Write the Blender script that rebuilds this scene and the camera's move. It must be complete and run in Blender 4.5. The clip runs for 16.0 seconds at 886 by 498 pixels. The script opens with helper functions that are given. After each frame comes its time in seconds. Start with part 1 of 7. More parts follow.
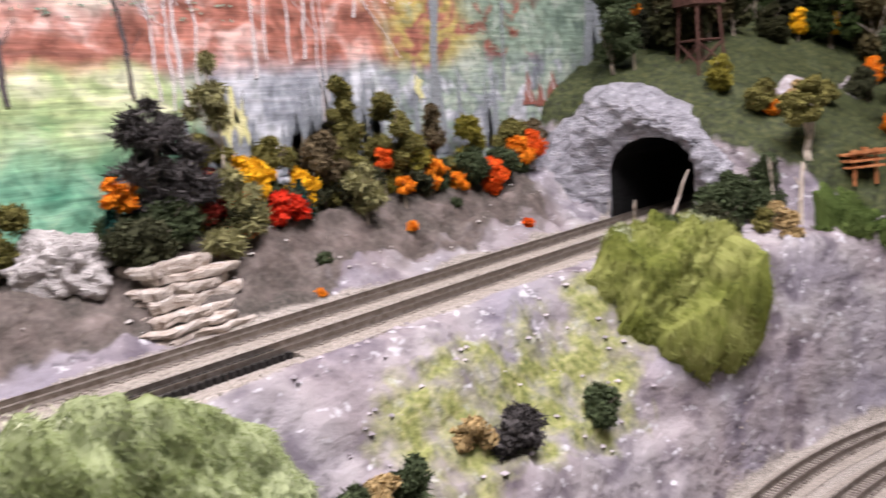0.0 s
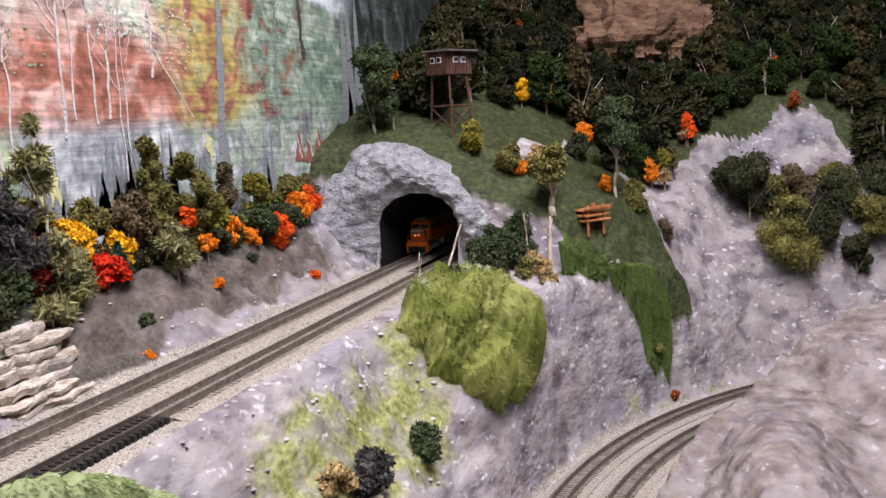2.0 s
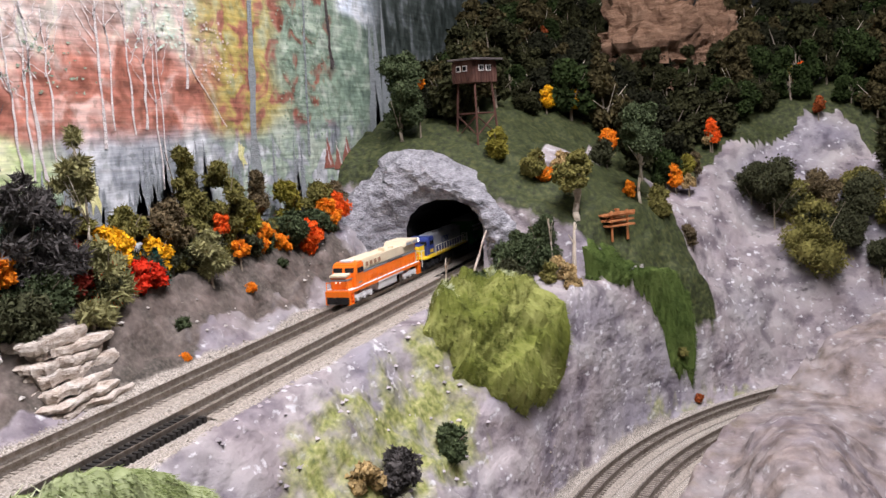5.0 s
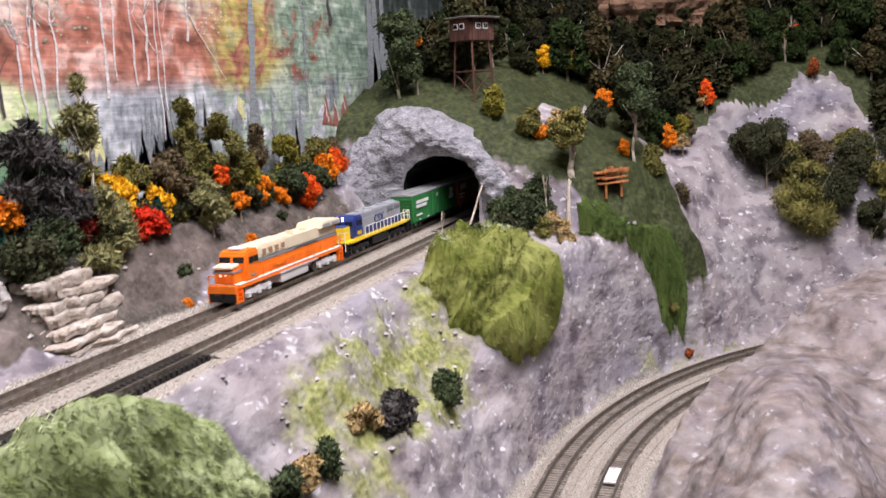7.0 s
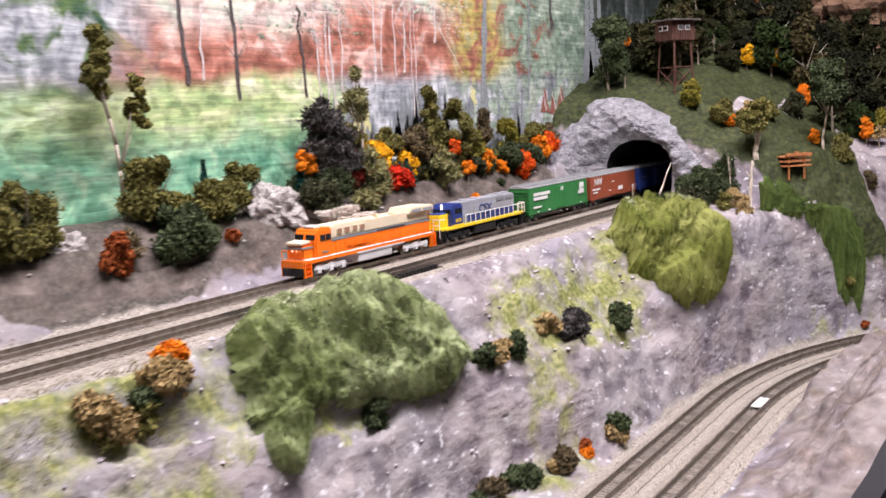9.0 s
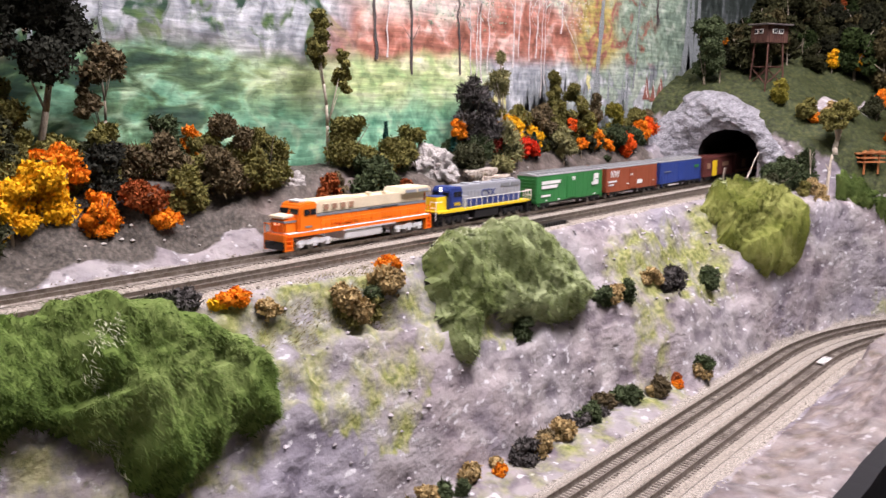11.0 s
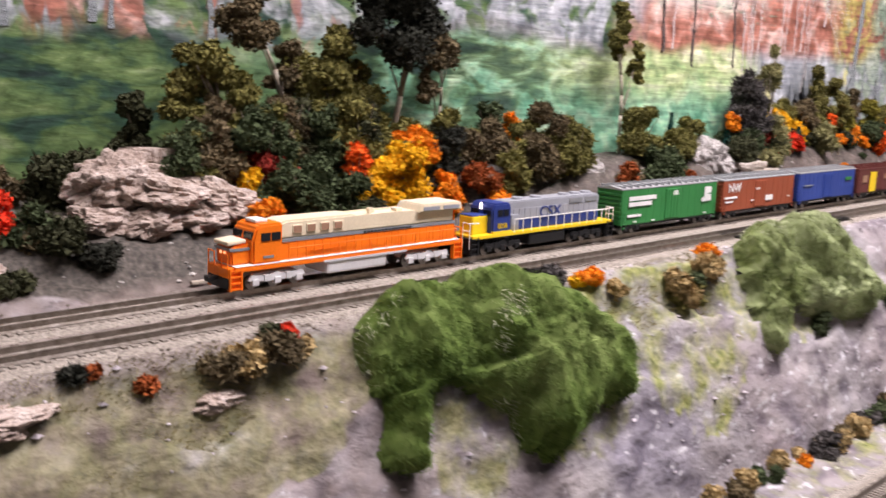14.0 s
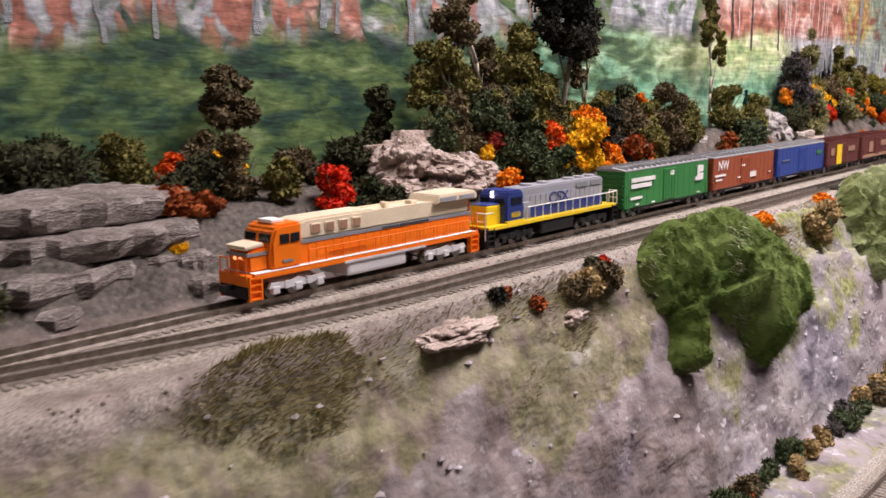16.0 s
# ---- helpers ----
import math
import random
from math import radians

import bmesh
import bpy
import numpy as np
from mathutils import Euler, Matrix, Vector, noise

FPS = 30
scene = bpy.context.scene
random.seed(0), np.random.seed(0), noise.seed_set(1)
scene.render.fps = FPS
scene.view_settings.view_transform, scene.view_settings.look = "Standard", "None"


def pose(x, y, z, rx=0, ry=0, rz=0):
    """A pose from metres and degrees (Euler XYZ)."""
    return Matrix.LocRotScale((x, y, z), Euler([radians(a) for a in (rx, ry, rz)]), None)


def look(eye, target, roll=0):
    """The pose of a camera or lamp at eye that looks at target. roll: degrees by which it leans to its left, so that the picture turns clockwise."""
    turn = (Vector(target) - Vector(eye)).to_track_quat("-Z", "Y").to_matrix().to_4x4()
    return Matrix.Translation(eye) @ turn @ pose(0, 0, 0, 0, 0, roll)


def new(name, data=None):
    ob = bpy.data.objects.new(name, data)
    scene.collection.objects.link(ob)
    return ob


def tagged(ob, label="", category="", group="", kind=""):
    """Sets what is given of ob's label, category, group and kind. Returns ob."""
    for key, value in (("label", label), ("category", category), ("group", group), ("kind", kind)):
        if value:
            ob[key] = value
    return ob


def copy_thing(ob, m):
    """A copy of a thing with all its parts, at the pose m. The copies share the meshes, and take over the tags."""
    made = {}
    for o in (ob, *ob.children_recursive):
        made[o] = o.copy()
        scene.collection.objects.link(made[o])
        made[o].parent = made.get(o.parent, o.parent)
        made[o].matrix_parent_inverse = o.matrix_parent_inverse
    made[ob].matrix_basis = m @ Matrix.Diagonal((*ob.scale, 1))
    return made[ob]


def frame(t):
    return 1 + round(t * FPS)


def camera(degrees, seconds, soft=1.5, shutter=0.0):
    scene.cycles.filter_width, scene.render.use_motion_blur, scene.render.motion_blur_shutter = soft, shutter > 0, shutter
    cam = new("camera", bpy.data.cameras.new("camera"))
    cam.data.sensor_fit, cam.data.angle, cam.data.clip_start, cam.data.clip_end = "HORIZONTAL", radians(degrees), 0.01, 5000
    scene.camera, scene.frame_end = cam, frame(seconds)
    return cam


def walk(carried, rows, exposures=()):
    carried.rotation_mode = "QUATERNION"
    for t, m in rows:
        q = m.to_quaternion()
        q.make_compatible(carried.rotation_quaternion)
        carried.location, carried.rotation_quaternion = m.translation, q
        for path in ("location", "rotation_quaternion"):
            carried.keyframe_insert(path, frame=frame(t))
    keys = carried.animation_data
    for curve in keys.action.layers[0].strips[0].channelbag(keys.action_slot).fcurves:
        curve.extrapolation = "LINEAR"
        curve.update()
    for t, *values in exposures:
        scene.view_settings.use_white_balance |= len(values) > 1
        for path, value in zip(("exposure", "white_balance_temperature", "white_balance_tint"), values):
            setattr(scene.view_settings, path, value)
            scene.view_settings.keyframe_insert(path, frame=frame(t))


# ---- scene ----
cam = camera(51.9, 16.0, soft=1.5, shutter=0.5)
PATH = [
    (0, (0.121, 0.063, 1.189), (1.662, 1.303, 0.889), -4.8),
    (0.5, (0.125, 0.083, 1.193), (1.831, 1.073, 0.869), -4.7),
    (1, (0.094, 0.104, 1.204), (1.91, 0.874, 0.871), -5.1),
    (1.5, (0.065, 0.112, 1.208), (1.928, 0.772, 0.905), -4.0),
    (2, (0.051, 0.112, 1.211), (1.933, 0.734, 0.94), -3.3),
    (2.5, (0.048, 0.111, 1.21), (1.928, 0.74, 0.946), -3.7),
    (3, (0.048, 0.107, 1.21), (1.94, 0.7, 0.947), -3.1),
    (3.5, (0.049, 0.108, 1.209), (1.949, 0.677, 0.952), -3.0),
    (4, (0.043, 0.112, 1.212), (1.919, 0.754, 0.951), -3.3),
    (4.2, (0.042, 0.11, 1.213), (1.913, 0.766, 0.954), -3.3),
    (6.5, (0.032, 0.106, 1.214), (1.887, 0.803, 0.945), -3.9),
    (7, (0.026, 0.104, 1.205), (1.883, 0.772, 0.877), -3.2),
    (7.5, (-0.001, 0.083, 1.2), (1.748, 1.016, 0.933), -3.4),
    (8, (-0.026, 0.037, 1.191), (1.61, 1.149, 0.895), -2.5),
    (8.5, (-0.05, 0.018, 1.193), (1.573, 1.158, 0.932), -2.8),
    (9, (-0.099, 0.014, 1.19), (1.527, 1.142, 0.899), -2.8),
    (9.5, (-0.143, 0.008, 1.189), (1.469, 1.154, 0.888), -2.9),
    (10, (-0.184, 0.002, 1.184), (1.403, 1.18, 0.877), -1.6),
    (10.2, (-0.204, 0.0, 1.183), (1.354, 1.216, 0.876), -1.3),
    (12.3, (-0.257, -0.028, 1.211), (1.313, 1.151, 0.83), 4.2),
    (12.5, (-0.265, -0.017, 1.208), (1.261, 1.221, 0.836), 3.8),
    (13, (-0.29, 0.0, 1.206), (1.159, 1.327, 0.835), 4.0),
    (13.5, (-0.316, 0.013, 1.195), (1.092, 1.384, 0.821), 2.2),
    (14, (-0.328, 0.049, 1.191), (1.017, 1.482, 0.819), 2.1),
    (14.5, (-0.328, 0.087, 1.183), (0.995, 1.545, 0.83), 1.7),
    (15, (-0.371, 0.105, 1.177), (1.026, 1.484, 0.796), 0.4),
    (15.5, (-0.457, 0.116, 1.182), (1.003, 1.429, 0.804), -1.7),
    (16, (-0.509, 0.106, 1.179), (0.966, 1.408, 0.821), -0.6),
]
walk(cam, [(t, look(eye, target, roll)) for t, eye, target, roll in PATH],
     exposures=[(0, 0.15, 6350, 14), (1, 0.06, 6300, 12), (3.5, 0.03, 6250, 10), (6.5, 0.06, 6300, 11), (8, 0.19, 6350, 13), (10, 0.24, 6450, 15), (13, 0.27, 6480, 15), (14.5, 0.24, 6600, 15), (16, 0.16, 6750, 17)])

# ---- light: a closed club room with ceiling lamps over the aisle ----
world = bpy.data.worlds.new("room_air")
scene.world = world
world.use_nodes = True
world.node_tree.nodes["Background"].inputs[0].default_value = (0.9, 0.93, 1.0, 1)
world.node_tree.nodes["Background"].inputs[1].default_value = 0.02
scene.view_settings.exposure = 0.0


def ceiling_lamp(x, y, z, sx, sy, watts, colour):
    data = bpy.data.lights.new("ceiling_lamp_light", "AREA")
    data.shape, data.size, data.size_y, data.energy, data.color = "RECTANGLE", sx, sy, watts, colour
    ob = new("ceiling_lamp_light", data)
    ob.matrix_world = pose(x, y, z)
    return ob


LAMP = (1.0, 0.93, 0.965)
ceiling_lamp(0.28, 0.0, 2.0, 1.0, 0.26, 23.5, LAMP)
ceiling_lamp(-2.1, -0.2, 2.52, 1.2, 0.3, 3, LAMP)


# ---- materials ----
def material(name, stops, scale=150.0, rough=0.85, bump=0.3, metal=0.0, stretch=(1, 1, 1), detail=6.0, fine=None, spec=0.3):
    """Colour ramp over noise at two scales, with relief."""
    m = bpy.data.materials.new(name)
    m.use_nodes = True
    nt = m.node_tree
    b = nt.nodes["Principled BSDF"]
    b.inputs["Roughness"].default_value, b.inputs["Metallic"].default_value = rough, metal
    b.inputs["Specular IOR Level"].default_value = spec
    tc, mp = nt.nodes.new("ShaderNodeTexCoord"), nt.nodes.new("ShaderNodeMapping")
    mp.inputs["Scale"].default_value = stretch
    nt.links.new(tc.outputs["Object"], mp.inputs["Vector"])
    n1, n2, mx, rp = (nt.nodes.new(k) for k in ("ShaderNodeTexNoise", "ShaderNodeTexNoise", "ShaderNodeMix", "ShaderNodeValToRGB"))
    n1.inputs["Scale"].default_value, n1.inputs["Detail"].default_value = scale, detail
    n2.inputs["Scale"].default_value, n2.inputs["Detail"].default_value = fine or scale * 6, 3.0
    mx.inputs[0].default_value = 0.4
    for n in (n1, n2):
        nt.links.new(mp.outputs[0], n.inputs["Vector"])
    nt.links.new(n1.outputs["Fac"], mx.inputs[2])
    nt.links.new(n2.outputs["Fac"], mx.inputs[3])
    els = rp.color_ramp.elements
    while len(els) < len(stops):
        els.new(0.5)
    for i, c in enumerate(stops):
        els[i].position = 0.3 + 0.4 * i / max(1, len(stops) - 1)
        els[i].color = (*c, 1)
    nt.links.new(mx.outputs[0], rp.inputs["Fac"])
    nt.links.new(rp.outputs["Color"], b.inputs["Base Color"])
    if bump:
        bp = nt.nodes.new("ShaderNodeBump")
        bp.inputs["Strength"].default_value, bp.inputs["Distance"].default_value = bump, 0.6 / scale
        nt.links.new(mx.outputs[0], bp.inputs["Height"])
        nt.links.new(bp.outputs["Normal"], b.inputs["Normal"])
    return m


def paint(name, colour, rough=0.45, metal=0.0, vary=0.12, bump=0.05):
    lo, hi = [max(0, c * (1 - vary)) for c in colour], [min(1, c * (1 + vary)) for c in colour]
    return material(name, [lo, colour, hi], scale=60, rough=rough, metal=metal, bump=bump, fine=900)


def foliage(name, colour, vary=0.45, rough=0.9):
    """Foam and lichen: every crumb has its own shade."""
    m = bpy.data.materials.new(name)
    m.use_nodes = True
    nt = m.node_tree
    b = nt.nodes["Principled BSDF"]
    b.inputs["Roughness"].default_value = rough
    b.inputs["Specular IOR Level"].default_value = 0.15
    g, o, add, rp = (nt.nodes.new(k) for k in ("ShaderNodeNewGeometry", "ShaderNodeObjectInfo", "ShaderNodeMath", "ShaderNodeValToRGB"))
    add.operation = "MULTIPLY_ADD"
    add.inputs[1].default_value = 0.75
    nt.links.new(g.outputs["Random Per Island"], add.inputs[0])
    mul = nt.nodes.new("ShaderNodeMath")
    mul.operation = "MULTIPLY"
    mul.inputs[1].default_value = 0.25
    nt.links.new(o.outputs["Random"], mul.inputs[0])
    nt.links.new(mul.outputs[0], add.inputs[2])
    nt.links.new(add.outputs[0], rp.inputs["Fac"])
    els = rp.color_ramp.elements
    els[0].position, els[1].position = 0.0, 1.0
    els[0].color = (*[c * (1 - vary) for c in colour], 1)
    els[1].color = (*[min(1, c * (1 + vary)) for c in colour], 1)
    nt.links.new(rp.outputs["Color"], b.inputs["Base Color"])
    return m


ROCK = [(0.12, 0.106, 0.13), (0.24, 0.218, 0.245), (0.31, 0.288, 0.305), (0.42, 0.40, 0.405)]


def ground_material():
    """One sheet: plaster rock, dark soil, turf and grey grit, chosen by painted zones."""
    m = bpy.data.materials.new("scenery_ground")
    m.use_nodes = True
    nt = m.node_tree
    b = nt.nodes["Principled BSDF"]
    b.inputs["Roughness"].default_value = 0.75
    b.inputs["Specular IOR Level"].default_value = 0.35
    tc = nt.nodes.new("ShaderNodeTexCoord")
    zone = nt.nodes.new("ShaderNodeAttribute")
    zone.attribute_name = "zone"
    sep = nt.nodes.new("ShaderNodeSeparateColor")
    nt.links.new(zone.outputs["Color"], sep.inputs[0])

    def tex(scale, detail, stretch=(1, 1, 1), dist=0.0):
        mp, n = nt.nodes.new("ShaderNodeMapping"), nt.nodes.new("ShaderNodeTexNoise")
        mp.inputs["Scale"].default_value = stretch
        n.inputs["Scale"].default_value, n.inputs["Detail"].default_value, n.inputs["Distortion"].default_value = scale, detail, dist
        nt.links.new(tc.outputs["Object"], mp.inputs["Vector"])
        nt.links.new(mp.outputs[0], n.inputs["Vector"])
        return n.outputs["Fac"]

    def ramp(fac, stops, lo=0.3, hi=0.7):
        r = nt.nodes.new("ShaderNodeValToRGB")
        els = r.color_ramp.elements
        while len(els) < len(stops):
            els.new(0.5)
        for i, c in enumerate(stops):
            els[i].position = lo + (hi - lo) * i / (len(stops) - 1)
            els[i].color = (*c, 1)
        nt.links.new(fac, r.inputs["Fac"])
        return r.outputs["Color"]

    def mix(fac, a, c, kind="MIX"):
        x = nt.nodes.new("ShaderNodeMix")
        x.data_type, x.blend_type = "RGBA", kind
        if isinstance(fac, float):
            x.inputs[0].default_value = fac
        else:
            nt.links.new(fac, x.inputs[0])
        nt.links.new(a, x.inputs[6])
        nt.links.new(c, x.inputs[7])
        return x.outputs[2]

    rock = ramp(tex(34, 12, (1, 1, 1.25)), ROCK, 0.30, 0.70)
    pink = ramp(tex(9, 6), [(0.22, 0.195, 0.235), (0.34, 0.28, 0.265), (0.32, 0.295, 0.28), (0.21, 0.195, 0.245)], 0.33, 0.67)
    rock = mix(0.45, rock, pink)
    # purple-grey shade of the hollows, multiplied in on the same noise as the bump
    hollow_shade = ramp(tex(46, 10, (1, 1, 1.4)), [(0.34, 0.31, 0.37), (1, 1, 1)], 0.36, 0.50)
    rock = mix(0.75, rock, hollow_shade, "MULTIPLY")
    flecks = ramp(tex(130, 10, (1, 1, 1.6)), [(0, 0, 0), (0, 0, 0), (1, 1, 1)], 0.53, 0.68)
    white = nt.nodes.new("ShaderNodeRGB")
    white.outputs[0].default_value = (0.52, 0.51, 0.53, 1)
    rock = mix(nt_val(nt, flecks), rock, white.outputs[0])
    calm = nt.nodes.new("ShaderNodeMapRange")
    calm.inputs["From Min"].default_value, calm.inputs["From Max"].default_value = 0.40, 0.62
    calm.inputs["To Max"].default_value = 0.7
    nt.links.new(tex(24, 4, (1, 1, 1), 0.8), calm.inputs["Value"])
    # crevice shade painted as dark cracks, with no relief of its own
    cleft_shade = ramp(tex(95, 8, (1, 1, 2.0)), [(0.20, 0.18, 0.20), (1, 1, 1)], 0.33, 0.40)
    rock = mix(calm.outputs[0], rock, cleft_shade, "MULTIPLY")
    soil = ramp(tex(420, 6), [(0.030, 0.026, 0.022), (0.074, 0.063, 0.052), (0.135, 0.116, 0.097)], 0.3, 0.72)
    turf = ramp(tex(300, 6), [(0.10, 0.12, 0.035), (0.23, 0.245, 0.075), (0.36, 0.35, 0.16)], 0.3, 0.7)
    # dark moss; at the far end of the gorge it also paints in shade
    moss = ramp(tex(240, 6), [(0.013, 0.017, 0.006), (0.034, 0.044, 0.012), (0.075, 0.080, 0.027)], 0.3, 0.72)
    mud = ramp(tex(90, 8), [(0.060, 0.045, 0.040), (0.150, 0.115, 0.100), (0.27, 0.22, 0.20)], 0.3, 0.7)
    grit = ramp(tex(1100, 2), [(0.12, 0.106, 0.09), (0.31, 0.277, 0.24), (0.49, 0.447, 0.393)], 0.33, 0.68)
    brk = tex(60, 6)
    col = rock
    mudzone = nt.nodes.new("ShaderNodeAttribute")
    mudzone.attribute_name = "earth"
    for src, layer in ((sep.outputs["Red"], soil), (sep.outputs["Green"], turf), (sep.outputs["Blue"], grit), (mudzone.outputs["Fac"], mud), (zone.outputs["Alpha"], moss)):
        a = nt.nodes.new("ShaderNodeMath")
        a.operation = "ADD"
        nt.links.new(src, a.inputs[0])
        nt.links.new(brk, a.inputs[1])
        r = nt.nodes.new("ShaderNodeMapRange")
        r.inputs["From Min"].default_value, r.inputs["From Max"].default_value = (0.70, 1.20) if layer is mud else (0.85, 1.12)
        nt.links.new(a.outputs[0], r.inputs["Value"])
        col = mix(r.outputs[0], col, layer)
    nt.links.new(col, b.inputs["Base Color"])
    bp, bp2 = nt.nodes.new("ShaderNodeBump"), nt.nodes.new("ShaderNodeBump")
    bp.inputs["Strength"].default_value, bp.inputs["Distance"].default_value = 0.75, 0.007
    bp2.inputs["Strength"].default_value, bp2.inputs["Distance"].default_value = 0.9, 0.0018
    nt.links.new(tex(46, 10, (1, 1, 1.4)), bp.inputs["Height"])
    nt.links.new(tex(200, 7, (1, 1, 1.4)), bp2.inputs["Height"])
    nt.links.new(calm.outputs[0], bp2.inputs["Strength"])
    nt.links.new(bp.outputs["Normal"], bp2.inputs["Normal"])
    nt.links.new(bp2.outputs["Normal"], b.inputs["Normal"])
    return m


def nt_val(nt, colour):
    n = nt.nodes.new("ShaderNodeRGBToBW")
    nt.links.new(colour, n.inputs[0])
    return n.outputs[0]


M_GROUND = ground_material()
M_RAIL = material("rail_metal", [(0.10, 0.075, 0.055), (0.22, 0.19, 0.16), (0.33, 0.30, 0.27)], 300, 0.4, 0.1, metal=0.7)
M_RAIL_DARK = material("rail_dark", [(0.05, 0.045, 0.04), (0.12, 0.10, 0.09), (0.22, 0.2, 0.18)], 300, 0.4, 0.1, metal=0.7)
M_TIE = material("tie_brown", [(0.12, 0.102, 0.085), (0.24, 0.208, 0.175), (0.34, 0.30, 0.26)], 200, 0.9, 0.2)
M_TIE_BLACK = material("tie_black", [(0.012, 0.011, 0.010), (0.025, 0.022, 0.02)], 200, 0.7, 0.1)
M_BALLAST = material("ballast_grit", [(0.11, 0.096, 0.081), (0.28, 0.247, 0.21), (0.45, 0.404, 0.348)], 700, 0.95, 0.9, fine=1500)
M_WALL = material("room_wall_paint", [(0.74, 0.72, 0.70), (0.80, 0.78, 0.76)], 8, 0.9, 0.05)
M_CEIL = material("ceiling_tile", [(0.80, 0.80, 0.79), (0.86, 0.86, 0.85)], 40, 0.95, 0.1)
M_FLOOR = material("room_vinyl", [(0.30, 0.29, 0.28), (0.38, 0.37, 0.36)], 60, 0.95, 0.2)
M_FASCIA = paint("fascia_black", (0.012, 0.012, 0.014), 0.5)

# ---- mesh helpers ----


def obj(name, verts, faces, mat, parent=None, label="", smooth=False):
    me = bpy.data.meshes.new(name)
    me.from_pydata([tuple(map(float, v)) for v in verts], [], [tuple(map(int, f)) for f in faces])
    if mat:
        me.materials.append(mat)
    if smooth:
        me.polygons.foreach_set("use_smooth", [True] * len(me.polygons))
    me.update()
    ob = new(name, me)
    ob.parent = parent
    if label:
        tagged(ob, label)
    return ob


def part(name, bm, mat, parent=None, label="", smooth=False):
    me = bpy.data.meshes.new(name)
    bmesh.ops.recalc_face_normals(bm, faces=bm.faces)
    bm.to_mesh(me)
    bm.free()
    if mat:
        me.materials.append(mat)
    if smooth:
        me.polygons.foreach_set("use_smooth", [True] * len(me.polygons))
    ob = new(name, me)
    ob.parent = parent
    if label:
        tagged(ob, label)
    return ob


def add_box(bm, x0, x1, y0, y1, z0, z1, bevel=0.0, m=None):
    r = bmesh.ops.create_cube(bm, size=1.0)
    mat = Matrix.Translation(((x0 + x1) / 2, (y0 + y1) / 2, (z0 + z1) / 2)) @ Matrix.Diagonal((x1 - x0, y1 - y0, z1 - z0, 1))
    bmesh.ops.transform(bm, matrix=(m or Matrix()) @ mat, verts=r["verts"])
    if bevel:
        es = list({e for v in r["verts"] for e in v.link_edges})
        bmesh.ops.bevel(bm, geom=es, offset=bevel, segments=2, affect="EDGES", profile=0.6)


def add_rod(bm, a, b, r0, r1=None, n=6):
    a, b = Vector(a), Vector(b)
    r1 = r0 if r1 is None else r1
    q = (b - a).to_track_quat("Z", "Y").to_matrix().to_4x4()
    bmesh.ops.create_cone(bm, cap_ends=True, segments=n, radius1=r0, radius2=r1, depth=(b - a).length,
                          matrix=Matrix.Translation((a + b) / 2) @ q)


def box_part(name, dims, mat, parent, bevel=0.0, label="", m=None):
    bm = bmesh.new()
    add_box(bm, *dims, bevel=bevel, m=m)
    return part(name, bm, mat, parent, label)


def empty(name, m=None):
    e = new(name)
    e.empty_display_size = 0.01
    if m is not None:
        e.matrix_basis = m
    return e


def prism(bm, outline, y0, y1):
    """Extrude an (x, z) outline between two y."""
    a = [bm.verts.new((x, y0, z)) for x, z in outline]
    b = [bm.verts.new((x, y1, z)) for x, z in outline]
    bm.faces.new(a)
    bm.faces.new(b[::-1])
    for i in range(len(a)):
        j = (i + 1) % len(a)
        bm.faces.new((a[i], b[i], b[j], a[j]))


def smooth01(t):
    t = min(1.0, max(0.0, t))
    return t * t * (3 - 2 * t)


def fbm(x, y, z, octaves=4):
    return noise.fractal(Vector((x, y, z)), 0.9, 2.1, octaves)


# ---- the lie of the land ----
Z_UP, Z_LOW = 1.0955, 0.9690          # beds of the upper and lower line
Y_FAR, Y_NEAR = 0.381, 0.345          # upper tracks
LOW_Y, LOW_X, LOW_CY = 0.2255, 0.54, -0.22   # lower line: straight to x = LOW_X, then a bend round (LOW_X, LOW_CY)
LOW_R = LOW_Y - LOW_CY
PORTAL_X = 0.75


def backdrop_y(x):
    return 0.458 + 0.17 * smooth01((0.3 - x) / 0.9)


def low_coords(x, y):
    """Distance outside the outer lower track, and the way along it."""
    if x <= LOW_X:
        return y - LOW_Y, x
    r = math.hypot(x - LOW_X, y - LOW_CY)
    a = math.atan2(x - LOW_X, y - LOW_CY)
    return r - LOW_R, LOW_X + a * LOW_R


def ramp_to(v, pts):
    """Piecewise smooth curve through (v, value) pairs."""
    if v <= pts[0][0]:
        return pts[0][1]
    for (a, p), (b, q) in zip(pts, pts[1:]):
        if v <= b:
            return p + (q - p) * smooth01((v - a) / (b - a))
    return pts[-1][1]


def lerp_to(v, pts):
    if v <= pts[0][0]:
        return pts[0][1]
    for (a, p), (b, q) in zip(pts, pts[1:]):
        if v <= b:
            return p + (q - p) * (v - a) / (b - a)
    return pts[-1][1]


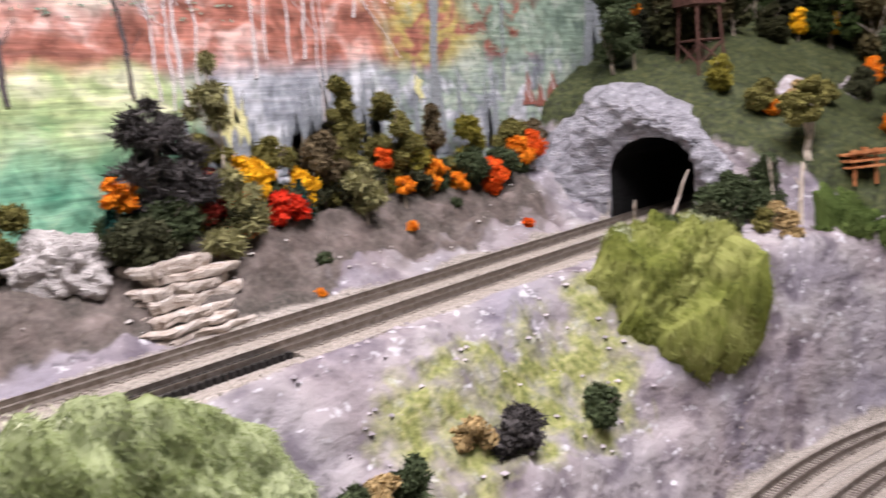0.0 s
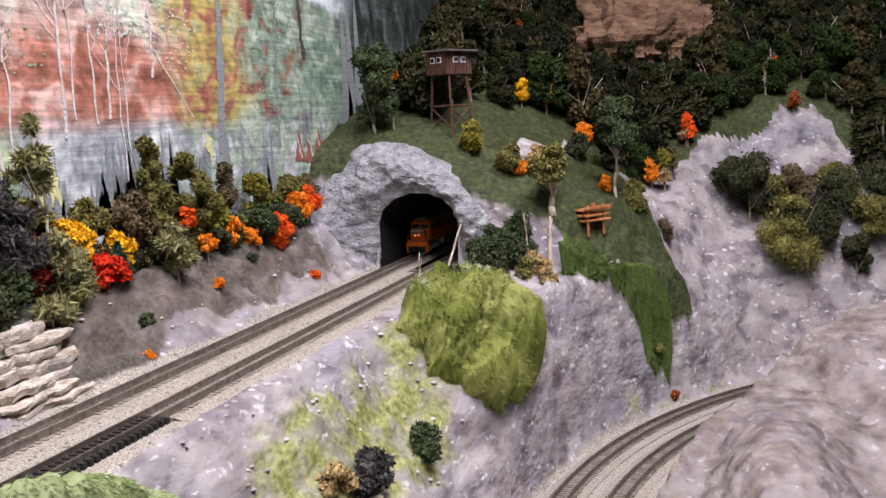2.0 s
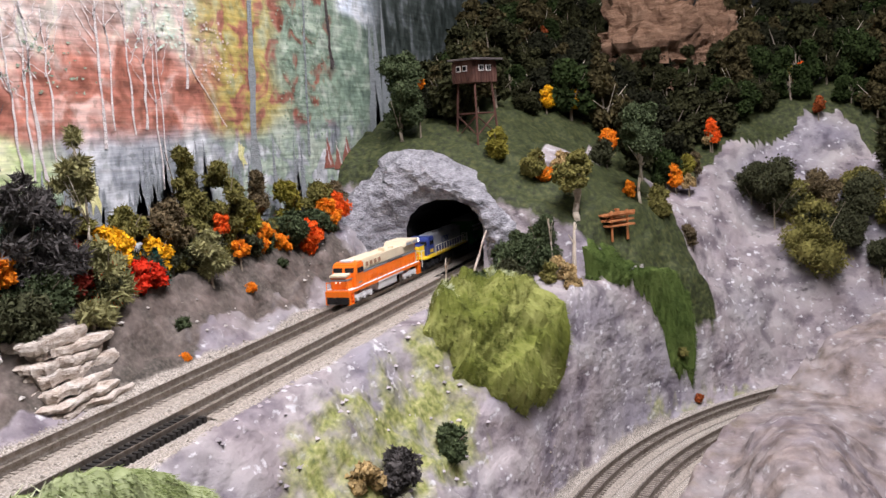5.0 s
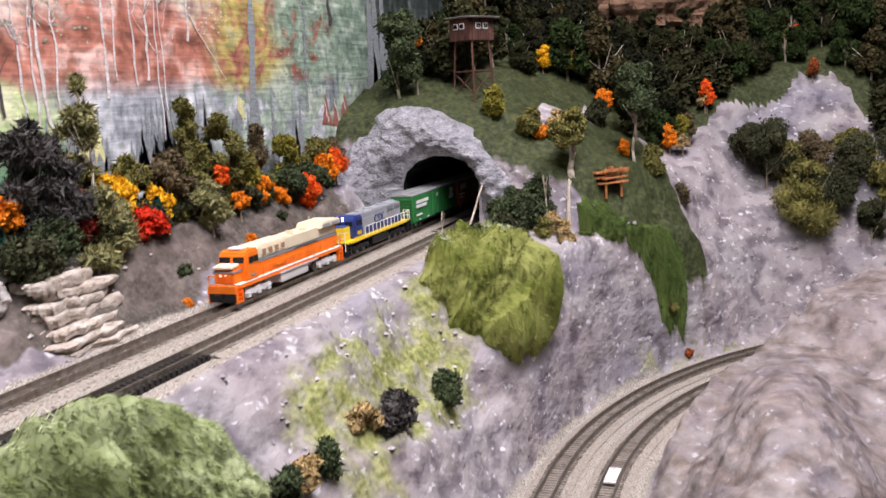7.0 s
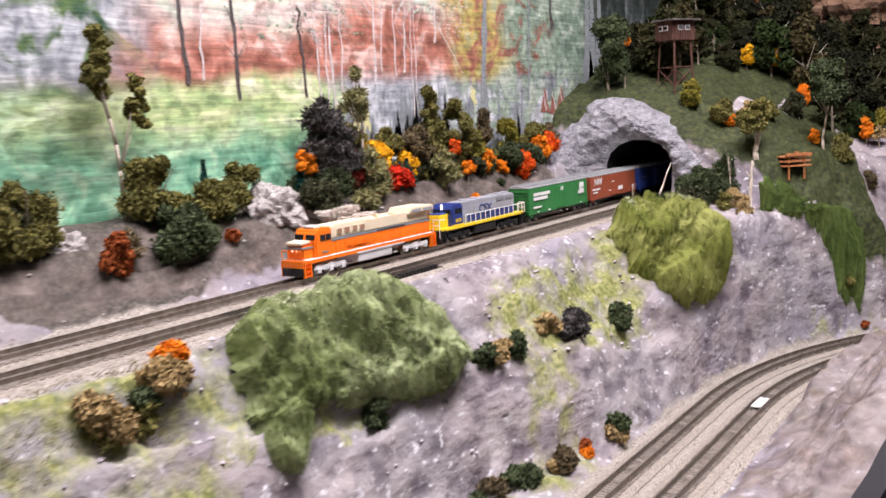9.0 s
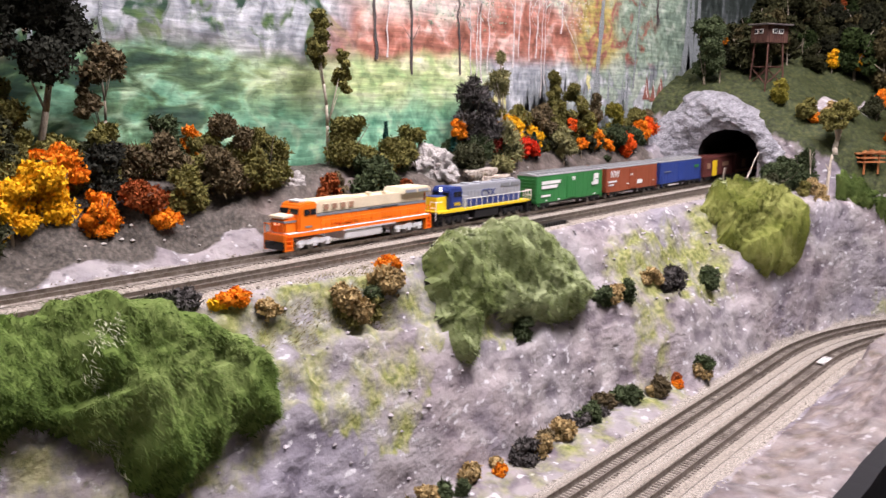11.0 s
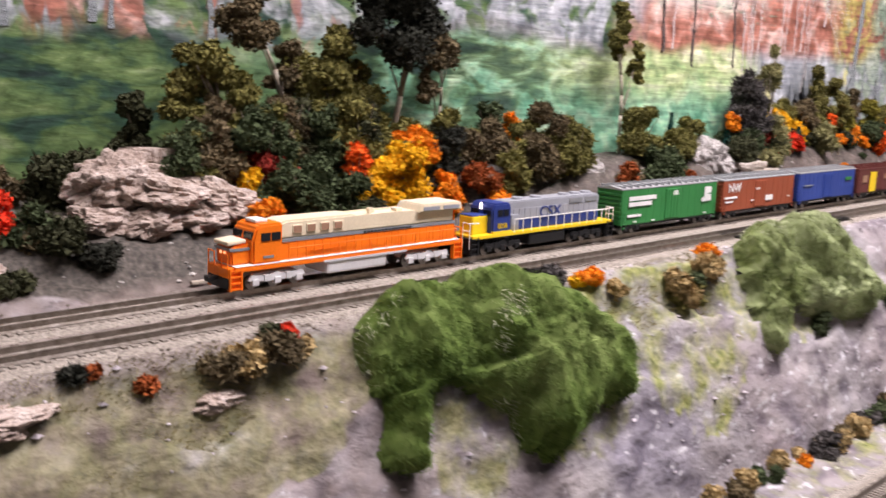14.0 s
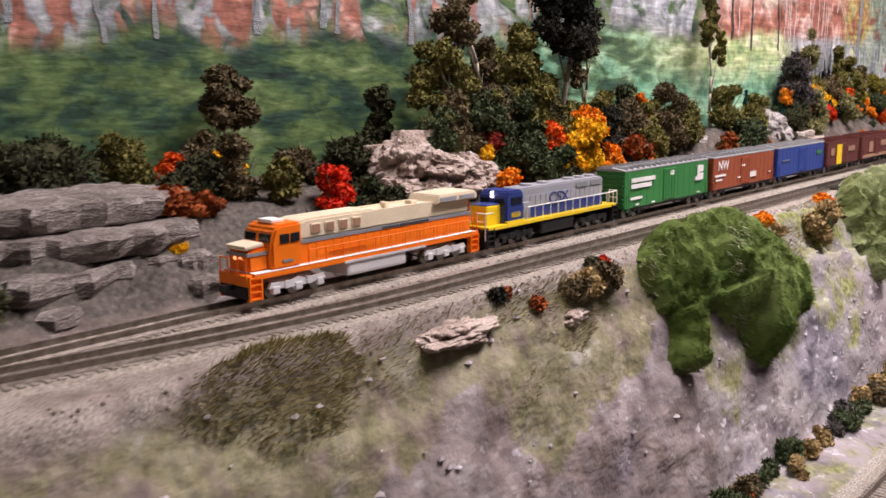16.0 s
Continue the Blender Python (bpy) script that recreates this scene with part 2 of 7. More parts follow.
def height(x, y):
    d, s = low_coords(x, y)
    # hillside behind the tracks
    back = 0.045 * smooth01((y - 0.396) / 0.052) * (1 - 0.35 * smooth01((0.1 - x) / 0.3))
    deck = Z_UP + back
    # mountain over the tunnel and behind the gorge
    ridge = lerp_to(x, [(0.72, 0.0), (0.755, 0.088), (0.79, 0.108), (0.82, 0.122), (0.95, 0.15), (1.2, 0.24), (1.6, 0.33), (2.4, 0.36)])
    across = 1 - 0.45 * smooth01((0.40 - y) / 0.16) - 0.35 * smooth01((0.29 - y) / 0.12)
    across = max(across, lerp_to(x, [(0.95, 0.2), (1.1, 0.52), (1.4, 0.75)]))
    hill = Z_UP + ridge * across
    if x > 0.70:
        deck = max(deck, hill) if x > 0.745 else deck
    # cliff between the two lines
    toe = lerp_to(s, [(-0.3, 0.06), (0.33, 0.052), (0.43, 0.024), (0.6, 0.02), (0.87, 0.024), (0.92, 0.04), (1.25, 0.06), (1.5, 0.07)])
    lip = lerp_to(s, [(-0.4, 0.09), (0.0, 0.085), (0.3, 0.078), (0.42, 0.05), (0.53, 0.055), (0.58, 0.035), (0.85, 0.045), (0.89, 0.07), (0.95, 0.10), (1.3, 0.13)])
    lip_z = lerp_to(s, [(-0.4, 1.06), (0.0, 1.066), (0.3, 1.052), (0.4, 1.038), (0.5, 1.036), (0.56, 1.062), (0.62, 1.088), (0.8, 1.088), (0.86, 1.062), (0.92, 1.07), (1.05, 1.12), (1.3, 1.14)])
    top = lerp_to(s, [(-0.4, 0.108), (0.35, 0.104), (0.52, 0.103), (0.60, 0.07), (0.8, 0.08), (0.9, 0.12), (1.0, 0.24), (1.4, 0.32)])
    low = Z_LOW
    # rock mound on the aisle side
    mound = 0.092 * math.exp(-((x - 0.80) / 0.17) ** 2 - ((y + 0.06) / 0.105) ** 2)
    mound += 0.058 * math.exp(-((x - 0.55) / 0.17) ** 2 - ((y - 0.095) / 0.042) ** 2)
    crest = lerp_to(s, [(0.48, 0.0), (0.55, 0.018), (0.634, 0.031), (0.737, 0.040), (0.79, 0.041), (0.85, 0.070), (0.95, 0.082), (1.1, 0.08)])
    mound = max(mound, crest * smooth01((-0.049 - d) / 0.024) * (1 - 0.5 * smooth01((-0.10 - d) / 0.10)))
    if d < 0:
        low += mound * smooth01((-0.052 - d) / 0.02)
    if d <= toe:
        z = low + 0.004 * smooth01((d - 0.015) / max(0.005, toe - 0.015))
    elif d <= lip:
        z = Z_LOW + 0.004 + (lip_z - Z_LOW - 0.004) * ((d - toe) / (lip - toe)) ** 0.8
    elif d <= top:
        z = lip_z + (deck - lip_z) * smooth01((d - lip) / (top - lip))
    else:
        z = deck
    return z


def tracks_clear(x, y):
    """1 away from the tracks, 0 on their beds."""
    d, s = low_coords(x, y)
    a = min(abs(y - Y_FAR), abs(y - Y_NEAR), abs(y - 0.363))
    up = smooth01((a - 0.014) / 0.012) if y > 0.30 and x < 0.76 else 1.0
    b = min(abs(d), abs(d + 0.034), abs(d + 0.017))
    return min(up, smooth01((b - 0.013) / 0.012))


def rough_height(x, y):
    z = height(x, y)
    c = tracks_clear(x, y)
    if c <= 0:
        return z
    e = 0.004
    g = math.hypot(height(x + e, y) - height(x - e, y), height(x, y + e) - height(x, y - e)) / (2 * e)
    steep = min(1.0, g / 1.2)
    n = fbm(x * 22, y * 22, z * 38) * 0.007 + noise.ridged_multi_fractal(Vector((x * 34, y * 34, z * 80)), 0.9, 2.2, 5, 1.0, 2.0) * 0.0042 - 0.003
    return z + c * n * (0.35 + 0.9 * steep)


X0, X1 = -1.15, 2.35


def front_edge(x):
    return ramp_to(x, [(-0.6, 0.17), (-0.1, 0.16), (0.30, 0.105), (0.42, 0.09), (0.52, 0.04), (0.7, -0.12), (0.95, -0.3)])


def build_ground():
    xs = list(np.arange(X0, -0.6, 0.02)) + list(np.arange(-0.6, 1.25, 0.0052)) + list(np.arange(1.25, X1 + 0.01, 0.025))
    rows = 210
    verts, zone, dirt = [], [], []
    for x in xs:
        ya, yb = front_edge(x), backdrop_y(x) + 0.004
        for j in range(rows):
            y = ya + (yb - ya) * j / (rows - 1)
            z = rough_height(x, y)
            verts.append((x, y, z))
            d, s = low_coords(x, y)
            wob = 0.012 * fbm(x * 16, y * 16, 5.0)
            soil = smooth01((y - 0.404 + 0.007 * smooth01((0.05 - x) / 0.1) + wob + 0.004 * smooth01((0.40 - x) / 0.05)) / 0.009) * smooth01((0.71 - x) / 0.04)
            soil -= 0.45 * smooth01((0.420 - y + wob) / 0.010) * smooth01((x - 0.40) / 0.08)
            earth = 0.50 * smooth01((0.0 - x) / 0.14) * smooth01((0.412 - y) / 0.01)
            earth = max(earth, 0.40 * smooth01((y - 0.403) / 0.008) * smooth01((0.44 - y) / 0.01) * smooth01((0.74 - x) / 0.05) * smooth01((x - 0.05) / 0.1))
            moss = 0.0
            turf = 0.0
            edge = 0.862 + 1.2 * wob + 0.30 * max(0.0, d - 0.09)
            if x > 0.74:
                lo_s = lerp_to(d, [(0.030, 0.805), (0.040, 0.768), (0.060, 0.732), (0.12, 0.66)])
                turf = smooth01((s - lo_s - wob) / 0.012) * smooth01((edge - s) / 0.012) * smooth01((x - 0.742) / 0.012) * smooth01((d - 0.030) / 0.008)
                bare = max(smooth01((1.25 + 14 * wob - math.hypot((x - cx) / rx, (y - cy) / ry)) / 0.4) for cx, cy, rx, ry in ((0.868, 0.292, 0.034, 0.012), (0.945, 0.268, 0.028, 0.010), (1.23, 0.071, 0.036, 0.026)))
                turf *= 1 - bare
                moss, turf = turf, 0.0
                # last term spreads the dark moss over far rock in place of its shade
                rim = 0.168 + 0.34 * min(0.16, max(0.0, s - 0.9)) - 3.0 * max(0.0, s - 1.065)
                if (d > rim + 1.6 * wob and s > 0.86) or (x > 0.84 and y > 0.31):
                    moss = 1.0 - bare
            sl = (y - 0.262) / 0.06
            if 0 < sl < 1 and 0.33 < x < 0.60:
                turf = 0.58 * math.sin(math.pi * sl) ** 0.45 * smooth01((x - 0.33) / 0.06) * smooth01((0.60 - x) / 0.05)
            if x < 0.28 and 0.295 + 0.013 * smooth01((-0.06 - x) / 0.06) + wob < y < 0.335:
                turf = max(turf, (0.46 + 0.16 * smooth01((-0.06 - x) / 0.06)) * smooth01((0.335 - y) / 0.01))
            if (0.018 < d < 0.05 and x < 0.40) or (0.018 < d < 0.025 and 0.74 < x < 0.86):
                turf = max(turf, 0.40)
            if d < -0.06:
                turf = max(turf, 0.34 * smooth01((-d - 0.06) / 0.01) * smooth01((0.095 + d) / 0.02))
                earth = max(earth, 0.50)
            grit = 0.0
            if y > 0.30 and x < 0.745:
                grit = smooth01((y - 0.322 + 0.3 * wob) / 0.012) * smooth01((0.407 - y + 0.3 * wob) / 0.012)
            if -0.062 < d < 0.024:
                grit = max(grit, smooth01((0.024 - d) / 0.01) * smooth01((d + 0.062) / 0.01))
            zone.append((max(0, soil), max(0, turf), grit, max(0, moss)))
            dirt.append(earth)
    faces = []
    for i in range(len(xs) - 1):
        for j in range(rows - 1):
            a = i * rows + j
            cx, cy = (xs[i] + xs[i + 1]) / 2, (verts[a][1] + verts[a + 1][1]) / 2
            if PORTAL_X - 0.024 < cx < PORTAL_X + 0.008 and 0.329 < cy < 0.396:
                continue
            faces.append((a, a + rows, a + rows + 1, a + 1))
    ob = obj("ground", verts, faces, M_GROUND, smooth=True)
    layer = ob.data.color_attributes.new("zone", "FLOAT_COLOR", "POINT")
    layer.data.foreach_set("color", np.array(zone, dtype=np.float32).ravel())
    mud = ob.data.attributes.new("earth", "FLOAT", "POINT")
    mud.data.foreach_set("value", np.array(dirt, dtype=np.float32))
    tagged(ob, "painted plaster hillside with rock cliffs, dark soil and patchy green turf", "ground", kind="structure")
    return ob


ground = build_ground()


# ---- tunnel portal: a rock face round an arch, with a bore coloured dark behind ----
M_ROCK = material("portal_rock", [(0.06, 0.06, 0.07), (0.21, 0.207, 0.228), (0.32, 0.315, 0.34), (0.50, 0.495, 0.52)], 110, 0.7, 1.0, stretch=(1, 1, 1.8), detail=9, fine=420)
# near-black, so the darkness inside the bore is in the colour itself
M_BORE = material("tunnel_shade_black", [(0.004, 0.004, 0.004), (0.010, 0.010, 0.010)], 60, 0.95, 0.4)


def arch_point(a):
    """Opening: flat sides below, round above; a runs 0 to 1 from the wall side to the aisle side."""
    cy, hw, spring, rise = 0.3615, 0.0335, 1.127, 0.030
    if a < 0.22:
        return cy + hw, 1.092 + (spring - 1.092) * a / 0.22
    if a > 0.78:
        return cy - hw, 1.092 + (spring - 1.092) * (1 - a) / 0.22
    w = math.pi * (a - 0.22) / 0.56
    return cy + hw * math.cos(w), spring + rise * math.sin(w) ** 0.8


def outer_point(a):
    y = lerp_to(a, [(0.0, 0.470), (0.18, 0.468), (0.30, 0.450), (0.40, 0.425), (0.47, 0.408), (0.58, 0.380), (0.70, 0.334), (0.80, 0.305), (0.88, 0.282), (1.0, 0.288)])
    z = lerp_to(a, [(0.0, 1.095), (0.18, 1.150), (0.30, 1.186), (0.40, 1.202), (0.47, 1.206), (0.58, 1.204), (0.70, 1.180), (0.80, 1.160), (0.88, 1.143), (1.0, 1.092)])
    return y, z


def build_portal():
    n, k = 120, 34
    verts, faces = [], []
    for i in range(n + 1):
        a = i / n
        (y0, z0), (y1, z1) = arch_point(a), outer_point(a)
        for j in range(k + 1):
            t = j / k
            y, z = y0 + (y1 - y0) * t, z0 + (z1 - z0) * t
            x = PORTAL_X - 0.006 - 0.008 * math.sin(math.pi * min(1, t * 1.1)) + 0.034 * t ** 3 - 0.075 * smooth01((y - 0.395) / 0.07) * t * (1 - smooth01((z - 1.11) / 0.08))
            z -= 0.024 * max(0.0, (t - 0.86) / 0.14) ** 2
            amp = 0.0065 * smooth01(t * 6 + 0.15)
            f = 0.8 * fbm(y * 22, z * 26, 3.1) + 0.6 * noise.ridged_multi_fractal(Vector((y * 60, z * 80, 1.7)), 0.9, 2.2, 5, 1.0, 2.0) - 0.6
            verts.append((x - amp * f, y + 0.002 * fbm(y * 90, z * 90, 7), z + 0.002 * fbm(y * 90, z * 90, 9)))
    w = k + 1
    for i in range(n):
        for j in range(k):
            a = i * w + j
            faces.append((a, a + 1, a + w + 1, a + w))
    face = obj("rock_face", verts, faces, M_ROCK, smooth=True)
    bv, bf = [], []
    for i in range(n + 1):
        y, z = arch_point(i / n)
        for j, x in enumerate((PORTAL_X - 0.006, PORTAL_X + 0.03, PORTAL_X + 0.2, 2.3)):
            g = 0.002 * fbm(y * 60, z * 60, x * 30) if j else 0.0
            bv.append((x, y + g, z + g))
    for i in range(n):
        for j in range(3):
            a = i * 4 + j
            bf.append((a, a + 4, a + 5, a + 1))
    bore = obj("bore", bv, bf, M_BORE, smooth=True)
    tunnel = empty("tunnel_portal", pose(PORTAL_X, 0.36, 1.092))
    for p in (face, bore):
        p.parent = tunnel
        p.matrix_parent_inverse = tunnel.matrix_basis.inverted()
    tagged(bore, "tunnel bore coloured black for its own darkness")
    tagged(tunnel, "rough grey rock face with a dark arched railway tunnel mouth", "tunnel portal", kind="structure")


build_portal()


# ---- backdrop wall with a painted forest ----
def mural_material():
    m = bpy.data.materials.new("mural_paint")
    m.use_nodes = True
    nt = m.node_tree
    b = nt.nodes["Principled BSDF"]
    b.inputs["Roughness"].default_value = 0.5
    b.inputs["Specular IOR Level"].default_value = 0.4
    tc = nt.nodes.new("ShaderNodeTexCoord")
    sep = nt.nodes.new("ShaderNodeSeparateXYZ")
    nt.links.new(tc.outputs["Object"], sep.inputs[0])

    def tex(scale, detail, stretch=(1, 1, 1), dist=0.0):
        mp, n = nt.nodes.new("ShaderNodeMapping"), nt.nodes.new("ShaderNodeTexNoise")
        mp.inputs["Scale"].default_value = stretch
        n.inputs["Scale"].default_value, n.inputs["Detail"].default_value, n.inputs["Distortion"].default_value = scale, detail, dist
        nt.links.new(tc.outputs["Object"], mp.inputs["Vector"])
        nt.links.new(mp.outputs[0], n.inputs["Vector"])
        return n.outputs["Fac"]

    def ramp(fac, stops, kind="LINEAR"):
        r = nt.nodes.new("ShaderNodeValToRGB")
        r.color_ramp.interpolation = kind
        els = r.color_ramp.elements
        while len(els) < len(stops):
            els.new(0.5)
        for e, (p, c) in zip(els, stops):
            e.position, e.color = p, (*c, 1)
        nt.links.new(fac, r.inputs["Fac"])
        return r.outputs["Color"]

    def mix(fac, a, c):
        x = nt.nodes.new("ShaderNodeMix")
        x.data_type = "RGBA"
        nt.links.new(fac, x.inputs[0]) if not isinstance(fac, float) else None
        if isinstance(fac, float):
            x.inputs[0].default_value = fac
        nt.links.new(a, x.inputs[6])
        nt.links.new(c, x.inputs[7])
        return x.outputs[2]

    def rng(v, a, c, out0=0.0, out1=1.0):
        r = nt.nodes.new("ShaderNodeMapRange")
        r.interpolation_type = "SMOOTHSTEP"
        for k, val in zip(("From Min", "From Max", "To Min", "To Max"), (a, c, out0, out1)):
            r.inputs[k].default_value = val
        nt.links.new(v, r.inputs["Value"])
        return r.outputs[0]

    def plus(a, c, k=1.0):
        n = nt.nodes.new("ShaderNodeMath")
        n.operation = "MULTIPLY_ADD"
        n.inputs[1].default_value = k
        nt.links.new(c, n.inputs[0])
        nt.links.new(a, n.inputs[2])
        return n.outputs[0]

    def times(a, c):
        n = nt.nodes.new("ShaderNodeMath")
        n.operation = "MULTIPLY"
        nt.links.new(a, n.inputs[0])
        nt.links.new(c, n.inputs[1])
        return n.outputs[0]

    x, z = sep.outputs["X"], sep.outputs["Z"]
    wob = tex(14, 5, (1, 1, 1), 0.5)
    dab = tex(46, 10, (1.0, 1, 1.0), 0.8)
    vert = tex(60, 8, (1, 1, 0.55), 0.7)
    hor = tex(50, 10, (0.60, 1, 1.4), 0.6)
    zz = plus(z, wob, 0.05)            # about z + 0.025
    xx = plus(x, wob, 0.12)            # about x + 0.06
    green = ramp(hor, [(0.30, (0.022, 0.045, 0.040)), (0.42, (0.035, 0.085, 0.05)), (0.52, (0.10, 0.17, 0.06)), (0.62, (0.16, 0.24, 0.09)), (0.74, (0.30, 0.37, 0.20))])
    teal = ramp(dab, [(0.30, (0.07, 0.24, 0.15)), (0.5, (0.25, 0.52, 0.34)), (0.68, (0.58, 0.75, 0.52))])
    lime = ramp(hor, [(0.32, (0.22, 0.38, 0.16)), (0.5, (0.52, 0.62, 0.30)), (0.66, (0.80, 0.80, 0.55))])
    rust = ramp(dab, [(0.32, (0.26, 0.095, 0.065)), (0.52, (0.50, 0.21, 0.155)), (0.68, (0.74, 0.50, 0.44))])
    pale = ramp(dab, [(0.34, (0.40, 0.27, 0.23)), (0.5, (0.70, 0.58, 0.53)), (0.62, (0.62, 0.66, 0.54)), (0.72, (0.85, 0.82, 0.80))])
    slate = ramp(vert, [(0.34, (0.15, 0.165, 0.19)), (0.5, (0.38, 0.40, 0.44)), (0.66, (0.66, 0.68, 0.71))])
    sage = ramp(dab, [(0.32, (0.12, 0.17, 0.14)), (0.5, (0.25, 0.34, 0.26)), (0.68, (0.48, 0.54, 0.46))])
    olive = ramp(dab, [(0.34, (0.28, 0.20, 0.07)), (0.55, (0.48, 0.38, 0.12)), (0.7, (0.50, 0.53, 0.34))])
    # over the ledges: slate woods below, a rust band, pale woods above
    col = mix(rng(zz, 1.285, 1.312), rust, pale)
    col = mix(rng(xx, 0.615, 0.66), col, mix(rng(dab, 0.42, 0.52), rust, olive))
    col = mix(times(rng(xx, 0.69, 0.74), rng(dab, 0.34, 0.5)), col, sage)
    col = mix(rng(xx, 0.79, 0.82), col, sage)
    slab = mix(rng(xx, 0.56, 0.68), slate, mix(rng(dab, 0.42, 0.56), slate, sage))
    col = mix(rng(zz, 1.238, 1.256, 1.0, 0.0), col, slab)
    # the meadow: pale green, then deep green further along
    meadow = mix(rng(zz, 1.195, 1.228), teal, lime)
    streak = mix(rng(hor, 0.44, 0.6), green, teal)
    meadow = mix(rng(xx, 0.12, 0.36, 1.0, 0.0), meadow, streak)
    meadow = mix(rng(xx, -0.02, 0.10, 1.0, 0.0), meadow, green)
    far = mix(rng(zz, 1.240, 1.256), meadow, mix(rng(zz, 1.272, 1.292), rust, pale))
    grey = mix(rng(dab, 0.46, 0.6), slate, mix(rng(dab, 0.3, 0.5), slate, green))
    far = mix(times(rng(zz, 1.234, 1.252), rng(xx, 0.29, 0.34, 1.0, 0.0)), far, grey)
    left = mix(rng(zz, 1.225, 1.242), meadow, mix(rng(vert, 0.44, 0.52), rust, mix(rng(dab, 0.4, 0.6), slate, green)))
    far = mix(rng(xx, 0.02, 0.12, 1.0, 0.0), far, left)
    col = mix(rng(xx, 0.455, 0.49, 1.0, 0.0), col, far)
    # end of the room: sombre conifers
    dark = ramp(vert, [(0.35, (0.02, 0.028, 0.025)), (0.55, (0.06, 0.075, 0.07)), (0.7, (0.16, 0.18, 0.19))])
    sky = ramp(dab, [(0.3, (0.62, 0.70, 0.80)), (0.7, (0.85, 0.87, 0.90))])
    col = mix(times(rng(x, 0.765, 0.78), rng(zz, 1.335, 1.345)), col, sky)
    col = mix(rng(x, 0.80, 0.88), col, dark)
    dapple = ramp(tex(150, 6, (0.8, 1, 1.0), 0.3), [(0.40, (0.62, 0.64, 0.62)), (0.46, (0.95, 0.95, 0.95)), (0.56, (1.0, 1.0, 1.0)), (0.62, (1.22, 1.22, 1.2))])
    leafy = nt.nodes.new("ShaderNodeMix")
    leafy.data_type, leafy.blend_type = "RGBA", "MULTIPLY"
    leafy.inputs[0].default_value = 0.8
    nt.links.new(col, leafy.inputs[6])
    nt.links.new(dapple, leafy.inputs[7])
    col = leafy.outputs[2]
    bristle = ramp(tex(330, 5, (0.06, 1, 1.0), 0.25), [(0.36, (0.72, 0.74, 0.74)), (0.5, (0.97, 0.97, 0.97)), (0.66, (1.25, 1.22, 1.2))])
    drag = nt.nodes.new("ShaderNodeMix")
    drag.data_type, drag.blend_type = "RGBA", "MULTIPLY"
    drag.inputs[0].default_value = 0.85
    nt.links.new(col, drag.inputs[6])
    nt.links.new(bristle, drag.inputs[7])
    nt.links.new(drag.outputs[2], b.inputs["Base Color"])
    bp = nt.nodes.new("ShaderNodeBump")
    bp.inputs["Strength"].default_value, bp.inputs["Distance"].default_value = 0.6, 0.0012
    nt.links.new(tex(230, 3, (0.10, 1, 1.0), 0.3), bp.inputs["Height"])
    nt.links.new(bp.outputs["Normal"], b.inputs["Normal"])
    return m


M_MURAL = mural_material()
WALL_TOP = 2.0


def build_backdrop():
    verts, faces = [], []
    xs = list(np.linspace(X0, X1, 100))
    for x in xs:
        for z, o in ((0.9, 0.0), (WALL_TOP, 0.0), (WALL_TOP, 0.012), (0.9, 0.012)):
            verts.append((x, backdrop_y(x) + o, z))
    for i in range(len(xs) - 1):
        for j in range(4):
            a, c = i * 4 + j, i * 4 + (j + 1) % 4
            faces.append((a, a + 4, c + 4, c))
    faces += [(0, 1, 2, 3), (len(verts) - 1, len(verts) - 2, len(verts) - 3, len(verts) - 4)]
    ob = obj("backdrop", verts, faces, M_MURAL, smooth=False)
    return tagged(ob, "plywood backdrop brushed with an autumn forest mural", "backdrop", kind="structure")


backdrop = build_backdrop()


# ---- the room round the layout ----
def slab(name, dims, mat, label, category):
    return tagged(box_part(name, dims, mat, None), label, category, kind="structure")


slab("floor", (-4, 3.5, -3, 2.2, -0.1, 0.0), M_FLOOR, "grey vinyl club room floor", "floor")
slab("ceiling", (-4, 3.5, -3, 2.2, 2.6, 2.7), M_CEIL, "off-white ceiling of the club room", "ceiling")
slab("wall_north", (-4, 3.5, 1.2, 1.3, 0, 2.6), M_WALL, "plain painted wall behind the layout", "wall")
slab("wall_south", (-4, 3.5, -3.1, -3.0, 0, 2.6), M_WALL, "plain painted wall across the aisle", "wall")
slab("wall_west", (-4.1, -4.0, -3, 2.2, 0, 2.6), M_WALL, "plain painted end wall", "wall")
slab("wall_east", (3.5, 3.6, -3, 2.2, 0, 2.6), M_WALL, "plain painted end wall", "wall")
slab("end_panel", (X1, X1 + 0.012, -0.6, 0.47, 0.6, WALL_TOP), material("end_panel_paint", [(0.03, 0.035, 0.035), (0.09, 0.1, 0.1)], 14, 0.7, 0.1), "dark painted end panel of the layout", "backdrop")


def build_fascia():
    xs = list(np.linspace(X0, X1, 140))
    verts, faces = [], []
    for x in xs:
        y, t = front_edge(x), 0.012
        zt = height(x, y + 0.004) + 0.006
        for yy, zz in ((y, zt), (y - t, zt), (y - t, 0.35), (y, 0.35)):
            verts.append((x, yy, zz))
    for i in range(len(xs) - 1):
        for j in range(4):
            a, c = i * 4 + j, i * 4 + (j + 1) % 4
            faces.append((a, a + 4, c + 4, c))
    faces += [(0, 1, 2, 3), (len(verts) - 1, len(verts) - 2, len(verts) - 3, len(verts) - 4)]
    tagged(obj("fascia", verts, faces, M_FASCIA), "black painted hardboard fascia along the layout edge", "fascia", kind="structure")


build_fascia()


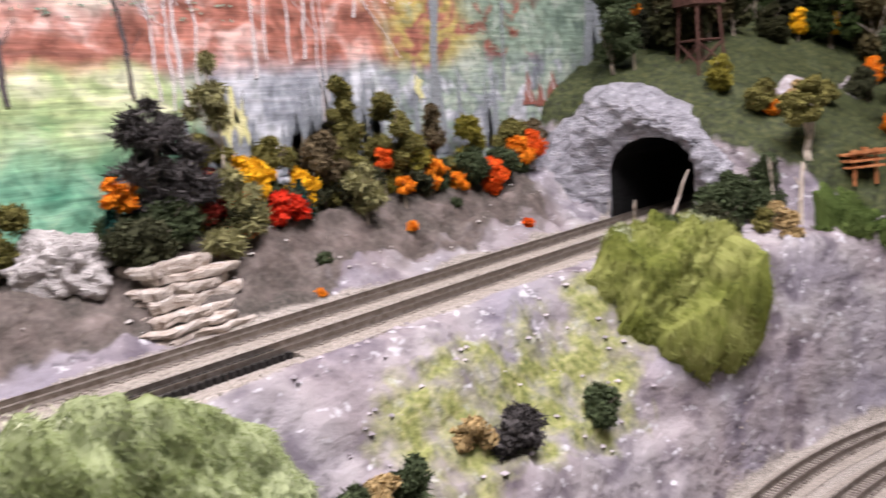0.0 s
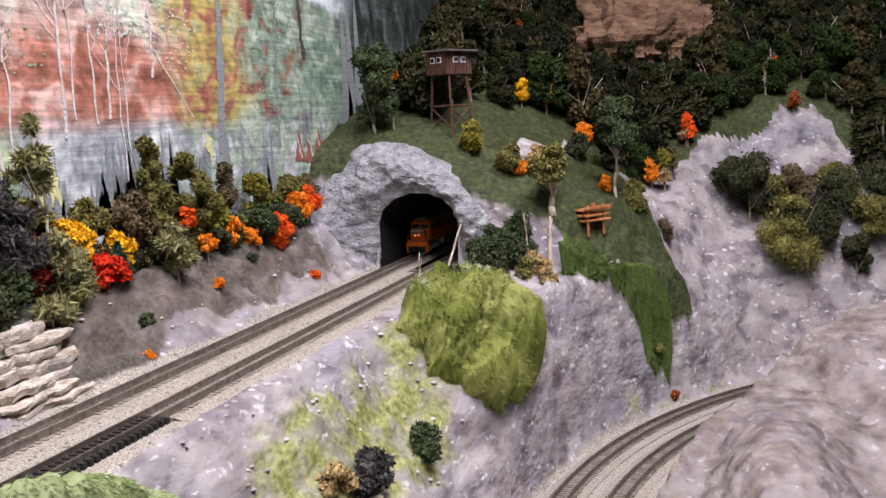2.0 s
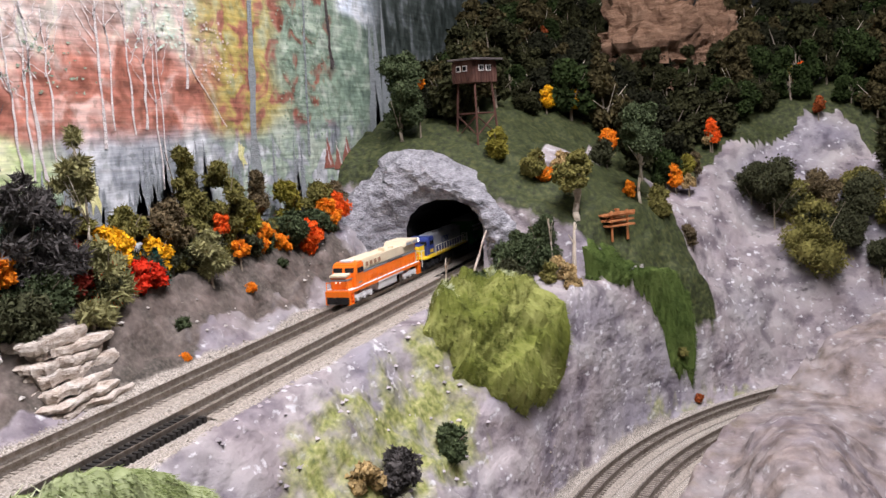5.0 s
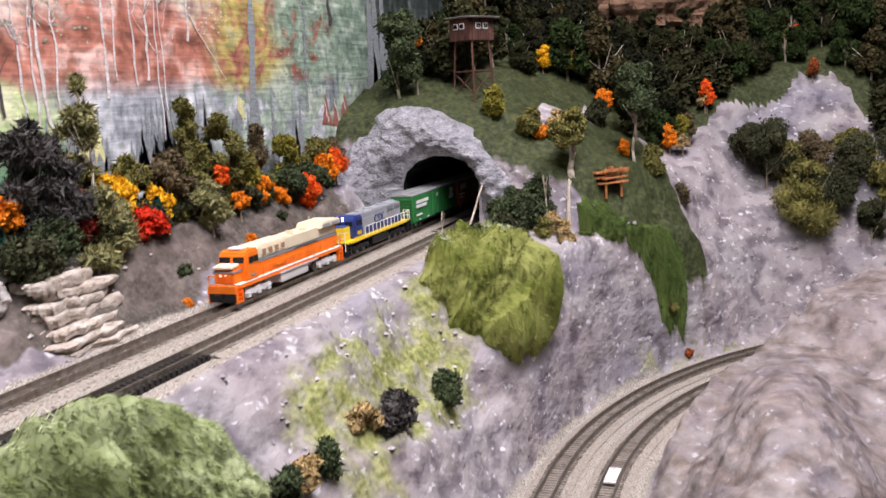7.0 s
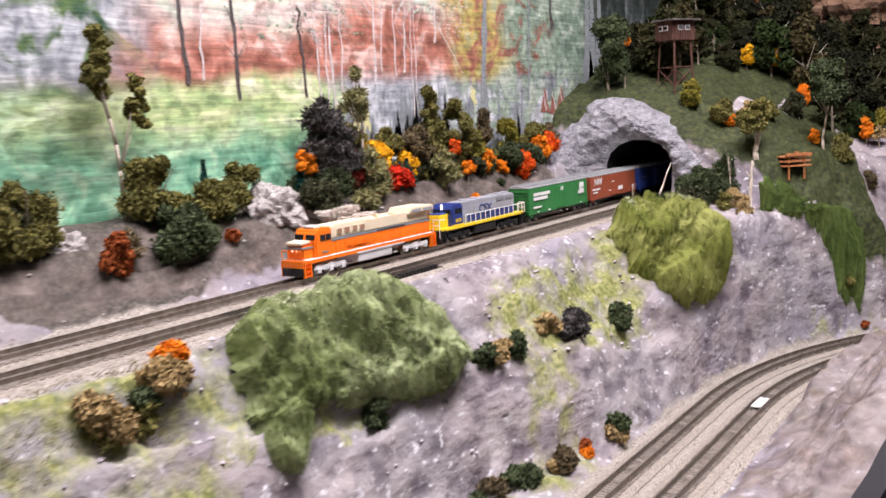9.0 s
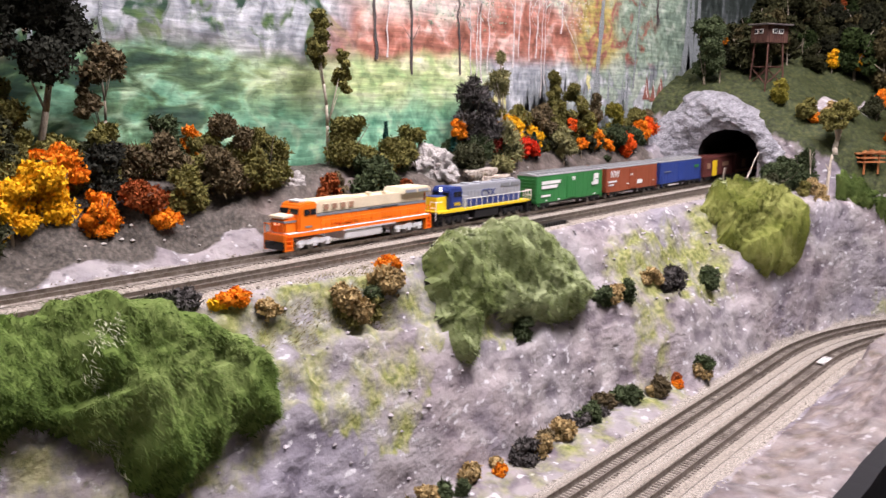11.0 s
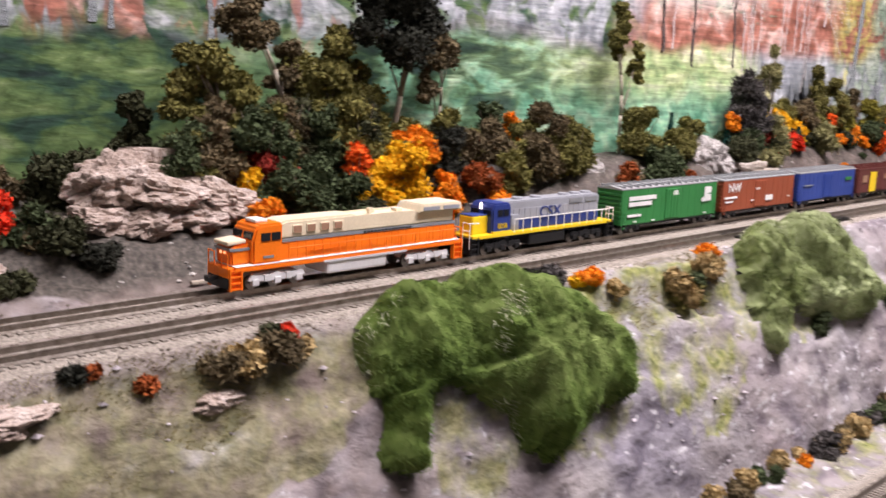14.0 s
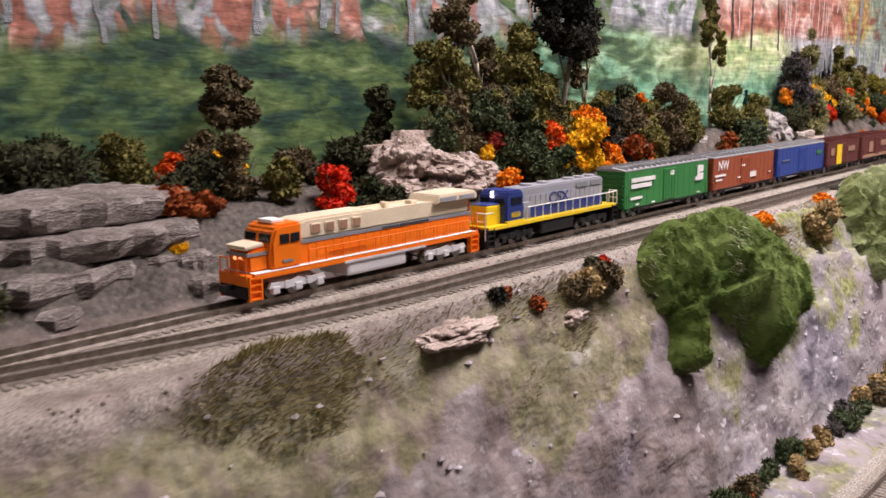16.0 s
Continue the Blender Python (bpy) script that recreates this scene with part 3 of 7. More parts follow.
# ---- tracks ----
M_TIE_LOW = material("tie_low", [(0.05, 0.04, 0.033), (0.12, 0.10, 0.085), (0.22, 0.19, 0.165)], 200, 0.9, 0.2)

def line_point(kind, s, off):
    """A point on a track and its heading: s along it, off to the wall side."""
    if kind == "low":
        base = LOW_R + off
        if s <= LOW_X:
            return s, LOW_CY + base, 0.0
        a = (s - LOW_X) / LOW_R
        return LOW_X + base * math.sin(a), LOW_CY + base * math.cos(a), -a
    return s, kind + off + (0.034 * smooth01((-0.25 - s) / 0.30) if kind == Y_NEAR else 0.0), 0.0


def build_track(name, kind, centre, s0, s1, z, label, rail_mat=M_RAIL, tie_mat=M_TIE, step=0.0036, dark=None, bed_mat=M_BALLAST):
    track = empty(name, Matrix())
    n = int((s1 - s0) / 0.01) + 1
    for side in (-1, 1):
        verts, faces = [], []
        for i in range(n + 1):
            s = s0 + (s1 - s0) * i / n
            for o, h in ((-0.0008, 0), (-0.00025, 0.0010), (-0.0004, 0.0030), (0.0004, 0.0030), (0.00025, 0.0010), (0.0008, 0)):
                x, y, _ = line_point(kind, s, centre + side * 0.0048 + o)
                verts.append((x, y, z + 0.0004 + h))
        for i in range(n):
            for j in range(6):
                a, c = i * 6 + j, i * 6 + (j + 1) % 6
                faces.append((a, c, c + 6, a + 6))
        obj("rail", verts, faces, rail_mat, track)
    for a0, a1 in ((s0, s1),) if dark is None else ((s0, dark[0]), (dark[1], s1)):
        verts, faces = [], []
        m = int((a1 - a0) / 0.006) + 1
        cross = ((-0.0135, -0.0016), (-0.0098, -0.0002), (-0.0050, 0.00005), (0.0, 0.0001), (0.0050, 0.00005), (0.0098, -0.0002), (0.0135, -0.0016))
        for i in range(m + 1):
            s = a0 + (a1 - a0) * i / m
            for k, (o, h) in enumerate(cross):
                x, y, _ = line_point(kind, s, centre + o)
                verts.append((x, y, z + h + 0.00015 * noise.noise(Vector((s * 300, o * 500, 2.0)))))
        for i in range(m):
            for k in range(6):
                a = i * 7 + k
                faces.append((a, a + 7, a + 8, a + 1))
        obj("ballast_bed", verts, faces, bed_mat, track, smooth=True)
    rng = random.Random(len(name))
    for tag, mat in (("ties", tie_mat), ("dark_ties", M_TIE_BLACK)):
        verts, faces = [], []
        s = s0
        while s < s1:
            black = dark is not None and dark[0] < s < dark[1]
            if black == (tag == "dark_ties"):
                x, y, h = line_point(kind, s, centre)
                hw, hl = 0.0009 if not black else 0.0011, 0.0083 + rng.uniform(-0.0003, 0.0003)
                c, sn = math.cos(h + rng.uniform(-0.02, 0.02)), math.sin(h)
                zt = z + 0.0004 + (0.0010 if black else rng.uniform(-0.0003, 0.0002))
                b = len(verts)
                for zz in (z - 0.0014, zt):
                    for u, v in ((-hw, -hl), (hw, -hl), (hw, hl), (-hw, hl)):
                        verts.append((x + u * c - v * sn, y + u * sn + v * c, zz))
                faces += [tuple(b + k for k in f) for f in ((4, 5, 6, 7), (0, 1, 5, 4), (1, 2, 6, 5), (2, 3, 7, 6), (3, 0, 4, 7))]
            s += step
        if verts:
            tagged(obj(tag, verts, faces, mat, track), "", kind="stuff")
    return tagged(track, label, "railway track", kind="structure")


build_track("track_far", Y_FAR, 0.0, X0, 2.3, Z_UP + 0.0012, "weathered model railway track with brown rails and ballasted ties")
build_track("track_near", Y_NEAR, 0.0, X0, 1.6, Z_UP + 0.0012, "model railway track with one length of unballasted black ties", dark=(0.20, 0.362))
build_track("track_low_outer", "low", 0.0, X0, LOW_X + LOW_R * 1.75, Z_LOW + 0.0022, "brown model railway track bending below the cliff", tie_mat=M_TIE_LOW)
build_track("track_low_inner", "low", -0.034, X0, LOW_X + LOW_R * 1.75, Z_LOW + 0.0022, "brown model railway track bending below the cliff", tie_mat=M_TIE_LOW)


# ---- the train ----
RAIL_Z = Z_UP + 0.0012 + 0.0034
M_ORANGE = paint("loco_orange", (0.87, 0.185, 0.011), 0.36)
M_CREAM = paint("loco_cream", (0.72, 0.62, 0.45), 0.45)
M_SILVER = paint("loco_silver", (0.66, 0.66, 0.67), 0.38, 0.25)
M_GREYLINE = paint("loco_grey", (0.22, 0.23, 0.24), 0.5)
M_BLACK = paint("underframe_black", (0.012, 0.012, 0.013), 0.5)
M_GLASS = paint("window_dark", (0.015, 0.016, 0.02), 0.12)
M_BLUE = paint("loco_blue", (0.025, 0.045, 0.20), 0.4)
M_GREYHOOD = paint("hood_grey", (0.30, 0.31, 0.34), 0.5)
M_YELLOW = paint("loco_yellow", (0.80, 0.56, 0.02), 0.45)
M_WHITE = paint("lettering_white", (0.8, 0.8, 0.78), 0.5)
M_GREEN = paint("boxcar_green", (0.035, 0.20, 0.055), 0.5)
M_REDBROWN = paint("boxcar_red", (0.30, 0.075, 0.035), 0.55)
M_BOXBLUE = paint("boxcar_blue", (0.03, 0.06, 0.26), 0.5)
M_MAROON = paint("boxcar_maroon", (0.12, 0.035, 0.03), 0.6)
M_ROOFGREY = paint("boxcar_roof", (0.34, 0.35, 0.36), 0.5)
M_TAN = paint("weathered_tan", (0.33, 0.19, 0.12), 0.7)
M_WHEEL = paint("wheel_steel", (0.20, 0.19, 0.18), 0.35, 0.8)
M_LAMP = bpy.data.materials.new("headlight_glow")
M_LAMP.use_nodes = True
M_LAMP.node_tree.nodes["Principled BSDF"].inputs["Emission Color"].default_value = (1.0, 0.85, 0.65, 1)
M_LAMP.node_tree.nodes["Principled BSDF"].inputs["Emission Strength"].default_value = 4.0


M_LAMP_WARM = bpy.data.materials.new("headlight_warm")
M_LAMP_WARM.use_nodes = True
M_LAMP_WARM.node_tree.nodes["Principled BSDF"].inputs["Emission Color"].default_value = (1.0, 0.35, 0.12, 1)
M_LAMP_WARM.node_tree.nodes["Principled BSDF"].inputs["Emission Strength"].default_value = 1.2


def truck(parent, x, mat, axles=3, gap=0.0108, side=0.0082):
    """Bogie with sideframes, springs, journal boxes and wheels."""
    bm = bmesh.new()
    half = gap * (axles - 1) / 2
    for sgn in (-1, 1):
        prism(bm, [(x - half - 0.0032, 0.0045), (x - half - 0.002, 0.0066), (x - gap * 0.4, 0.0060), (x, 0.0072), (x + gap * 0.4, 0.0060), (x + half + 0.002, 0.0066),
                   (x + half + 0.0032, 0.0045), (x + gap * 0.45, 0.0036), (x - gap * 0.45, 0.0036)], sgn * side - 0.0006, sgn * side + 0.0006)
        for i in range(axles):
            ax = x - half + i * gap
            add_box(bm, ax - 0.0016, ax + 0.0016, sgn * side - 0.0012, sgn * side + 0.0012, 0.0022, 0.0050, 0.0003)
        for i in range(axles - 1):
            ax = x - half + (i + 0.5) * gap
            add_box(bm, ax - 0.0012, ax + 0.0012, sgn * side - 0.0010, sgn * side + 0.0010, 0.0036, 0.0064)
    add_box(bm, x - half, x + half, -0.005, 0.005, 0.004, 0.0068)
    ob = part("truck", bm, mat, parent)
    for i in range(axles):
        wb = bmesh.new()
        ax = x - half + i * gap
        for sgn in (-1, 1):
            bmesh.ops.create_cone(wb, cap_ends=True, segments=16, radius1=0.0032, radius2=0.0031, depth=0.0016,
                                  matrix=Matrix.Translation((ax, sgn * 0.0048, 0.0031)) @ Matrix.Rotation(math.pi / 2, 4, "X"))
        add_rod(wb, (ax, -0.0048, 0.0031), (ax, 0.0048, 0.0031), 0.0006)
        part("wheelset", wb, M_WHEEL, ob)


def coupler(parent, x, sgn):
    bm = bmesh.new()
    add_box(bm, min(x, x + sgn * 0.0052), max(x, x + sgn * 0.0052), -0.0008, 0.0008, 0.0052, 0.0068)
    add_box(bm, x + sgn * 0.0042 - 0.0012, x + sgn * 0.0042 + 0.0012, -0.0016, 0.0016, 0.0048, 0.0072, 0.0003)
    part("coupler", bm, M_BLACK, parent)


def railing(parent, x0, x1, y, z, posts, mat, h=0.0058, r=0.00032):
    bm = bmesh.new()
    for i in range(posts):
        x = x0 + (x1 - x0) * i / (posts - 1)
        add_rod(bm, (x, y, z - 0.0006), (x, y, z + h), r, n=5)
    add_rod(bm, (x0, y, z + h), (x1, y, z + h), r, n=5)
    return part("handrail", bm, mat, parent)


def steps(parent, x, y, mat, z0=0.0012, z1=0.0105):
    back = box_part("corner_step", (x - 0.0026, x + 0.0026, y - 0.0002, y + 0.0002, z0, z1), mat, parent)
    for o in (-0.0026, 0.0026):
        box_part("stringer", (x + o - 0.0003, x + o + 0.0003, y - 0.0012, y + 0.0012, z0, z1), mat, back)
    for i in range(4):
        z = z0 + 0.0004 + i * (z1 - z0 - 0.001) / 3.2
        box_part("tread", (x - 0.0023, x + 0.0023, y - 0.0012, y + 0.0012, z, z + 0.0005), mat, back)
    return back


def bars(parent, x, y, z, w, h, mat, name="lettering"):
    return box_part(name, (x - w / 2, x + w / 2, y - 0.00018, y + 0.00018, z - h / 2, z + h / 2), mat, parent)


def lettering(parent, words, x, y, z, size, mat, sx=1.0):
    """Raised lettering on the aisle side of a car."""
    cu = bpy.data.curves.new("lettering", "FONT")
    cu.body, cu.size, cu.align_x, cu.align_y, cu.extrude = words, size, "CENTER", "CENTER", 0.0001
    tmp = bpy.data.objects.new("lettering", cu)
    me = bpy.data.meshes.new_from_object(tmp)
    bpy.data.objects.remove(tmp)
    me.transform(Matrix.Translation((x, y, z)) @ Matrix.Rotation(math.pi / 2, 4, "X") @ Matrix.Diagonal((sx, 1, 1, 1)))
    me.materials.append(mat)
    ob = new("lettering", me)
    ob.parent = parent
    return ob


def build_orange_loco():
    """Nose at x = 0, tail at x = 0.136; aisle side at -y."""
    L, W = 0.1345, 0.0094
    e = empty("diesel_locomotive")
    box_part("frame", (0.002, L - 0.002, -0.0085, 0.0085, 0.0085, 0.0108), M_ORANGE, e, 0.0004)
    box_part("sill_stripe", (0.004, L - 0.004, -W, W, 0.0110, 0.0113), M_WHITE, e)
    box_part("deck_edge", (0.004, L - 0.004, -W + 0.0001, W - 0.0001, 0.0090, 0.0110), M_ORANGE, e)
    # long hood: orange below, grey band, cream above
    bm = bmesh.new()
    add_box(bm, 0.027, L - 0.006, -0.0072, 0.0072, 0.0110, 0.0193, 0.0003)
    hood = part("hood", bm, M_ORANGE, e)
    for i in range(22):
        x = 0.031 + i * 0.0044
        box_part("hood_door", (x, x + 0.0038, -0.00735, 0.00735, 0.0116, 0.0186), M_ORANGE, hood, 0.0002)
    box_part("band", (0.0265, L - 0.0055, -0.0075, 0.0075, 0.0191, 0.0205), M_GREYLINE, e)
    for i in range(14):
        x = 0.072 + i * 0.0021
        bars(e, x, -0.0075, 0.0198, 0.0013, 0.0009, M_BLACK, "louvre")
    bm = bmesh.new()
    prism(bm, [(0.027, 0.0204), (0.027, 0.0272), (0.030, 0.0283), (0.066, 0.0283), (0.070, 0.0268), (0.102, 0.0268), (0.104, 0.0272), (0.1285, 0.0272), (0.1285, 0.0204)], -0.0070, 0.0070)
    bmesh.ops.bevel(bm, geom=bm.edges[:], offset=0.0008, segments=2, affect="EDGES")
    upper = part("hood_top", bm, M_CREAM, e, "cream roof and upper hood")
    for i in range(4):
        x = 0.033 + i * 0.0072
        fr = box_part("intake", (x, x + 0.0050, -0.0074, 0.0074, 0.0222, 0.0262), M_CREAM, upper, 0.0003)
        bars(fr, x + 0.0025, -0.0074, 0.0242, 0.0040, 0.0030, M_TAN, "mesh_panel")
    # radiator with flared wings at the tail
    bm = bmesh.new()
    prism(bm, [(0.1035, 0.0262), (0.106, 0.0302), (0.1315, 0.0302), (0.1325, 0.0262)], -0.0092, 0.0092)
    bmesh.ops.bevel(bm, geom=bm.edges[:], offset=0.0006, segments=2, affect="EDGES")
    rad = part("radiator", bm, M_CREAM, e)
    for i in range(2):
        bars(rad, 0.1115 + i * 0.013, -0.0093, 0.0280, 0.0105, 0.0018, M_GREYHOOD, "grille")
    box_part("tail_panel", (0.1285, L - 0.0052, -0.0070, 0.0070, 0.0110, 0.0262), M_ORANGE, e, 0.0006)
    # cab and nose
    bm = bmesh.new()
    prism(bm, [(0.0125, 0.0110), (0.0125, 0.0212), (0.0142, 0.0262), (0.0162, 0.0278), (0.0272, 0.0280), (0.0272, 0.0110)], -0.0088, 0.0088)
    bmesh.ops.bevel(bm, geom=bm.edges[:], offset=0.0009, segments=2, affect="EDGES")
    cab = part("cab", bm, M_ORANGE, e, "orange cab with dark windows")
    for o in (-0.0043, 0.0043):
        box_part("windscreen", (0.0126, 0.0140, o - 0.0033, o + 0.0033, 0.0214, 0.0246), M_GLASS, cab, 0.0003, m=Matrix.Translation((0.0, 0, 0)))
    for i in range(2):
        for sgn in (-1, 1):
            box_part("side_window", (0.0165 + i * 0.0050, 0.0208 + i * 0.0050, sgn * 0.0089 - 0.0002, sgn * 0.0089 + 0.0002, 0.0208, 0.0242), M_GLASS, cab)
    box_part("roof_hatch", (0.0165, 0.0225, -0.0042, 0.0042, 0.0279, 0.0293), M_WHITE, cab, 0.0004)
    bm = bmesh.new()
    prism(bm, [(0.0040, 0.0110), (0.0036, 0.0180), (0.0050, 0.0196), (0.0130, 0.0206), (0.0130, 0.0110)], -0.0062, 0.0062)
    bmesh.ops.bevel(bm, geom=bm.edges[:], offset=0.0008, segments=2, affect="EDGES")
    part("nose", bm, M_ORANGE, e)
    box_part("nose_top", (0.0042, 0.0128, -0.0060, 0.0060, 0.0192, 0.0209), M_CREAM, e, 0.0006, m=Matrix.Rotation(-0.08, 4, "Y"))
    box_part("nose_band", (0.0032, 0.0130, -0.0065, 0.0065, 0.0172, 0.0184), M_GREYLINE, e)
    for o in (-0.0016, 0.0016):
        bm = bmesh.new()
        bmesh.ops.create_cone(bm, cap_ends=True, segments=10, radius1=0.0007, radius2=0.0007, depth=0.0009,
                              matrix=Matrix.Translation((0.0036, o, 0.0162)) @ Matrix.Rotation(math.pi / 2, 4, "Y"))
        part("headlight", bm, M_LAMP_WARM, e, "dim warm headlight")
    # skirt below the deck
    box_part("tank", (0.050, 0.084, -0.0090, 0.0090, 0.0028, 0.0098), M_SILVER, e, 0.0012, "silver fuel tank")
    box_part("air_pipe", (0.048, 0.096, -0.0096, -0.0089, 0.0084, 0.0094), M_SILVER, e)
    for x in (0.0045, L - 0.0045):
        for sgn in (-1, 1):
            steps(e, x, sgn * 0.0082, M_ORANGE)
    for x0, x1 in ((0.0010, 0.0028), (L - 0.0028, L - 0.0010)):
        box_part("pilot", (x0, x1, -0.0082, 0.0082, 0.0018, 0.0066), M_BLACK, e, 0.0004)
        box_part("end_sill", (x0, x1, -0.0085, 0.0085, 0.0066, 0.0108), M_ORANGE, e, 0.0003)
    for x in (0.0012, L - 0.0012):
        bm = bmesh.new()
        for y in (-0.0078, -0.003, 0.003, 0.0078):
            add_rod(bm, (x, y, 0.0098), (x, y, 0.0165), 0.0003, n=5)
        add_rod(bm, (x, -0.0078, 0.0165), (x, -0.003, 0.0165), 0.0003, n=5)
        add_rod(bm, (x, 0.003, 0.0165), (x, 0.0078, 0.0165), 0.0003, n=5)
        part("end_rail", bm, M_ORANGE, e)
    for sgn in (-1, 1):
        railing(e, 0.030, L - 0.006, sgn * 0.0091, 0.0112, 12, M_ORANGE, h=0.0054, r=0.00022)
    truck(e, 0.0245, M_SILVER)
    truck(e, L - 0.0245, M_SILVER)
    bm = bmesh.new()
    add_rod(bm, (0.0785, -0.002, 0.027), (0.0785, -0.002, 0.0292), 0.0011, n=8)
    add_box(bm, 0.0815, 0.0835, 0.000, 0.004, 0.0268, 0.0290, 0.0003)
    add_box(bm, 0.095, 0.099, -0.002, 0.002, 0.0266, 0.0284, 0.0003)
    part("exhaust", bm, M_CREAM, e)
    bars(e, 0.020, -0.0089, 0.0140, 0.0050, 0.0010, M_GREYLINE)
    bars(e, 0.052, -0.0077, 0.0140, 0.020, 0.0008, M_ORANGE)
    coupler(e, 0.001, -1)
    coupler(e, L - 0.001, 1)
    return tagged(e, "orange and cream diesel locomotive with silver trucks on the far track", "locomotive")


def build_blue_loco():
    L = 0.122
    e = empty("diesel_locomotive")
    box_part("frame", (0.003, L - 0.003, -0.0088, 0.0088, 0.0090, 0.0106), M_BLACK, e, 0.0003)
    box_part("sill", (0.003, L - 0.003, -0.0092, 0.0092, 0.0094, 0.0112), M_YELLOW, e, 0.0002, "yellow sill")
    bm = bmesh.new()
    add_box(bm, 0.0315, L - 0.012, -0.0056, 0.0056, 0.0110, 0.0166, 0.0003)
    part("hood", bm, M_BLUE, e)
    bm = bmesh.new()
    prism(bm, [(0.0315, 0.0165), (0.0315, 0.0262), (0.0325, 0.0270), (L - 0.013, 0.0270), (L - 0.012, 0.0262), (L - 0.012, 0.0165)], -0.0058, 0.0058)
    bmesh.ops.bevel(bm, geom=bm.edges[:], offset=0.0007, segments=2, affect="EDGES")
    hood = part("hood_top", bm, M_GREYHOOD, e, "grey upper hood")
    for i in range(16):
        x = 0.036 + i * 0.0046
        box_part("hood_door", (x, x + 0.0040, -0.0060, 0.0060, 0.0172, 0.0228), M_GREYHOOD, hood, 0.0002)
    for x in (0.045, 0.060, 0.084, 0.094, 0.104):
        bm = bmesh.new()
        bmesh.ops.create_cone(bm, cap_ends=True, segments=14, radius1=0.0036, radius2=0.0032, depth=0.0012, matrix=Matrix.Translation((x, 0, 0.0275)))
        part("roof_fan", bm, M_GREYHOOD, hood)
    for i in range(2):
        bars(hood, 0.088 + i * 0.014, -0.0062, 0.0243, 0.011, 0.0026, M_GREYLINE, "grille")
    bm = bmesh.new()
    prism(bm, [(0.0175, 0.0108), (0.0175, 0.0238), (0.0195, 0.0270), (0.0305, 0.0270), (0.0318, 0.0245), (0.0318, 0.0108)], -0.0086, 0.0086)
    bmesh.ops.bevel(bm, geom=bm.edges[:], offset=0.0008, segments=2, affect="EDGES")
    cab = part("cab", bm, M_BLUE, e, "dark blue cab")
    for sgn in (-1, 1):
        for i in range(2):
            box_part("side_window", (0.0212 + i * 0.0046, 0.0250 + i * 0.0046, sgn * 0.0087 - 0.0002, sgn * 0.0087 + 0.0002, 0.0202, 0.0236), M_GLASS, cab)
    for o in (-0.0045, 0.0045):
        box_part("windscreen", (0.0171, 0.0177, o - 0.0026, o + 0.0026, 0.0202, 0.0234), M_GLASS, cab)
    lettering(cab, "8058", 0.0250, -0.0088, 0.0150, 0.0036, M_YELLOW)
    bm = bmesh.new()
    add_box(bm, 0.0065, 0.0180, -0.0050, 0.0050, 0.0110, 0.0208, 0.0009)
    nose = part("nose", bm, M_YELLOW, e, "yellow nose")
    box_part("nose_top", (0.0068, 0.0178, -0.0048, 0.0048, 0.0205, 0.0212), M_BLUE, nose, 0.0003)
    box_part("nose_side", (0.0178, 0.0320, -0.0090, 0.0090, 0.0110, 0.0124), M_YELLOW, nose)
    bm = bmesh.new()
    for o in (-0.0009, 0.0009):
        bmesh.ops.create_cone(bm, cap_ends=True, segments=10, radius1=0.0007, radius2=0.0007, depth=0.0008,
                              matrix=Matrix.Translation((0.0172, 0, 0.0252 + o)) @ Matrix.Rotation(math.pi / 2, 4, "Y"))
    part("headlight", bm, M_LAMP, e, "lit headlight")
    box_part("battery_box", (0.0335, 0.0395, -0.0072, 0.0072, 0.0112, 0.0200), M_GREYHOOD, e, 0.0005)
    lettering(e, "CSX", 0.066, -0.0064, 0.0196, 0.0085, M_BLUE, 1.15)
    for sgn in (-1, 1):
        railing(e, 0.034, L - 0.006, sgn * 0.0091, 0.0112, 13, M_WHITE, h=0.0066, r=0.0003)
    for x, s0 in ((0.0012, 1), (L - 0.0012, -1)):
        bm = bmesh.new()
        for y in (-0.0086, -0.0035, 0.0035, 0.0086):
            add_rod(bm, (x, y, 0.0050), (x, y, 0.0180), 0.0003, n=5)
        for y0, y1 in ((-0.0086, -0.0035), (0.0035, 0.0086)):
            add_rod(bm, (x, y0, 0.0180), (x, y1, 0.0180), 0.0003, n=5)
            add_rod(bm, (x, y0, 0.0140), (x, y1, 0.0140), 0.0003, n=5)
        add_rod(bm, (x, -0.0086, 0.0180), (x + s0 * 0.006, -0.0091, 0.0178), 0.0003, n=5)
        part("end_rail", bm, M_WHITE, e)
        box_part("pilot", (min(x, x + s0 * 0.002), max(x, x + s0 * 0.002), -0.0086, 0.0086, 0.0018, 0.0100), M_BLACK, e, 0.0003)
        for sgn in (-1, 1):
            steps(e, x + s0 * 0.0032, sgn * 0.0084, M_BLACK)
    box_part("tank", (0.047, 0.077, -0.0086, 0.0086, 0.0026, 0.0092), M_BLACK, e, 0.0012)
    truck(e, 0.026, M_BLACK)
    truck(e, L - 0.026, M_BLACK)
    coupler(e, 0.001, -1)
    coupler(e, L - 0.001, 1)
    return tagged(e, "blue and grey diesel locomotive with a yellow nose and white handrails", "locomotive")


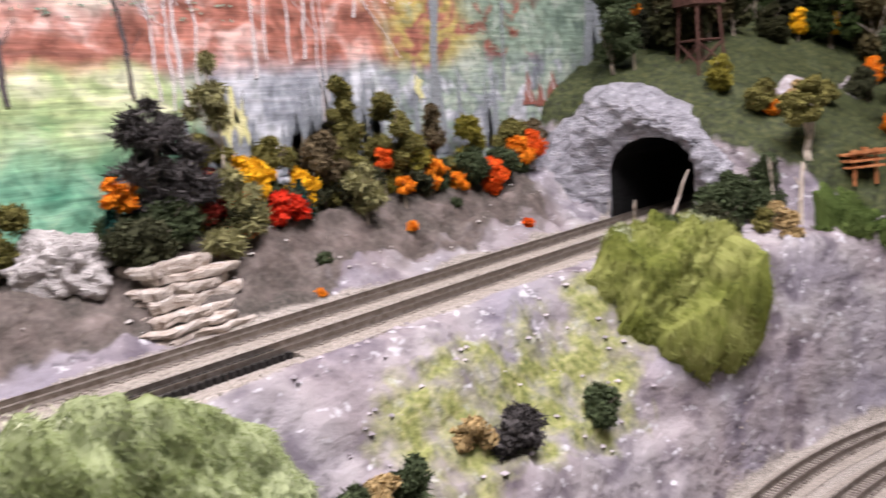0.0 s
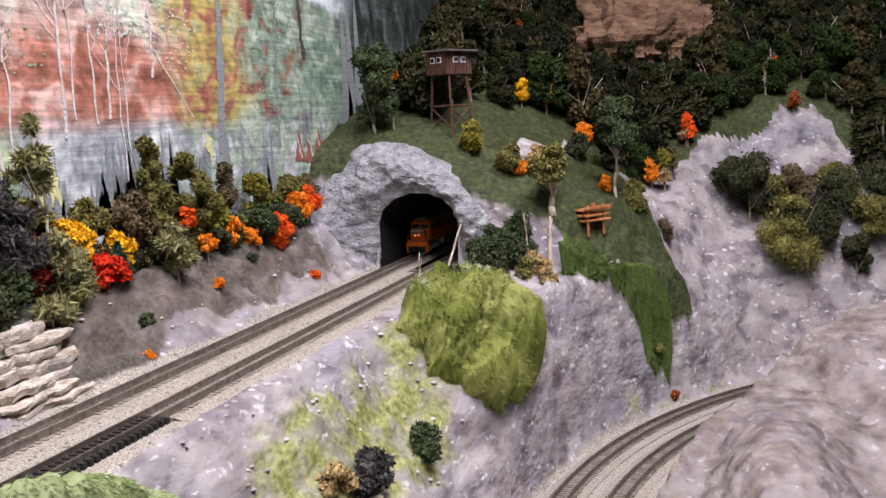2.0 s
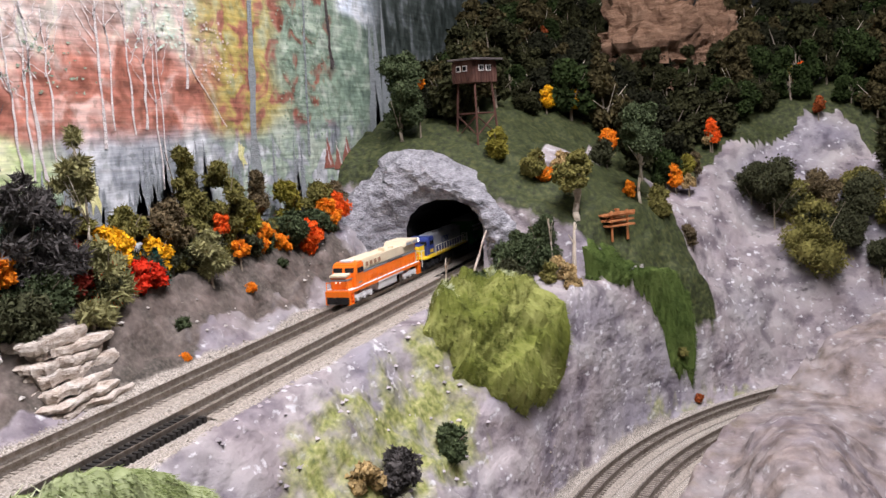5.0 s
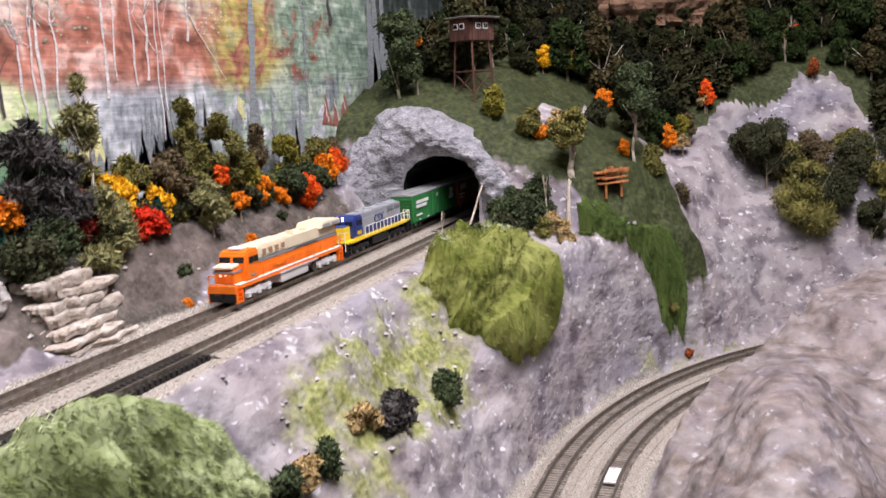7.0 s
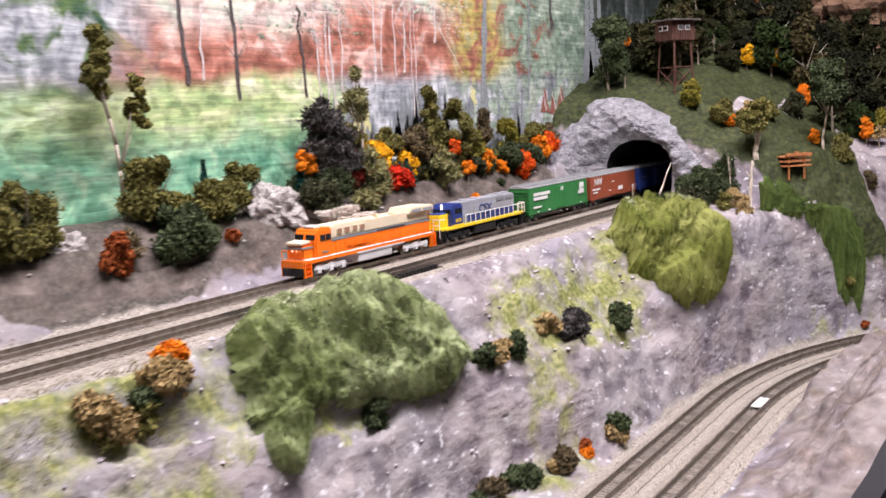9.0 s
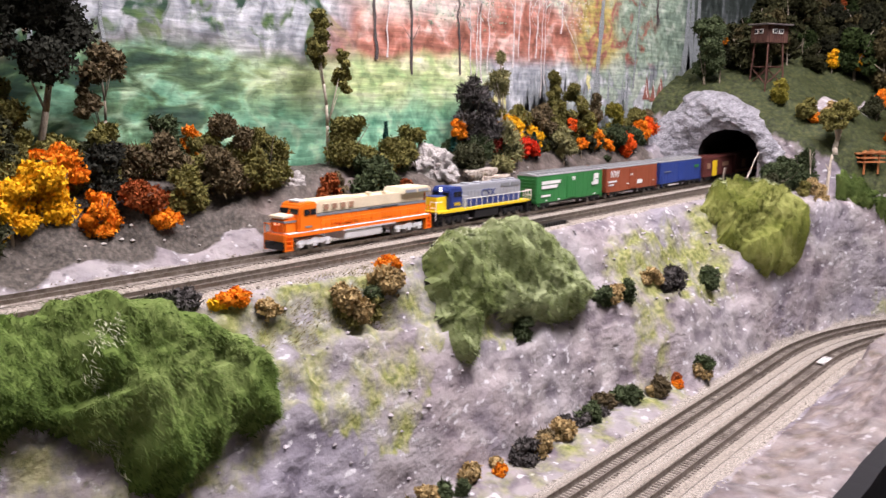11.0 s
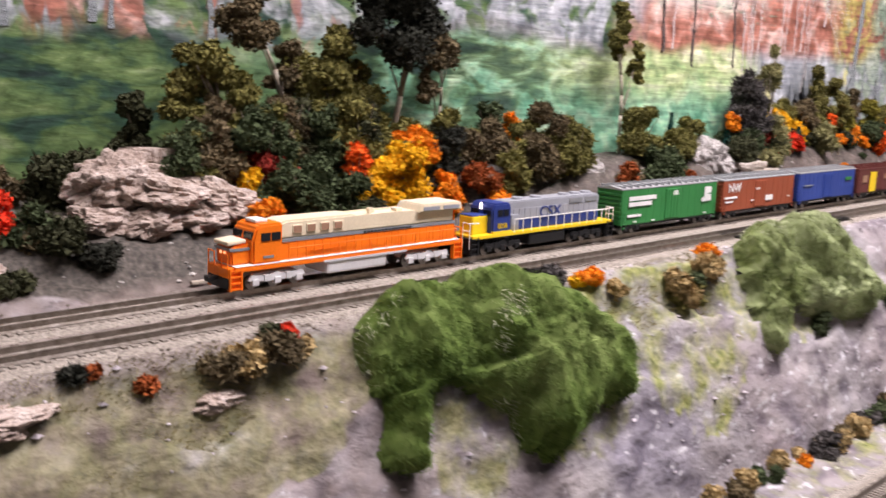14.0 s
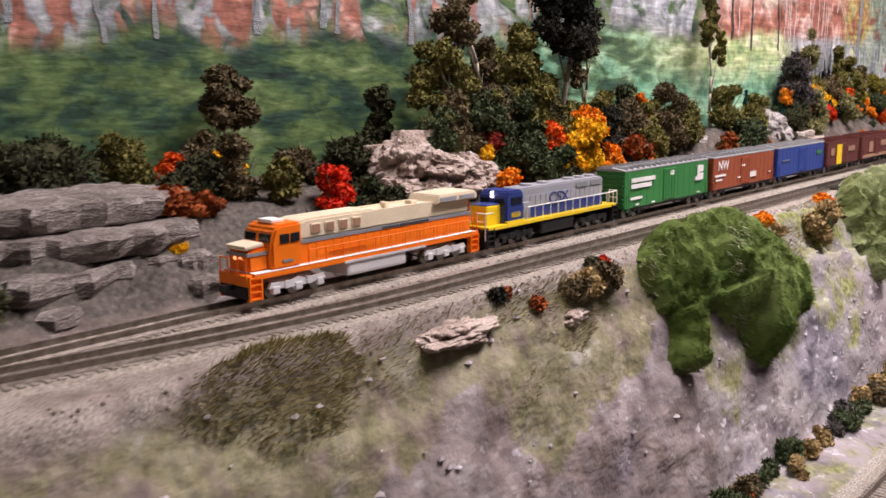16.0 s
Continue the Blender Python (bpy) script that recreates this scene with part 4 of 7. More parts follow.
def build_boxcar(L, H, body_mat, roof_mat, label, marks):
    e = empty("boxcar")
    W = 0.0094
    body = box_part("body", (0.003, L - 0.003, -W, W, 0.0062, H - 0.0012), body_mat, e, 0.0003)
    bm = bmesh.new()
    n = 16
    prof = [(-W - 0.0002, H - 0.0014), (-W - 0.0002, H - 0.0007), (0, H + 0.0006), (W + 0.0002, H - 0.0007), (W + 0.0002, H - 0.0014)]
    a = [bm.verts.new((0.0026, y, z)) for y, z in prof]
    b = [bm.verts.new((L - 0.0026, y, z)) for y, z in prof]
    bm.faces.new(a)
    bm.faces.new(b[::-1])
    for i in range(5):
        j = (i + 1) % 5
        bm.faces.new((a[i], b[i], b[j], a[j]))
    roof = part("roof", bm, roof_mat, e)
    for i in range(n):
        x = 0.006 + (L - 0.012) * i / (n - 1)
        box_part("roof_rib", (x - 0.0003, x + 0.0003, -W, W, H - 0.0006, H + 0.0009), roof_mat, roof)
    for i in range(14):
        x = 0.0055 + (L - 0.011) * i / 13
        box_part("side_post", (x - 0.00015, x + 0.00015, -W - 0.0001, W + 0.0001, 0.0066, H - 0.0016), body_mat, body)
    for sgn in (-1, 1):
        d = box_part("door", (L / 2 - 0.0075, L / 2 + 0.0085, sgn * W - 0.0007, sgn * W + 0.0007, 0.0074, H - 0.0030), body_mat, e, 0.0003)
        for k in range(4):
            x = L / 2 - 0.0050 + k * 0.0035
            box_part("door_rib", (x - 0.0002, x + 0.0002, sgn * W - 0.00095, sgn * W + 0.00095, 0.0080, H - 0.0036), body_mat, d)
    for x in (0.0026, L - 0.0026):
        for k in range(7):
            z = 0.0085 + k * (H - 0.012) / 6.5
            box_part("end_rib", (x - 0.0006, x + 0.0006, -W * 0.93, W * 0.93, z, z + 0.0011), body_mat, body)
    for x in (0.0052, L - 0.0052):
        bm = bmesh.new()
        for sgn in (-1, 1):
            y = sgn * (W + 0.0006)
            for o in (-0.0012, 0.0012):
                add_rod(bm, (x + o, y, 0.0040), (x + o, y, 0.0150), 0.0002, n=4)
            for k in range(5):
                add_rod(bm, (x - 0.0012, y, 0.0046 + k * 0.0024), (x + 0.0012, y, 0.0046 + k * 0.0024), 0.0002, n=4)
        part("ladder", bm, body_mat, e)
    box_part("underframe", (0.003, L - 0.003, -0.0030, 0.0030, 0.0040, 0.0064), M_BLACK, e)
    box_part("side_sill", (0.012, L - 0.012, -W + 0.0003, W - 0.0003, 0.0050, 0.0064), M_BLACK, e)
    for x in (0.015, L - 0.015):
        truck(e, x, M_BLACK, 2, 0.0112)
    coupler(e, 0.003, -1)
    coupler(e, L - 0.003, 1)
    y = -W - 0.00055
    for mk in marks:
        if mk[0] == "bar":
            bars(e, mk[1] * L, y, mk[2] * H, mk[3] * L, mk[4] * H, mk[5])
        else:
            lettering(e, mk[1], mk[2] * L, y, mk[3] * H, mk[4], mk[5])
    return tagged(e, label, "freight car", group="freight cars of the train")


def rounded_mark(parent, x, y, z, s, mat):
    """A plain pair of rounded blocks for a painted herald."""
    bm = bmesh.new()
    for ox, oz, w, h in ((-0.10, 0.0, 0.34, 1.0), (0.30, 0.26, 0.50, 0.44), (0.30, -0.26, 0.50, 0.44), (-0.42, -0.36, 0.30, 0.26)):
        prism(bm, [(x + s * (ox + dx * w / 2), z + s * (oz + dz * h / 2)) for dx, dz in ((-0.8, -1), (0.8, -1), (1, -0.7), (1, 0.7), (0.8, 1), (-0.6, 1), (-1, 0.6), (-1, -0.6))], y - 0.0002, y + 0.0002)
    part("herald", bm, mat, parent)


GREEN_L, GREEN_H = 0.1125, 0.0292
orange_loco = build_orange_loco()
blue_loco = build_blue_loco()
green_car = build_boxcar(GREEN_L, GREEN_H, M_GREEN, M_ROOFGREY, "green boxcar with white lettering and a grey roof",
                         [("bar", 0.21, 0.76, 0.25, 0.085, M_WHITE), ("bar", 0.19, 0.64, 0.21, 0.085, M_WHITE), ("bar", 0.14, 0.40, 0.12, 0.05, M_WHITE),
                          ("bar", 0.53, 0.80, 0.05, 0.10, M_WHITE), ("bar", 0.15, 0.27, 0.03, 0.03, M_WHITE), ("bar", 0.32, 0.26, 0.03, 0.03, M_WHITE), ("bar", 0.85, 0.27, 0.03, 0.03, M_WHITE)])
rounded_mark(green_car, 0.855 * GREEN_L, -0.0100, 0.70 * GREEN_H, 0.0098, M_WHITE)
red_car = build_boxcar(0.1075, 0.0288, M_REDBROWN, M_ROOFGREY, "red-brown boxcar with white lettering",
                       [("text", "NW", 0.16, 0.76, 0.0092, M_WHITE), ("bar", 0.12, 0.54, 0.15, 0.05, M_WHITE), ("bar", 0.10, 0.44, 0.09, 0.04, M_WHITE),
                        ("bar", 0.46, 0.70, 0.05, 0.05, M_WHITE), ("bar", 0.62, 0.44, 0.10, 0.13, M_WHITE), ("bar", 0.40, 0.42, 0.04, 0.03, M_WHITE), ("bar", 0.9, 0.42, 0.03, 0.03, M_WHITE)])
blue_car = build_boxcar(0.1045, 0.0288, M_BOXBLUE, M_ROOFGREY, "plain dark blue boxcar with a pale roof",
                        [("bar", 0.17, 0.62, 0.14, 0.03, M_GREYLINE), ("bar", 0.85, 0.70, 0.10, 0.10, M_GREEN)])
maroon_car = build_boxcar(0.088, 0.0272, M_MAROON, M_MAROON, "maroon boxcar with a yellow door panel",
                          [("bar", 0.17, 0.66, 0.10, 0.22, M_TAN), ("bar", 0.36, 0.55, 0.14, 0.62, M_YELLOW), ("bar", 0.72, 0.68, 0.20, 0.16, M_TAN)])
tan_car = build_boxcar(0.094, 0.0275, M_MAROON, M_MAROON, "weathered maroon boxcar with faded tan panels",
                       [("bar", 0.3, 0.6, 0.12, 0.35, M_TAN), ("bar", 0.7, 0.68, 0.18, 0.18, M_TAN), ("bar", 0.5, 0.30, 0.9, 0.10, M_TAN)])
rust_car = build_boxcar(0.094, 0.0262, M_REDBROWN, M_REDBROWN, "rust-red boxcar at the end of the visible train", [("bar", 0.3, 0.62, 0.16, 0.12, M_TAN)])
TRAIN = []
at = 0.0
for thing, length in ((orange_loco, 0.1345), (blue_loco, 0.122), (green_car, 0.1125), (red_car, 0.1075), (blue_car, 0.1045), (maroon_car, 0.088), (tan_car, 0.094), (rust_car, 0.094)):
    TRAIN.append((thing, at))
    at += length + 0.0030


# ---- greenery ----
def soup(rng, blobs, n, size, shape="crumb", droop=0.0, flat=1.0):
    """n small loose bits over a cluster of lobes: crumbs of foam, twigs of lichen or fibres of mat."""
    r = np.random.RandomState(rng.randrange(10 ** 6))
    c = np.array([b[0] for b in blobs], float)
    rad = np.array([b[1] for b in blobs], float)
    w = rad.prod(1) ** (2 / 3)
    k = r.choice(len(blobs), n, p=w / w.sum())
    d = r.normal(size=(n, 3))
    d /= np.linalg.norm(d, axis=1)[:, None]
    depth = 1.0 if shape == "fibre" else 0.6 + 0.45 * r.uniform(0, 1, (n, 1)) + 0.35 * r.uniform(0, 1, (n, 1)) ** 6
    p = c[k] + d * rad[k] * depth
    s = size * r.uniform(0.55, 1.5, (n, 1))
    if shape == "crumb":
        base = np.array([(1, 1, 1), (-1, -1, 1), (-1, 1, -1), (1, -1, -1)], float) * 0.6
        q = r.normal(size=(n, 4))
        q /= np.linalg.norm(q, axis=1)[:, None]
        a, b, cc, dd = q.T
        R = np.stack([1 - 2 * (cc ** 2 + dd ** 2), 2 * (b * cc - a * dd), 2 * (b * dd + a * cc),
                      2 * (b * cc + a * dd), 1 - 2 * (b ** 2 + dd ** 2), 2 * (cc * dd - a * b),
                      2 * (b * dd - a * cc), 2 * (cc * dd + a * b), 1 - 2 * (b ** 2 + cc ** 2)], 1).reshape(n, 3, 3)
        v = np.einsum("nij,kj->nki", R, base) * s[:, None] + p[:, None]
        idx = np.array([(0, 1, 2), (0, 3, 1)])
        f = (np.arange(n)[:, None, None] * 4 + idx).reshape(-1, 3)
        return v.reshape(-1, 3), f
    t = d + r.normal(size=(n, 3)) * (0.5 if shape == "twig" else 0.55)
    t[:, 2] -= droop
    t /= np.linalg.norm(t, axis=1)[:, None]
    side = np.cross(t, r.normal(size=(n, 3)))
    side /= np.linalg.norm(side, axis=1)[:, None]
    wd = s * (0.13 if shape == "twig" else 0.085)
    v = np.stack([p - t * s * 0.4 - side * wd, p - t * s * 0.4 + side * wd, p + t * s * 0.6], 1)
    return v.reshape(-1, 3), np.arange(n * 3).reshape(-1, 3)


def lobes(rng, r, h, z0, count=6, lean=(0, 0)):
    """Uneven clumps: wide at mid height, with gaps and outliers."""
    out = []
    count = max(count, int(count * min(2.2, 0.6 * h / max(r, 1e-4))))
    for i in range(count + 3):
        u = rng.uniform(0.0, 1.0) if i >= count else (i + 0.5) / count
        z = z0 + h * (0.14 + 0.76 * u)
        a = rng.uniform(0, 6.28)
        o = r * rng.uniform(0.25, 0.85) * (1.05 - 0.7 * abs(u - 0.35))
        q = r * rng.uniform(0.26, 0.52) * (1.1 - 0.3 * u)
        out.append(((o * math.cos(a) + lean[0] * u, 0.7 * o * math.sin(a) + lean[1] * u, z), (q * rng.uniform(0.8, 1.3), q, max(q * 0.85, h / count * 0.6))))
    return out


def core(verts, faces, blobs, shrink=0.8):
    """Rough dark kernels, so that no light shines through the lobes."""
    bm = bmesh.new()
    for c, r in blobs:
        bmesh.ops.create_icosphere(bm, subdivisions=2, radius=1.0, matrix=Matrix.Translation(c) @ Matrix.Diagonal((*[q * shrink for q in r], 1)))
    for v in bm.verts:
        v.co += v.normal * 0.0022 * fbm(v.co.x * 180, v.co.y * 180, v.co.z * 180, 3)
    b = len(verts)
    bm.verts.index_update()
    V = np.array([v.co[:] for v in bm.verts])
    F = [[x.index + b for x in f.verts] for f in bm.faces]
    bm.free()
    return np.concatenate([verts, V]), np.concatenate([faces, np.array(F)])


TONES = {
    "olive": ((0.152, 0.139, 0.041), "olive green foam bush among the trackside scrub"),
    "yolive": ((0.213, 0.188, 0.031), "yellow-green foam bush at the foot of the backdrop"),
    "lichen": ((0.24, 0.228, 0.102), "pale green lichen shrub with fine twigs"),
    "dark": ((0.051, 0.054, 0.027), "very dark green foam bush in the scrub"),
    "green": ((0.059, 0.078, 0.036), "dark green clump foliage bush"),
    "black": ((0.027, 0.028, 0.021), "almost black clump of foliage"),
    "grey": ((0.077, 0.07, 0.067), "dark grey dry twiggy shrub"),
    "brown": ((0.123, 0.094, 0.051), "grey-brown dried out shrub"),
    "beige": ((0.36, 0.26, 0.12), "straw-coloured foam clump on the rock slope"),
    "orange": ((0.80, 0.22, 0.012), "bright orange foam autumn bush"),
    "yellow": ((0.82, 0.40, 0.012), "golden yellow foam autumn bush"),
    "redor": ((0.72, 0.10, 0.012), "red-orange coarse foam autumn bush"),
    "red": ((0.60, 0.035, 0.012), "scarlet red foam autumn bush"),
    "darkred": ((0.20, 0.022, 0.014), "deep dark red autumn bush"),
    "rust": ((0.26, 0.065, 0.018), "rust-brown coarse foam autumn bush"),
}
FOLIAGE = {k: foliage("foliage_" + k, c) for k, (c, _) in TONES.items()}
M_BARK = material("twig_bark", [(0.10, 0.08, 0.06), (0.24, 0.20, 0.15), (0.40, 0.34, 0.27)], 300, 0.9, 0.4, stretch=(1, 1, 0.3))
M_BARK_PALE = material("pale_bark", [(0.30, 0.25, 0.19), (0.52, 0.45, 0.36), (0.68, 0.62, 0.54)], 300, 0.9, 0.4, stretch=(1, 1, 0.3))
GREENS = random.Random(11)
BRIGHT = ("orange", "yellow", "redor", "red", "darkred", "rust", "beige")


def ground_z(x, y):
    return rough_height(x, y)


def bush(tone, x, y, top, r, low=None, shape="crumb", lean=(0, 0), dense=1.0):
    """A bush whose crown ends at height top; its stem stands on the ground."""
    z = ground_z(x, y)
    low = z if low is None else max(z, low)
    h = max(top - low, r * 0.9)
    bl = lobes(GREENS, r * 1.1, h, low - z, GREENS.choice((8, 9, 10) if tone in BRIGHT else (6, 7, 8)), lean)
    size = 0.0012 if shape == "crumb" else 0.0046
    n = int(dense * min(4200, 500 + 3.4e6 * r * (r + h)) * (1.0 if shape == "crumb" else 0.6))
    v, f = soup(GREENS, bl, n, size, shape)
    v, f = core(v, f, bl, 0.70 if shape == "crumb" else 0.5)
    if shape == "crumb" and tone not in BRIGHT:
        v2, f2 = soup(GREENS, bl, n // 3, 0.0050, "twig")
        f = np.concatenate([f, f2 + len(v)])
        v = np.concatenate([v, v2])
    e = empty("bush", pose(x, y, z - 0.001))
    obj("foliage", v, f, FOLIAGE[tone], e)
    bm = bmesh.new()
    add_rod(bm, (0, 0, -0.002), (lean[0] * 0.4, lean[1] * 0.4, low - z + 0.4 * h), 0.0010, 0.0005, 5)
    for _ in range(3):
        a = GREENS.uniform(0, 6.28)
        add_rod(bm, (0, 0, low - z + 0.2 * h), (0.8 * r * math.cos(a), 0.8 * r * math.sin(a), low - z + h * GREENS.uniform(0.5, 0.9)), 0.0005, 0.0002, 4)
    part("stem", bm, M_BARK, e)
    return tagged(e, TONES[tone][1], "bush", group="bushes of the layout")


def cliff_bush(tone, x, top, r, y_from=0.235):
    """A bush stuck on the steep face, where the rock reaches its foot."""
    y = y_from
    while height(x, y) < top - 1.5 * r and y < 0.335:
        y += 0.001
    return bush(tone, x, y, top, r)


M_CONIFER = foliage("foliage_conifer", (0.010, 0.050, 0.040))


def tree(tone, x, y, crowns, thick=0.0017, bark=M_BARK, label="", bend=0.004, dense=1.0, kind="crumb"):
    """A wire tree: bent trunk, limbs out to each crown; crowns are (dx, z above ground, radius, height)."""
    z = ground_z(x, y)
    e = empty("tree", pose(x, y, z - 0.001))
    bm = bmesh.new()
    top = max(c[1] for c in crowns)
    tip = max(crowns, key=lambda c: c[1])
    prev, steps_n = Vector((0, 0, 0)), 6
    spine = [prev]
    for i in range(1, steps_n + 1):
        u = i / steps_n
        p = Vector((tip[0] * u ** 1.3 + bend * math.sin(4 * u), bend * 0.5 * math.sin(5 * u + 1), top * u))
        add_rod(bm, prev, p, thick * (1.15 - 0.75 * (i - 1) / steps_n), thick * (1.15 - 0.75 * u))
        spine.append(p)
        prev = p
    for dx, cz, r, h in crowns:
        for _ in range(3):
            s0 = spine[max(1, min(steps_n, int(steps_n * (cz - h) / top)))]
            add_rod(bm, s0, (dx + GREENS.uniform(-r, r) * 0.8, GREENS.uniform(-r, r) * 0.6, cz + GREENS.uniform(-0.4, 0.3) * h), thick * 0.35, thick * 0.12, 5)
    part("trunk", bm, bark, e, smooth=True)
    for dx, cz, r, h in crowns:
        r, h = r * 1.25, h * 1.1
        bl = lobes(GREENS, r, h, 0, 6)
        v, f = soup(GREENS, bl, int(dense * min(5200, 600 + 2.6e6 * r * (r + h))), 0.0013 if kind == "crumb" else 0.005, kind)
        v, f = core(v, f, bl, 0.72)
        c = obj("crown", v, f, FOLIAGE[tone], e)
        c.matrix_basis = pose(dx, 0, cz - h / 2)
    return tagged(e, label or "model tree with a bare trunk and ragged foliage", "tree", group="trees of the layout")


def conifer(x, y, top, r):
    z = ground_z(x, y)
    h = top - z
    e = empty("tree", pose(x, y, z - 0.001))
    bm = bmesh.new()
    add_rod(bm, (0, 0, 0), (0, 0, h * 0.9), 0.0009, 0.0003)
    part("trunk", bm, M_BARK, e)
    n = 620
    rs = np.random.RandomState(int(x * 1e4) % 9999)
    u = rs.uniform(0.04, 1, n) ** 0.8
    u = 1 - u
    a = rs.uniform(0, 6.28, n)
    rr = r * (1.02 - u) * rs.uniform(0.55, 1.05, n) * (0.85 + 0.3 * ((u * 9) % 1))
    p = np.stack([rr * np.cos(a), rr * np.sin(a), u * h], 1)
    t = np.stack([np.cos(a), np.sin(a), np.full(n, -0.35)], 1)
    side = np.stack([-np.sin(a), np.cos(a), np.zeros(n)], 1)
    L, W = 0.0034, 0.0011
    v = np.stack([p - t * L * 0.6 - side * W, p - t * L * 0.6 + side * W, p + t * L * 0.5], 1).reshape(-1, 3)
    f = np.arange(n * 3).reshape(-1, 3)
    bl = [((0, 0, h * q), (r * (1 - q) * 0.62,) * 2 + (h * 0.16,)) for q in (0.18, 0.4, 0.62, 0.8)]
    v, f = core(v, f, bl, 1.0)
    obj("crown", v, f, M_CONIFER, e)
    return tagged(e, "small blue-green bottlebrush conifer tree", "tree", group="conifers of the layout")


# scrub along the backdrop: tone, x, y, top, radius, lowest leaf (0: ground)
for row in (
    ("olive", 0.507, 0.442, 1.219, 0.012, 1.150), ("olive", 0.549, 0.442, 1.207, 0.015, 1.145), ("brown", 0.594, 0.444, 1.197, 0.009, 1.160),
    ("yolive", 0.635, 0.443, 1.186, 0.012, 1.150), ("orange", 0.580, 0.437, 1.162, 0.011, 0), ("orange", 0.604, 0.434, 1.148, 0.007, 0),
    ("redor", 0.708, 0.440, 1.170, 0.012, 1.152), ("orange", 0.687, 0.440, 1.166, 0.011, 1.146), ("redor", 0.646, 0.436, 1.155, 0.012, 0),
    ("brown", 0.487, 0.441, 1.183, 0.015, 1.155), ("yellow", 0.432, 0.439, 1.176, 0.013, 1.150), ("yellow", 0.467, 0.437, 1.165, 0.009, 1.142)):
    bush(row[0], *row[1:5], low=row[5] or None)
for row in (
    ("red", 0.447, 0.430, 1.154, 0.0105, 0), ("darkred", 0.407, 0.440, 1.174, 0.012, 1.140), ("olive", 0.407, 0.442, 1.189, 0.010, 1.165),
    ("olive", 0.450, 0.442, 1.184, 0.012, 1.160), ("dark", 0.515, 0.440, 1.166, 0.017, 0), ("dark", 0.566, 0.441, 1.163, 0.016, 0),
    ("green", 0.620, 0.440, 1.162, 0.017, 0), ("green", 0.665, 0.440, 1.160, 0.016, 0), ("dark", 0.355, 0.430, 1.150, 0.020, 0),
    ("green", 0.375, 0.436, 1.160, 0.017, 0), ("dark", 0.425, 0.440, 1.162, 0.018, 0), ("redor", 0.420, 0.433, 1.158, 0.010, 0)):
    bush(row[0], *row[1:5], low=row[5] or None)
for row in (
    ("dark", 0.465, 0.440, 1.158, 0.016, 0), ("redor", 0.535, 0.437, 1.170, 0.006, 1.158), ("orange", 0.548, 0.433, 1.152, 0.006, 1.142),
    ("olive", 0.690, 0.447, 1.178, 0.014, 1.160), ("brown", 0.722, 0.449, 1.176, 0.012, 1.158), ("yolive", 0.565, 0.439, 1.176, 0.012, 1.152),
    ("orange", 0.352, 0.437, 1.173, 0.008, 1.158), ("orange", 0.538, 0.422, 1.1245, 0.0042, 0), ("green", 0.459, 0.417, 1.117, 0.0042, 0), ("green", 0.592, 0.428, 1.132, 0.004, 0),
    ("orange", 0.444, 0.406, 1.103, 0.0025, 0), ("redor", 0.647, 0.409, 1.106, 0.005, 0)):
    bush(row[0], *row[1:5], low=row[5] or None)
for tone, x, y, top, r in (("grey", 0.374, 0.439, 1.213, 0.016), ("grey", 0.388, 0.441, 1.200, 0.016), ("lichen", 0.507, 0.428, 1.166, 0.013), ("lichen", 0.416, 0.430, 1.172, 0.015), ("lichen", 0.398, 0.425, 1.140, 0.010)):
    bush(tone, x, y, top, r, low=ground_z(x, y) + 0.006, shape="twig", dense=1.6)
for x, y, top, r in ((0.459, 0.431, 1.161, 0.0075), (0.349, 0.438, 1.163, 0.0065), (0.267, 0.438, 1.174, 0.007)):
    conifer(x, y, top, r)
tree("lichen", 0.410, 0.436, [(-0.002, 0.066, 0.009, 0.022), (0.001, 0.088, 0.003, 0.010)], 0.0009, M_BARK_PALE, "thin bare-stemmed tree with olive lichen leaves", kind="twig")
# the ragged thicket where the hill meadow is painted
for row in (
    ("green", 0.236, 0.422, 1.149, 0.0185), ("olive", 0.229, 0.437, 1.177, 0.017), ("olive", 0.262, 0.434, 1.160, 0.015), ("olive", 0.297, 0.440, 1.169, 0.014), ("rust", 0.186, 0.416, 1.140, 0.009),
    ("brown", 0.200, 0.422, 1.140, 0.011), ("green", 0.276, 0.427, 1.135, 0.008), ("rust", 0.270, 0.420, 1.124, 0.005), ("olive", 0.150, 0.434, 1.170, 0.017), ("brown", 0.118, 0.433, 1.178, 0.019),
    ("olive", 0.082, 0.426, 1.150, 0.012), ("olive", 0.132, 0.430, 1.158, 0.017), ("orange", 0.106, 0.450, 1.172, 0.010), ("green", 0.086, 0.452, 1.180, 0.011)):
    bush(*row)
for row in (
    ("black", 0.036, 0.440, 1.163, 0.016), ("orange", 0.024, 0.424, 1.141, 0.009), ("rust", 0.047, 0.422, 1.137, 0.013), ("orange", 0.060, 0.418, 1.124, 0.008), ("yellow", -0.004, 0.428, 1.156, 0.017),
    ("yellow", -0.022, 0.424, 1.148, 0.013), ("orange", 0.010, 0.437, 1.166, 0.013), ("redor", -0.030, 0.435, 1.156, 0.009), ("olive", -0.017, 0.452, 1.180, 0.024), ("dark", -0.063, 0.462, 1.172, 0.018),
    ("darkred", -0.077, 0.448, 1.154, 0.017), ("yellow", -0.092, 0.440, 1.145, 0.009), ("green", -0.072, 0.424, 1.150, 0.018), ("orange", -0.096, 0.424, 1.130, 0.012)):
    bush(*row)
